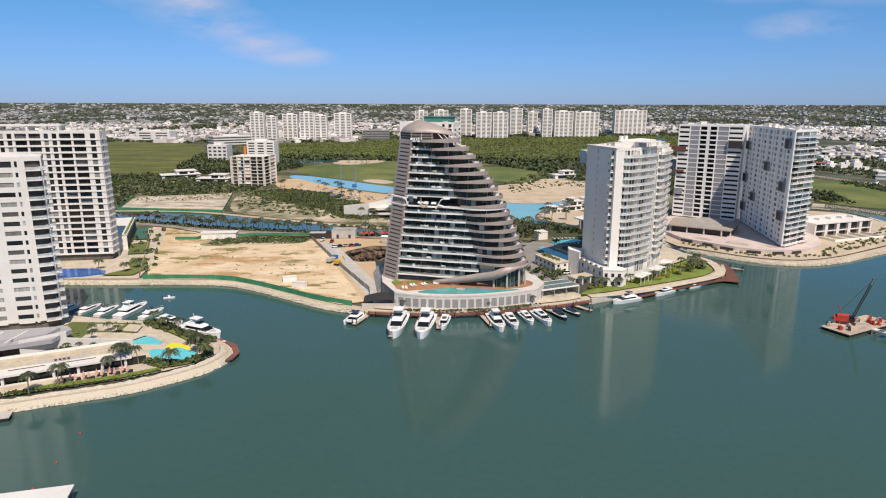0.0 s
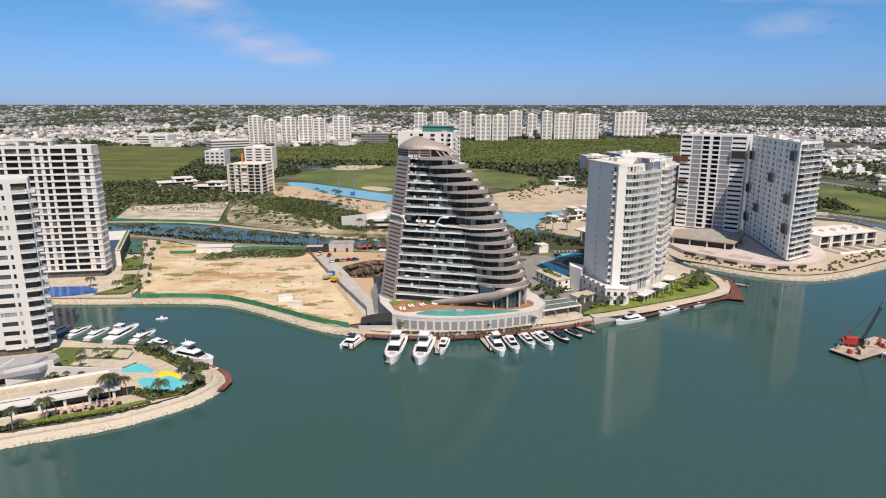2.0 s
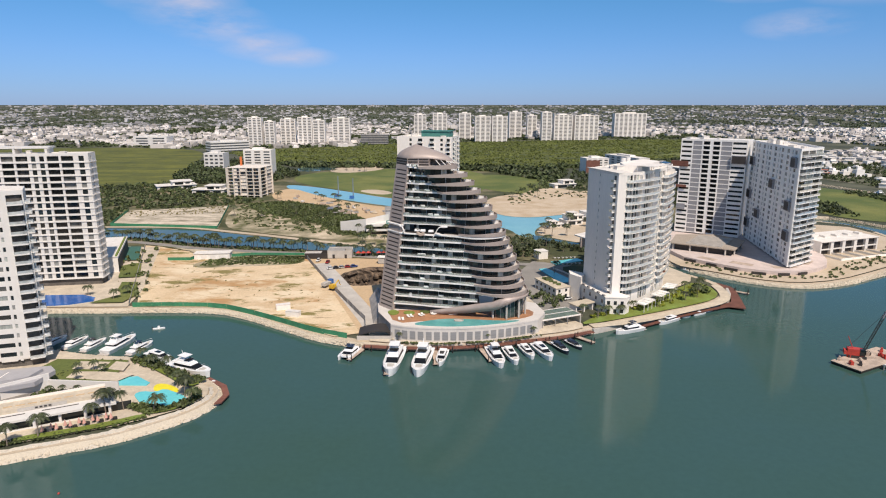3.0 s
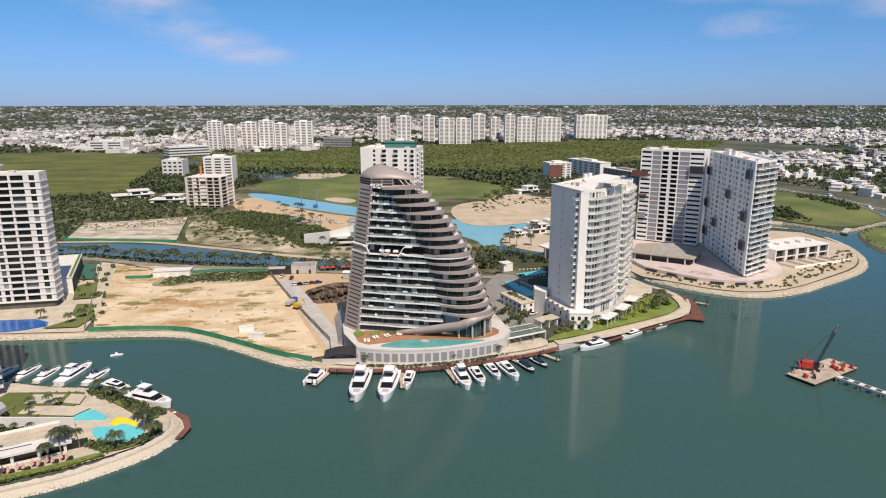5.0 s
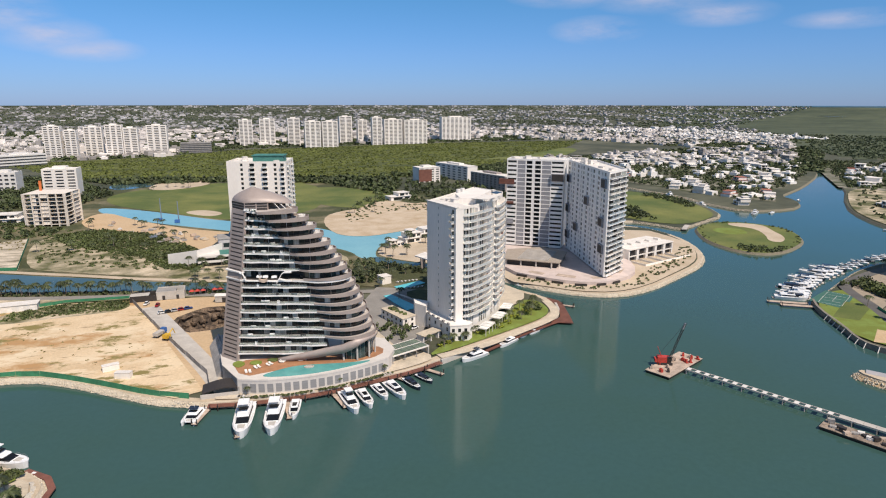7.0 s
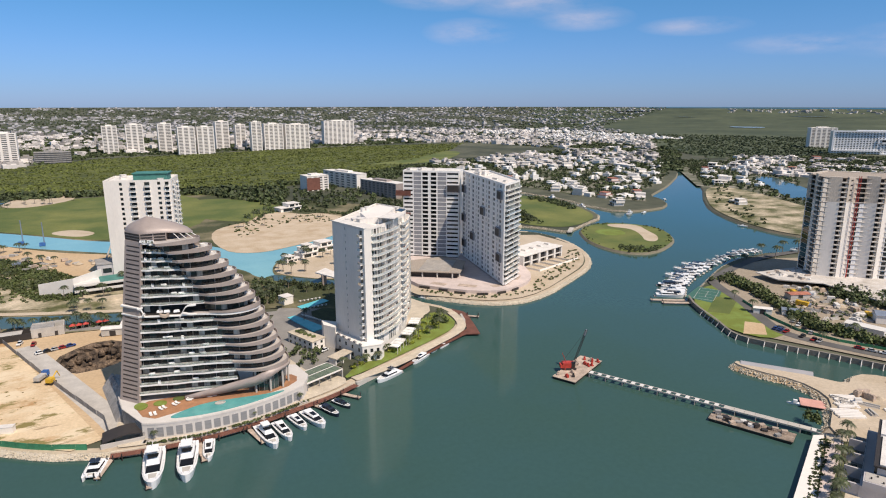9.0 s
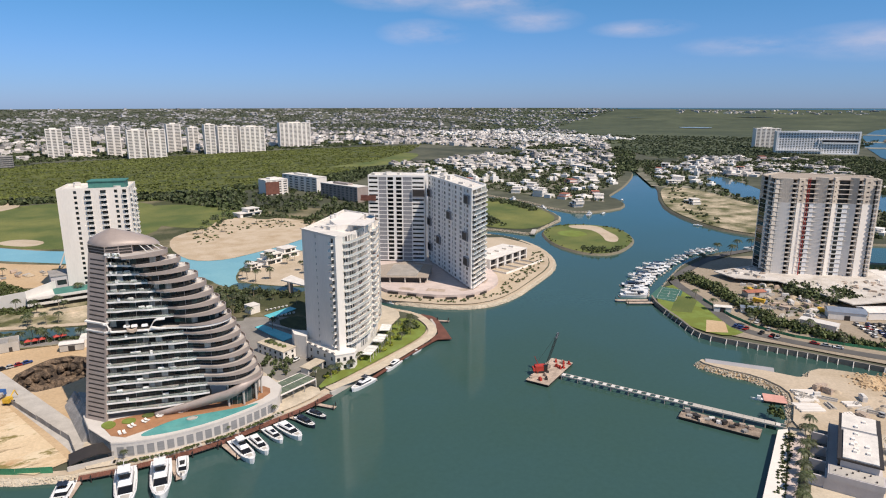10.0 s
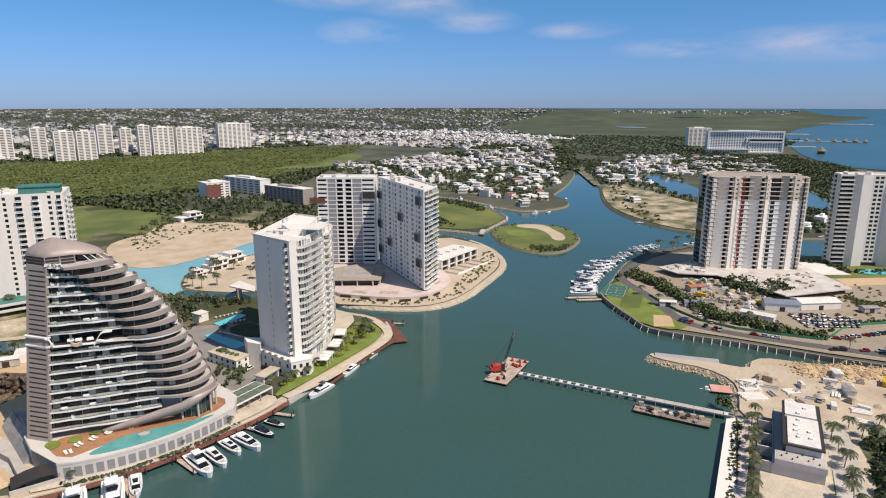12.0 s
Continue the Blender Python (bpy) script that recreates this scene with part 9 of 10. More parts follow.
fr = smooth([(-19, 233.5), (-10, 230.9), (0, 230.2), (12, 231), (24, 234.4), (38, 239)], 2, False)
for k, (x, y) in enumerate(fr):
    q = fr[min(k + 1, len(fr) - 1)]
    part("slab", Mesh().box(-0.7, 0.7, -0.9, 1.2, 0.1, 0.5).data("slab", M_CONCRETE), walkway, pose(x, y - 231, 0, 0, 0, math.degrees(math.atan2(q[1] - y + 1e-6, q[0] - x + 1e-6))))


# ---- plants ----
def bulk(name, verts, faces, material, label, category, kind="stuff"):
    me = bpy.data.meshes.new(name)
    v = np.asarray(verts, dtype=np.float32).reshape(-1, 3)
    f = np.asarray(faces, dtype=np.int32)
    n, k = f.shape
    me.vertices.add(len(v))
    me.vertices.foreach_set("co", v.ravel())
    me.loops.add(n * k)
    me.loops.foreach_set("vertex_index", f.ravel())
    me.polygons.add(n)
    me.polygons.foreach_set("loop_start", np.arange(0, n * k, k, dtype=np.int32))
    me.polygons.foreach_set("loop_total", np.full(n, k, dtype=np.int32))
    me.materials.append(material)
    me.shade_flat()
    me.update(calc_edges=True)
    return thing(name, label, category, kind=kind, data=me) if label else me


def leaf_quads(rng, centres, radii, heights, per, leaf):
    """Loose leaf clusters: quads strewn through the outer part of rounded crowns."""
    n = len(centres)
    c = np.repeat(np.asarray(centres, float), per, 0)
    r = np.repeat(np.asarray(radii, float), per)
    h = np.repeat(np.asarray(heights, float), per)
    u = rng.normal(size=(n * per, 3))
    u /= np.linalg.norm(u, axis=1)[:, None]
    u[:, 2] = np.abs(u[:, 2]) * 1.1 - 0.12
    k = rng.uniform(0.55, 1.05, n * per) * (0.75 + 0.35 * np.sin(u[:, 0] * 5 + r * 9) * np.cos(u[:, 1] * 4 + r * 5))
    p = c + np.stack([u[:, 0] * r * k, u[:, 1] * r * k, h * 0.25 + u[:, 2] * h * 0.75 * k], 1)
    nrm = u + rng.normal(scale=0.55, size=u.shape)
    nrm /= np.linalg.norm(nrm, axis=1)[:, None]
    t = np.cross(nrm, rng.normal(size=u.shape))
    t /= np.linalg.norm(t, axis=1)[:, None]
    b = np.cross(nrm, t)
    s = (leaf * rng.uniform(0.6, 1.35, n * per))[:, None]
    q = np.stack([p - t * s - b * s * 0.6, p + t * s * 0.7 - b * s, p + t * s + b * s * 0.7, p - t * s * 0.5 + b * s], 1)
    return q.reshape(-1, 3), np.arange(n * per * 4).reshape(-1, 4)


def scatter(rng, poly, count, avoid=()):
    xs, ys = [p[0] for p in poly], [p[1] for p in poly]
    out = []
    tries = 0
    while len(out) < count and tries < count * 12:
        tries += 1
        x, y = rng.uniform(min(xs), max(xs)), rng.uniform(min(ys), max(ys))
        if inside(x, y, poly) and not any(inside(x, y, a) for a in avoid):
            out.append((x, y, GROUND))
    return out


def thicket(name, label, poly, count, r0, r1, h0, h1, per, leaf, material, seed, avoid=(), z=0.0):
    rng = np.random.default_rng(seed)
    pts = scatter(rng, poly, count, avoid)
    if not pts:
        return None
    n = len(pts)
    pts = [(x, y, GROUND + z + rise(x, y)) for x, y, _ in pts]
    v, f = leaf_quads(rng, pts, rng.uniform(r0, r1, n), rng.uniform(h0, h1, n), per, leaf)
    return bulk(name, v, f, material, label, "shrubs")


CANAL_A = [(170, 560), (150, 549), (120, 525), (94, 511), (72, 500), (53, 504), (39, 540), (-49, 600), (-172, 708), (-138, 636), (-46, 556), (28, 480), (50, 450), (66, 414), (64, 436), (83, 481), (150, 500)]
SCRUB = [(-155, 466), (-178, 560), (-150, 578), (-105, 562), (-60, 484), (-50, 424), (-74, 430), (-120, 452)]
thicket("scrub", "green scrub growing over the sandy lot", [(-150, 520), (-176, 566), (-140, 580), (-90, 545), (-56, 480), (-48, 424), (-70, 432), (-92, 470)], 1300, 1.4, 3.4, 1.0, 2.6, 30, 0.5, M_LEAF_MID, 1)
thicket("scrub", "sparse scrub on the sandy lot", SCRUB, 420, 1.2, 2.8, 0.8, 2.0, 24, 0.45, M_LEAF_MID, 2)
thicket("tree_belt", "dark belt of trees along the lots", [(-480, 560), (-340, 560), (-264, 536), (-188, 562), (-160, 585), (-190, 605), (-230, 640), (-300, 730), (-350, 700), (-480, 640)], 620, 2, 4.4, 2.0, 5, 30, 0.75, M_LEAF, 3)
thicket("tree_belt", "lighter bushes among the trees along the lots", [(-480, 560), (-340, 560), (-264, 536), (-188, 562), (-160, 585), (-190, 605), (-230, 640), (-300, 730), (-350, 700), (-480, 640)], 520, 1.6, 3.6, 1.2, 3.2, 26, 0.7, M_LEAF_MID, 8)
thicket("tree_belt", "dark trees beside the cleared lot", [(-330, 430), (-246, 456), (-262, 528), (-330, 540)], 300, 2, 4, 2, 5, 30, 0.7, M_LEAF, 4)
thicket("tree_belt", "dark trees round the field", [(-365, 960), (-330, 780), (-300, 720), (-250, 700), (-200, 720), (-180, 800), (-220, 880), (-300, 1000)], 900, 2.5, 5, 4, 9, 22, 1.1, M_LEAF, 5)
thicket("weeds", "green weeds on the sand lot", [(-134, 362), (-113, 368), (-80, 367), (-80, 352), (-104, 350), (-134, 346)], 420, 0.8, 2.2, 0.5, 1.8, 20, 0.35, M_LEAF_MID, 6)
thicket("weeds", "patches of dry weeds on the sand lot", [(-175, 360), (-120, 340), (-60, 300), (-45, 262), (-90, 285), (-160, 300)], 120, 0.4, 1.6, 0.3, 0.8, 14, 0.3, M_LEAF_DRY, 7)
for k, (poly, cnt, h1) in enumerate((([(20, 900), (-60, 905), (-250, 960), (-440, 1230), (-196, 1330), (-85, 1480), (520, 1620), (830, 1600), (640, 1330), (440, 1070), (290, 950), (170, 890)], 6000, 1.5),
                                     ([(150, 905), (300, 850), (470, 1060), (430, 1060), (290, 950)], 900, 8), ([(-250, 950), (-200, 900), (-60, 890), (60, 850), (130, 720), (170, 870), (60, 900)], 800, 9))):
    rng = np.random.default_rng(40 + k)
    pts = scatter(rng, poly, cnt, (CANAL_A, [(356, 1131), (492, 1186), (664, 1376), (680, 1310), (503, 1089)]))
    v, f = leaf_quads(rng, pts, rng.uniform(3, 7, len(pts)), rng.uniform(0.3 if k == 0 else 2, h1, len(pts)), 9 if k == 0 else 14, 1.3 if k == 0 else 1.7)
    bulk("mangrove", v, f, M_MANGROVE if k == 0 else M_LEAF, "low dense mangrove thicket" if k == 0 else "dark belt of trees by the golf course", "trees")
GOLF_TREES = [[(70, 640), (120, 690), (150, 670), (200, 690), (300, 640), (300, 820), (170, 880), (130, 790), (100, 700)], [(160, 600), (190, 560), (300, 520), (310, 620), (220, 690)]]
for k, poly in enumerate(GOLF_TREES):
    thicket("tree_belt", "mixed trees round the golf buildings", poly, 330, 2, 4.5, 3, 8, 24, 0.9, M_LEAF, 60 + k, (CANAL_A,))
thicket("hedge", "row of shrubs on the fairway edge", [(404, 648), (424, 640), (428, 600), (418, 556), (406, 556), (412, 600)], 90, 2, 4, 2, 5, 24, 0.8, M_LEAF, 64)
thicket("hedge", "dark shrubs at the fairway corner", [(312, 520), (330, 500), (350, 560), (330, 600), (306, 570)], 120, 2, 4, 2, 5, 24, 0.8, M_LEAF, 65)
thicket("beach_scrub", "dry scrub and weeds on the beach", [(60, 560), (64, 610), (110, 660), (150, 640), (190, 590), (150, 600), (110, 610)], 110, 0.6, 2.0, 0.5, 1.8, 20, 0.5, M_LEAF_MID, 171)
thicket("beach_scrub", "green bushes along the top of the beach", [(60, 624), (90, 640), (100, 672), (130, 690), (170, 660), (200, 620), (176, 634), (150, 660), (124, 684), (100, 660), (90, 636)], 150, 1.2, 2.6, 1.0, 3.0, 24, 0.6, M_LEAF, 172)
thicket("hedge", "shrubs on the golf island", [(330, 400), (326, 376), (345, 368), (360, 376), (345, 385)], 46, 1, 2.6, 1, 3, 24, 0.5, M_LEAF, 66)
thicket("hedge", "low shrubs along the island edge", offset(GOLF_ISLAND, -1.5), 60, 0.6, 1.4, 0.5, 1.2, 16, 0.4, M_LEAF_MID, 67, (offset(GOLF_ISLAND, -6),))
thicket("canal_hedge", "dark undergrowth below the canal palms", strip([(-240, 420), (-203, 415), (-160, 399), (-131, 391), (-103, 386), (-75, 380), (-52, 375), (-20, 366), (40, 357)], 5), 300, 0.8, 2.2, 0.8, 2.6, 24, 0.5, M_LEAF, 69)
# planting close to the camera's path
NEAR = (("hedge", "clipped hedge before the tower podium", [(-18, 231.6), (0, 229.9), (17, 232), (32, 236.6), (40, 239.6), (39, 238.4), (32, 235.6), (17, 230.9), (0, 228.9), (-18, 230.6)], 130, 0.4, 0.8, 0.3, 0.7, 26, 0.2, M_LEAF_MID),
        ("garden_shrubs", "garden shrubs along the lawn path", [(62, 258), (84, 268), (100, 275), (112, 286), (122, 292), (128, 302), (122, 304), (108, 291), (86, 274), (64, 262)], 70, 0.6, 1.5, 0.7, 2.2, 34, 0.28, M_LEAF_YEL),
        ("garden_shrubs", "dark garden tree at the tip of the lawn", [(118, 292), (126, 294), (129, 302), (122, 303)], 12, 1.6, 2.8, 2.5, 5, 50, 0.4, M_LEAF_MID),
        ("garden_shrubs", "shrubs round the pools of the point", [(-94, 180), (-84, 175.6), (-76, 179), (-73, 186), (-77, 192), (-75, 184), (-80, 178.4), (-88, 180)], 120, 0.7, 1.6, 0.8, 2.2, 34, 0.3, M_LEAF_MID),
        ("garden_shrubs", "shrubs behind the pools of the point", [(-108, 214), (-93, 204), (-79, 194), (-76, 197.6), (-91, 207), (-106, 217)], 120, 0.7, 1.8, 0.8, 2.6, 34, 0.32, M_LEAF_MID),
        ("hedge", "low hedge above the rocks of the point", [(-140, 148), (-113, 159), (-101, 163.6), (-90, 168.6), (-84, 173.6), (-85, 174.6), (-92, 170.2), (-102, 165.2), (-114, 161), (-141, 150)], 260, 0.35, 0.65, 0.3, 0.6, 26, 0.18, M_LEAF_MID),
        ("garden_shrubs", "shrubs beside the slab tower", [(-196, 372), (-176, 388), (-142, 300), (-140, 284), (-152, 300), (-166, 318)], 40, 0.8, 2.2, 0.9, 3.0, 34, 0.4, M_LEAF_MID),
        ("bank_shrubs", "scattered shrubs on the sandy bank", [(131, 356), (147, 337), (161, 323), (180, 316), (204, 321), (236, 342), (262, 360), (280, 378), (292, 398), (286, 400), (258, 370), (230, 352), (200, 327), (180, 322), (165, 328), (150, 344)], 130, 0.5, 1.5, 0.5, 1.4, 24, 0.3, M_LEAF_MID),
        ("tree_belt", "dense trees along the park road", [(312, 288), (322, 290), (316, 262), (300, 230), (288, 205), (294, 178), (302, 160), (308, 150), (300, 178), (297, 205), (310, 232), (326, 262), (332, 290)], 330, 1.8, 3.8, 2.8, 6, 44, 0.5, M_LEAF_MID),
        ("tree_belt", "bushes scattered over the dusty site", [(304, 206), (330, 250), (352, 262), (368, 236), (350, 200), (320, 198)], 60, 0.8, 2.0, 0.8, 2.6, 34, 0.35, M_LEAF_MID),
        ("tree_belt", "trees at the raw tower site", [(350, 234), (366, 238), (378, 214), (372, 196), (352, 206)], 80, 2.5, 4.5, 4, 8, 44, 0.7, M_LEAF),
        ("garden_shrubs", "garden shrubs below the white seaside tower", [(446, 246), (462, 240), (474, 222), (462, 204), (472, 196), (490, 184), (484, 178), (462, 192), (454, 204), (466, 226), (456, 238)], 90, 0.8, 2.2, 0.8, 3.0, 34, 0.4, M_LEAF),
        ("hedge", "long green strips across the dusty site", [(376, 166), (386, 160), (400, 150), (404, 156), (392, 166), (396, 178), (388, 182), (384, 170)], 90, 0.7, 1.6, 0.6, 1.6, 30, 0.35, M_LEAF_MID),
        ("hedge", "shrubs along the car park hoarding", [(308, 155), (330, 156), (345, 152), (360, 146), (362, 149), (346, 156), (330, 160), (308, 159)], 80, 0.6, 1.4, 0.6, 1.8, 30, 0.3, M_LEAF_MID),
        ("weeds", "weeds and brush on the open site ground", [(380, 200), (430, 190), (420, 160), (380, 140), (350, 150), (372, 176)], 70, 0.6, 1.8, 0.4, 1.2, 24, 0.35, M_LEAF_DRY),
        ("garden_shrubs", "dense garden trees by the quay house", [(214, 96), (226, 100), (232, 88), (216, 74), (184, 70), (178, 80), (194, 88)], 110, 1.5, 3.2, 2, 5.5, 44, 0.45, M_LEAF),
        ("hedge", "clipped green strip along the promenade", [(192, 131), (188.6, 132.8), (147, 110.4), (60, 64.6), (61, 62.6), (149, 108)], 620, 0.4, 0.8, 0.25, 0.6, 24, 0.2, M_LEAF_MID),
        ("tree", "round dark shrub at the jetty root", [(196, 139), (200, 139), (201, 145), (197, 146)], 9, 1.4, 2.2, 2.5, 4, 60, 0.35, M_LEAF_MID),
        ("garden_shrubs", "dark garden trees beside the hotel drive", [(42, 268), (52, 272), (58, 284), (48, 296), (40, 290)], 26, 1.0, 2.2, 1.5, 3.6, 44, 0.4, M_LEAF),
        ("garden_shrubs", "dense dark trees behind the hotel pools", [(20, 376), (50, 366), (58, 372), (60, 396), (40, 404), (24, 394)], 90, 1.4, 3.2, 2.0, 5.0, 44, 0.5, M_LEAF),
        ("hedge", "tree line below the twin tower lawn", [(50, 420), (60, 412), (92, 382), (86, 376), (56, 402), (44, 414)], 60, 1.2, 2.6, 2, 5, 40, 0.45, M_LEAF))
for k, (nm, lab, poly, cnt, r0, r1, h0, h1, per, leaf, mt) in enumerate(NEAR):
    thicket(nm, lab, poly, cnt, r0, r1, h0, h1, per, leaf, mt, 100 + k, z=0.65)
for k, (lab, poly, cnt) in enumerate((("clipped hedges round the garden squares of the point", [(-126, 196.6), (-106, 195), (-105.6, 196.6), (-124, 198.4), (-125, 213), (-110, 212.6), (-110, 214), (-127, 214.6)], 70), ("low planting on the dark stone terrace", [(-126, 184), (-122, 189.6), (-106, 188.4), (-106, 187), (-119, 188), (-124, 182.6)], 40), ("dry brush on the cleared lot", [(-250, 500), (-260, 528), (-190, 552), (-178, 520)], 120))):
    thicket("garden_shrubs" if k < 2 else "brush", lab, poly, cnt, 0.5, 1.1, 0.4, 1.3, 26, 0.25, M_LEAF_MID if k < 2 else M_LEAF_DRY, 180 + k, z=1.3 if k == 1 else 0.3)
# gardens among the villas
def between_villas(rng):
    poly = RESID[int(rng.integers(0, 3))]
    x, y = rng.uniform(430, 1240), rng.uniform(260, 1130)
    if not inside(x, y, poly) or inside(x, y, BANK) or inside(x, y, offset(BAY, 10)) or any(inside(x, y, offset(ccw(c), 8)) for c in CANALS) or any(math.dist((x, y), q) < 15 for q in spots):
        return None, None
    return x, y


for k, poly in enumerate(RESID):
    thicket("garden_trees", "garden trees between the villas", poly, (2300, 1300, 900)[k], 1.8, 4.2, 2.5, 6, 18, 0.9, M_LEAF, 130 + k, (offset(BAY, 4), BANK, *CANALS))
thicket("coast_woods", "dark coastal woods between the villas and the beach hotel", [(1064, 770), (1165, 774), (1319, 750), (1378, 690), (1340, 640), (1250, 600), (1180, 560), (1097, 540), (954, 560), (940, 627)], 2600, 2.5, 5.5, 3, 7, 16, 1.2, M_LEAF, 141)
thicket("garden_trees", "garden trees along the villa channel", [(856, 836), (815, 790), (692, 646), (700, 610), (860, 790), (1010, 900), (960, 1000), (890, 910)], 420, 1.8, 4, 2, 5, 18, 0.9, M_LEAF, 145, (offset(BAY, 5), BANK))
thicket("coast_woods", "dark woods round the seaside lawn", [(1097, 545), (1180, 560), (1250, 600), (1310, 630), (1330, 600), (1240, 520), (1120, 450), (1000, 400), (900, 420), (1000, 500)], 1200, 2.5, 5, 2.5, 6, 16, 1.1, M_LEAF, 143)
thicket("coast_woods", "dark trees before the beach hotel", [(1230, 900), (1330, 850), (1420, 780), (1460, 720), (1400, 690), (1319, 750), (1165, 774), (1064, 790), (1100, 900)], 1100, 2.5, 5, 2.5, 5, 16, 1.1, M_LEAF, 144)
thicket("coast_woods", "dark trees between the villas and the channel", [(570, 290), (620, 240), (760, 330), (880, 400), (1000, 500), (1060, 560), (940, 560), (760, 440), (640, 370)], 700, 2, 4.5, 2.5, 6, 18, 0.9, M_LEAF, 142, (offset(BAY, 4), *CANALS))
thicket("garden_trees", "trees on the channel bank", [(700, 632), (580, 515), (535, 460), (500, 395), (520, 400), (600, 480), (700, 600)], 50, 1.5, 3, 1.5, 4, 20, 0.8, M_LEAF, 140, (offset(BAY, 3),))


# ---- palms ----
def palm_meshes(seed, height):
    rng = random.Random(seed)
    trunk = []
    lean = (rng.uniform(-0.9, 0.9), rng.uniform(-0.9, 0.9))
    for k in range(7):
        f = k / 6
        r = 0.2 * (1 - 0.45 * f) + (0.1 if k == 0 else 0)
        c = (lean[0] * f * f, lean[1] * f * f, height * f)
        trunk.append([(c[0] + r * math.cos(t), c[1] + r * math.sin(t), c[2]) for t in (2 * math.pi * q / 7 for q in range(7))])
    top = Vector((lean[0], lean[1], height))
    crown = Mesh()
    for k in range(22):
        a = 2 * math.pi * k / 11 + rng.uniform(-0.15, 0.15)
        up, length = rng.uniform(0.05, 1.1), rng.uniform(2.5, 3.5)
        d, side = Vector((math.cos(a), math.sin(a), 0)), Vector((-math.sin(a), math.cos(a), 0))
        pts = []
        for q in range(8):
            f = q / 7
            pts.append(top + d * (length * f * (1 - 0.12 * f)) + Vector((0, 0, length * (up * f - (0.55 + up * 0.75) * f * f))))
        for q in range(7):
            p0, p1 = pts[q], pts[q + 1]
            for s in (-1, 1):
                w = 0.85 * math.sin(math.pi * (0.12 + 0.8 * (q + 0.5) / 7))
                tip = side * (s * w) + Vector((0, 0, -0.28 * w)) + d * 0.25
                crown.add([p0, p0.lerp(p1, 0.5), p0.lerp(p1, 0.3) + tip], [(0, 1, 2)])
                crown.add([p0.lerp(p1, 0.5), p1, p0.lerp(p1, 0.85) + tip], [(0, 1, 2)])
    return Mesh().loft(trunk).data("trunk", M_BARK), crown.data("crown", M_PALM)


palms = []
for k in range(3):
    tr, cr_ = palm_meshes(k, (6.4, 7.6, 5.2)[k])
    p = thing("palm_tree", "coconut palm with a slim grey trunk and drooping fronds", "palm tree", pose((-108, -96, -83)[k], (162.5, 174.5, 176)[k], GROUND + 0.3), "palms")
    part("trunk", tr, p)
    part("crown", cr_, p)
    palms.append(p)
rnd = random.Random(77)


def plant(x, y, s=1.0, z=0.3):
    c = copy_thing(palms[rnd.randrange(3)], pose(x, y, GROUND + z, 0, 0, rnd.uniform(0, 360)))
    c.scale = (s,) * 3


for x, y, s in ((-116, 188, 0.45), (-120, 187, 0.5), (-112, 188.4, 0.45), (-122, 204.6, 0.6), (-116, 204.8, 0.6), (-112.6, 204.8, 0.6), (-118, 198, 0.55), (-114, 159, 0.9), (-122, 152, 0.95), (-98, 172, 0.8), (-96, 178, 0.9), (-93, 178.5, 0.75), (-75, 183, 0.9), (-78, 190, 0.9), (-83, 193, 0.8), (-92, 206, 0.8), (-98, 210, 0.8), (-104, 213, 0.7), (-150, 284, 0.9), (-166, 292, 0.9), (-147, 292, 0.8), (-78, 186, 1),
                (66, 259, 0.7), (70, 262, 0.8), (60, 262, 0.7), (76, 263, 0.8), (80, 266, 0.7), (96, 274, 0.7), (104, 280, 0.8), (112, 284, 0.8), (119, 288, 0.9), (122, 294, 0.9), (126, 300, 0.8), (116, 296, 0.8), (84, 270, 0.7), (44, 372, 1.1), (38, 380, 1.1), (52, 384, 1.2), (60, 380, 1.1), (30, 388, 1.1), (46, 392, 1.2), (56, 398, 1.1), (66, 394, 1.1), (52, 300, 0.8), (60, 330, 0.9), (54, 356, 0.9), (64, 372, 1.0), (74, 380, 1.0), (84, 366, 0.9), (48, 366, 1.0), (-2, 233, 0.45), (-16, 233.5, 0.5), (18, 234, 0.4), (36, 240, 0.5),
                (440, 316, 1.4), (430, 322, 1.3), (408, 312, 1.4), (404, 320, 1.2), (372, 312, 1.2), (452, 300, 1.4), (470, 296, 1.3), (480, 284, 1.3), (494, 268, 1.3), (286, 236, 0.9), (294, 254, 0.9), (280, 208, 0.9), (276, 190, 0.8), (290, 166, 0.8), (304, 140, 0.8), (310, 124, 0.9), (296, 186, 1.0), (300, 172, 0.9)):
    plant(x, y, s)
for k in range(15):
    f = k / 14
    plant(198 - 66 * f + rnd.uniform(-1, 1), 129.4 - 35 * f + rnd.uniform(-1, 1), rnd.uniform(0.7, 0.95))
for x, y in ((206, 106), (200, 101), (196, 97), (190, 95), (184, 91), (178, 88), (172, 85), (216, 100), (212, 94), (207, 88), (200, 84), (220, 106), (226, 94), (192, 82), (184, 78), (174, 76), (164, 74), (210, 80), (222, 86), (168, 82), (230, 100)):
    plant(x, y, rnd.uniform(0.8, 1.1))
for k in range(120):
    f = k / 119
    line = [(-240, 420), (-200, 414.5), (-158, 397.6), (-127, 390), (-85, 382.6), (-31, 370), (40, 357)]
    q = f * 6
    i = min(5, int(q))
    p = Vector(line[i]).lerp(Vector(line[i + 1]), q - i)
    plant(p.x + rnd.uniform(-2, 2), p.y + rnd.uniform(-1.6, 2.2), rnd.uniform(0.7, 1.1))
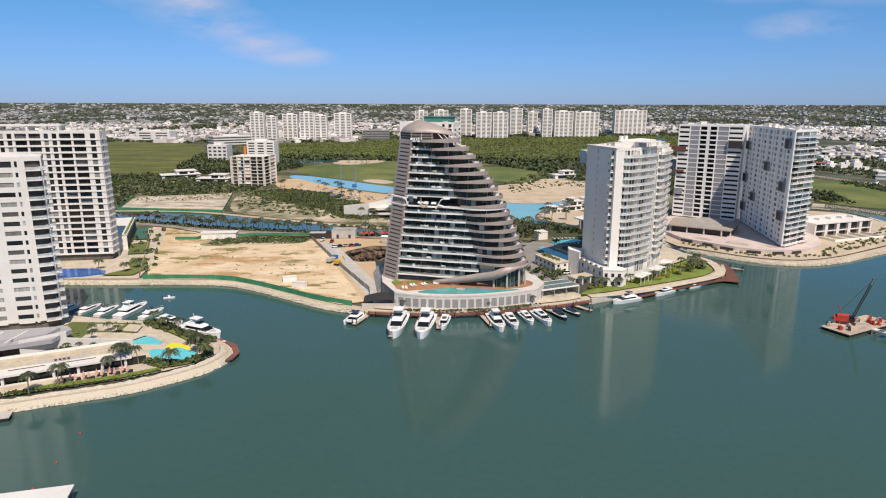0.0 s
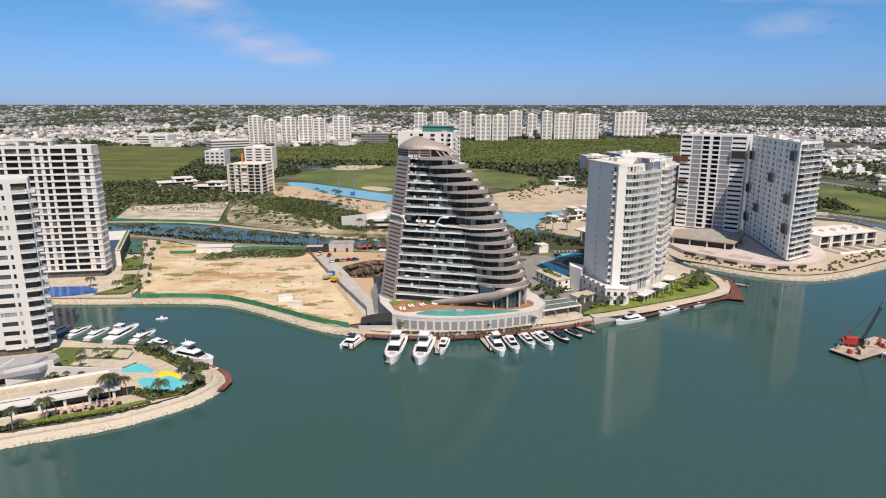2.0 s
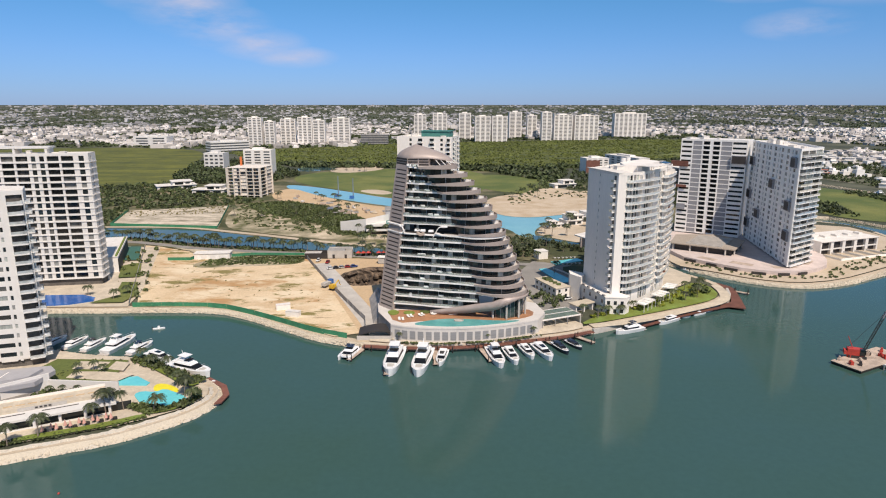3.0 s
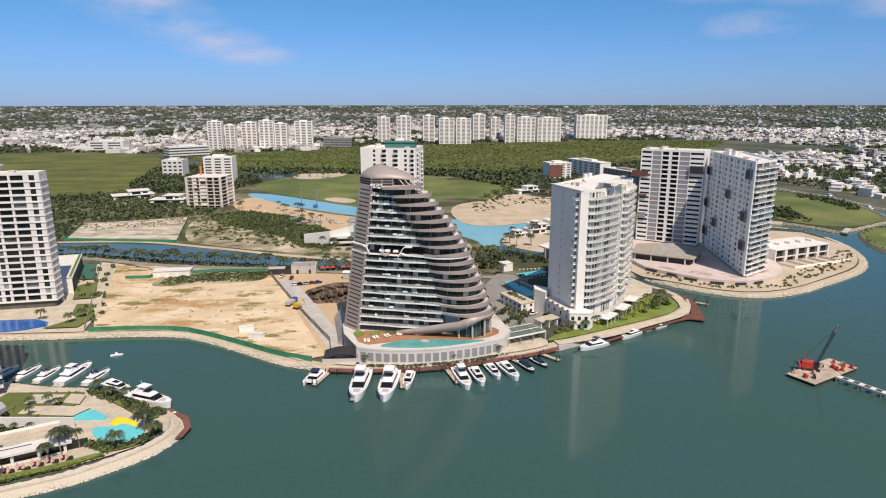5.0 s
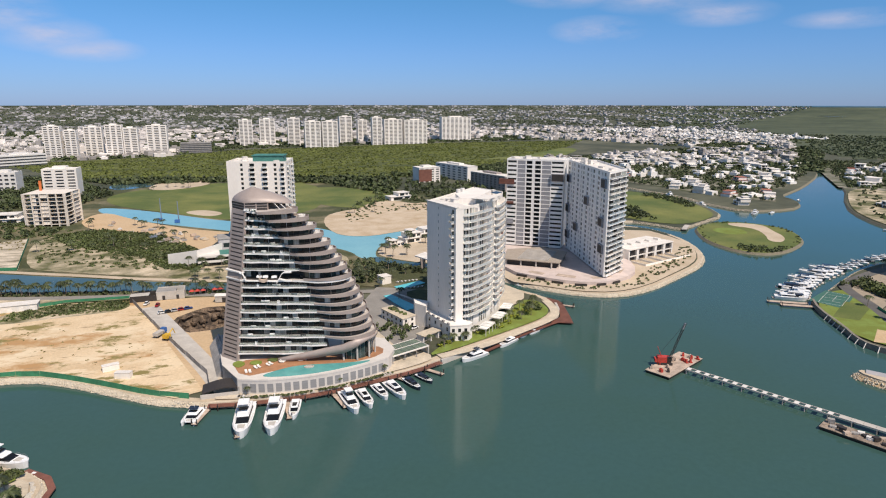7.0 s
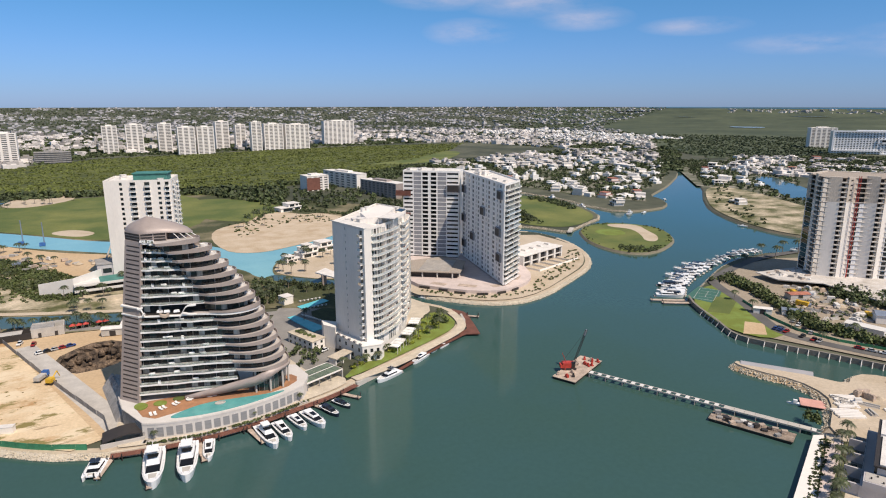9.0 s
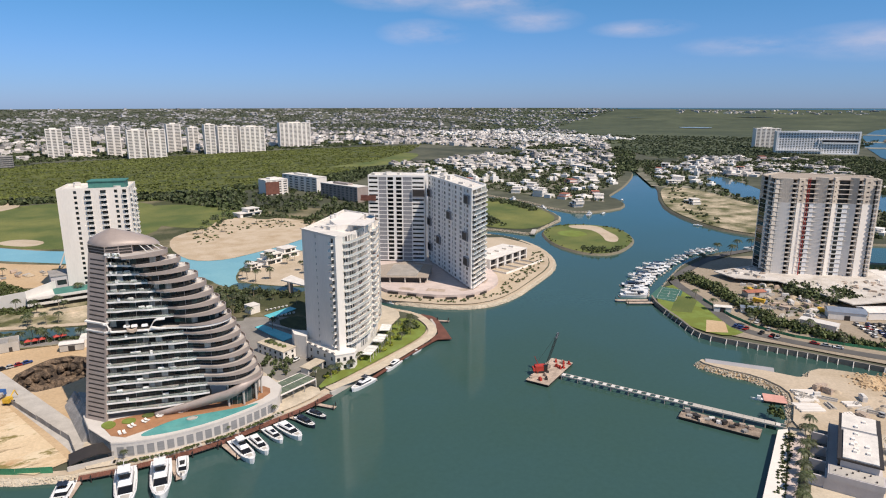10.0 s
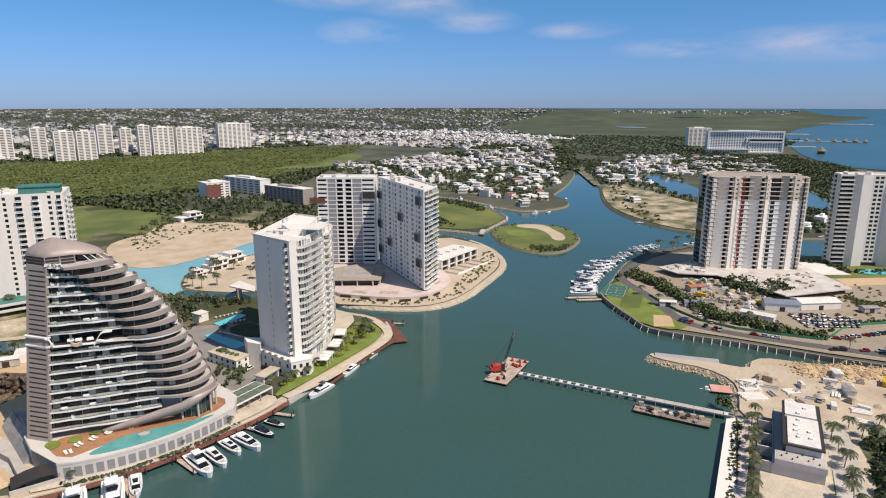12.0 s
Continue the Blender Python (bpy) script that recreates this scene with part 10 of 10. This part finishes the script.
for k in range(70):
    poly = rnd.choice(([(60, 600), (110, 660), (170, 610), (120, 640)], [(-170, 600), (-120, 570), (-60, 500), (-80, 490), (-130, 560)], [(-60, 470), (-30, 440), (20, 400), (-20, 390), (-60, 440)], [(-150, 845), (-100, 830), (-80, 850), (-140, 870)], [(130, 420), (70, 420), (80, 440), (120, 470)]))
    xs, ys = [p[0] for p in poly], [p[1] for p in poly]
    plant(rnd.uniform(min(xs), max(xs)), rnd.uniform(min(ys), max(ys)), rnd.uniform(0.8, 1.2))

# ---- rocks along the water ----
rng = np.random.default_rng(9)
V, F = [], []
base_v = np.array([(-1, -1, -1), (1, -1, -1), (1, 1, -1), (-1, 1, -1), (-0.7, -0.7, 1), (0.7, -0.7, 1), (0.7, 0.7, 1), (-0.7, 0.7, 1)], float)
base_f = np.array([(4, 5, 6, 7), (0, 1, 5, 4), (1, 2, 6, 5), (2, 3, 7, 6), (3, 0, 4, 7)])
k = 0
for i in range(len(BAY)):
    a, b = Vector(BAY[i - 1]), Vector(BAY[i])
    spit = 196 < a.x < 290 and 118 < a.y < 196 and a.x < 293 - 0.6 * (a.y - 116)
    if a.y < 120 or a.x > 460 or (a.x > 190 and a.y < 275 and not spit) or (-20 < a.x < 140 and 225 < a.y < 310):
        continue
    d = b - a
    nrm = Vector((d.y, -d.x)).normalized()
    for _ in range(int(d.length * 8.0)):
        f, o = rng.uniform(), rng.uniform(-0.7, 1.5)
        if a.x < -66 and a.y < 196:
            o = rng.uniform(-0.7, 3.2)
        if spit:
            o = rng.uniform(-1.0, 1.6)
        c = a.lerp(b, f) + nrm * o
        s = rng.uniform(0.1, 0.42) if spit else rng.uniform(0.12, 0.3)
        ang = rng.uniform(0, 6.28)
        R = np.array([[math.cos(ang), -math.sin(ang), 0], [math.sin(ang), math.cos(ang), 0], [0, 0, 1]])
        v = (base_v + rng.uniform(-0.25, 0.25, (8, 3))) * (s, s * rng.uniform(0.6, 1), s * 0.6) @ R.T + (c.x, c.y, 0.1 + (min(o, 3.2 if a.x < -66 and a.y < 196 else 1.3) + 0.9) * (0.5 if a.x < -66 and a.y < 196 else 0.76))
        V.append(v)
        F.append(base_f + k)
        k += 8
bulk_rocks = (V, F)
V, F, k = [], [], 0
for cx, cy in rubble_line:
    for _ in range(110):
        s = rng.uniform(0.15, 0.7)
        px, py = cx + rng.normal(0, 3.4), cy + rng.normal(0, 3.0)
        far = math.dist((px, py), (cx, cy))
        V.append((base_v + rng.uniform(-0.3, 0.3, (8, 3))) * (s, s * rng.uniform(0.6, 1), s * 0.7) + (px, py, GROUND + 0.7 + max(0.1, 1.5 - 0.32 * far)))
        F.append(base_f + k)
        k += 8
bulk("broken_stone", np.concatenate(V), np.concatenate(F), M_SAND, "broken sandstone blocks tipped along the spit", "rubble")
V, F = bulk_rocks
bulk("shore_rocks", np.concatenate(V), np.concatenate(F), M_ROCK, "pale limestone boulders piled along the shore", "rocks")


# ---- the town to the horizon ----
def town(name, label, count, seed, where, size, high, walls=M_TOWN):
    rng = np.random.default_rng(seed)
    V, F = [], []
    k = 0
    box = np.array([(-1, -1, 0), (1, -1, 0), (1, 1, 0), (-1, 1, 0), (-1, -1, 1), (1, -1, 1), (1, 1, 1), (-1, 1, 1)], float)
    made = 0
    while made < count:
        x, y = where(rng)
        if x is None:
            continue
        w, d, h = rng.uniform(*size), rng.uniform(*size), rng.uniform(2.5, high) * (1.7 if rng.uniform() < 0.06 else 1)
        g = 1.5 if rng.uniform() < 0.07 else 1.0
        a = 0.2 + rng.choice((0, 1.57)) + rng.uniform(-0.15, 0.15)
        R = np.array([[math.cos(a), -math.sin(a), 0], [math.sin(a), math.cos(a), 0], [0, 0, 1]])
        z = GROUND + rise(x, y)
        V.append(box * (w * g, d * g, h) @ R.T + (x, y, z - 0.2))
        F.append(base_f + k)
        k += 8
        if rng.uniform() < 0.5:
            V.append(box * (w * 0.4, d * 0.5, h * 0.45) @ R.T + (x + rng.uniform(-1, 1), y, z + h))
            F.append(base_f + k)
            k += 8
        made += 1
    bulk(name, np.concatenate(V), np.concatenate(F), walls, label, "town")


def polar(a0, a1, r0, r1, power=1.0, built=0):
    """A random place in a sector; built 1 keeps to the built-up drifts, -1 to the green ones between them."""
    def pick(rng):
        a, r = radians(rng.uniform(a0, a1)), r0 + (r1 - r0) * rng.uniform() ** power
        x, y = math.sin(a) * r, math.cos(a) * r
        drift = noise.noise(Vector((x * 0.0042, y * 0.0022, 3.0))) + 0.5 * noise.noise(Vector((x * 0.013, y * 0.007, 7.0)))
        if built and drift * built < -0.06 and rng.uniform() > 0.14:
            return None, None
        if any(inside(x, y, p) for p in GREEN):
            return None, None
        return x, y
    return pick


GREEN = [[(-1100, 1120), (-889, 1250), (-723, 1330), (-583, 1300), (-440, 1260), (-196, 1345), (-85, 1510), (520, 1640), (829, 1680), (900, 1540), (960, 1260), (640, 1150), (400, 1080), (300, 600), (-300, 500), (-1200, 500)],
         [(1180, 1190), (1500, 1480), (1650, 1800), (1900, 2300), (2400, 2700), (3600, 3500), (4400, 2400), (3300, 1500), (1800, 900), (1300, 840), (1060, 960)]]
town("town_houses", "dense low white and grey houses of the town", 3600, 51, polar(-46, 34, 1290, 2600, 0.8, 1), (3.5, 12), 9)
town("town_houses", "low houses greyed for haze towards the horizon", 3800, 52, polar(-46, 46, 2500, 4800, 0.9, 1), (3, 12), 6, M_TOWN_HAZED)
town("town_houses", "low white houses inland of the canals", 900, 53, polar(24, 44, 1150, 2600, 1.0, 1), (3.5, 9), 7)
town("town_houses", "low houses along the coast road", 150, 54, polar(50, 62, 1100, 1500, 1.0), (3.5, 9), 6)
town("town_houses", "pale buildings of a far resort strip", 80, 56, lambda rng: (lambda a, q: (math.sin(a) * q, math.cos(a) * q))(radians(rng.uniform(50, 64)), rng.uniform(4330, 4640)), (4, 14), 8, M_TOWN)
town("town_houses", "pale village houses at the edge of the mangrove", 520, 57, lambda rng: (rng.uniform(1150, 1560), rng.uniform(1480, 2250)), (4, 9), 7, M_VILLA_FAR)


town("infill_houses", "small white houses between the canal villas", 200, 55, between_villas, (3, 6.5), 6, M_VILLA_FAR)


def far_trees(name, label, count, seed, where, r0, r1, material, avoid=False):
    rng = np.random.default_rng(seed)
    pts = []
    while len(pts) < count:
        x, y = where(rng)
        if x is not None:
            pts.append((x, y, GROUND + rise(x, y)))
    n = len(pts)
    v, f = leaf_quads(rng, pts, rng.uniform(r0, r1, n), rng.uniform(r0 * 0.6, r1 * 0.75, n), 9, r1 * 0.4)
    bulk(name, v, f, material, label, "trees")


far_trees("town_trees", "dark trees between the town houses", 12500, 61, polar(-46, 36, 1280, 2700, 0.85, -1), 2, 5, M_LEAF)
far_trees("town_trees", "scattered street trees of the near town", 9500, 65, polar(-46, 40, 1280, 2500, 0.75), 3, 7, M_LEAF)
far_trees("town_trees", "dark trees tinted for haze towards the horizon", 13000, 62, polar(-48, 50, 2600, 4800, 0.9, -1), 3, 6, M_LEAF_HAZED)
far_trees("town_trees", "trees inland of the canals", 4200, 63, polar(24, 46, 1130, 2700, 1.0, -1), 3, 6.5, M_LEAF)
woods = GREEN[1]


def in_woods(rng):
    a, r = radians(rng.uniform(34, 66)), 1000 + 1400 * rng.uniform() ** 1.3
    x, y = math.sin(a) * r, math.cos(a) * r
    return (x, y) if inside(x, y, woods) else (None, None)


far_trees("mangrove_forest", "wide flat mangrove forest towards the coast", 2600, 64, in_woods, 2.5, 5, M_LEAF_HAZED)
def forest_floor():
    """The flat forest in strips that follow the rise of the far country."""
    me = Mesh()
    for i in range(78):
        for k in range(74):
            a0, a1, r0, r1 = (radians(34 + 0.5 * i), radians(34.5 + 0.5 * i), 1000 + 52 * k, 1052 + 52 * k)
            c = (math.sin(a0) * (r0 + 26), math.cos(a0) * (r0 + 26))
            if inside(*c, WOODS):
                q = [(math.sin(a) * r, math.cos(a) * r) for a, r in ((a0, r0), (a1, r0), (a1, r1), (a0, r1))]
                me.add([(x, y, GROUND + 0.5 + rise(x, y)) for x, y in q], [(3, 2, 1, 0)])
    me.f = [q if (Vector(me.v[q[1]]) - Vector(me.v[q[0]])).cross(Vector(me.v[q[2]]) - Vector(me.v[q[1]])).z > 0 else q[::-1] for q in me.f]
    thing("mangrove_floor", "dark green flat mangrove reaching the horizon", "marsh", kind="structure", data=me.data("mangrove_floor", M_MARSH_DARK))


WOODS = [(1180, 1190), (1240, 1500), (1400, 1900), (1500, 2500), (1900, 3300), (2300, 4200), (3000, 3800), (3900, 2700), (4560, 1500), (3800, 1400), (2600, 1040), (1800, 900), (1300, 840), (1060, 960)]
forest_floor()
for az0, az1, r0, r1 in ((50, 52.6, 3040, 3170), (41.1, 43.8, 4370, 4480), (54.3, 57.2, 4010, 4090), (45.5, 47.5, 3900, 3960)):
    poly = [(math.sin(radians(a)) * q, math.cos(radians(a)) * q) for a, q in ((az0, r0 + 40), ((az0 + az1) / 2, r0), (az1, r0 + 20), (az1, r1 - 30), ((az0 + az1) / 2, r1), (az0, r1 - 10))]
    patch("pond", poly, M_LAGOON, "still pale lagoon among the mangrove", "pond", z=GROUND + 1.2 + max(rise(*p) for p in poly))
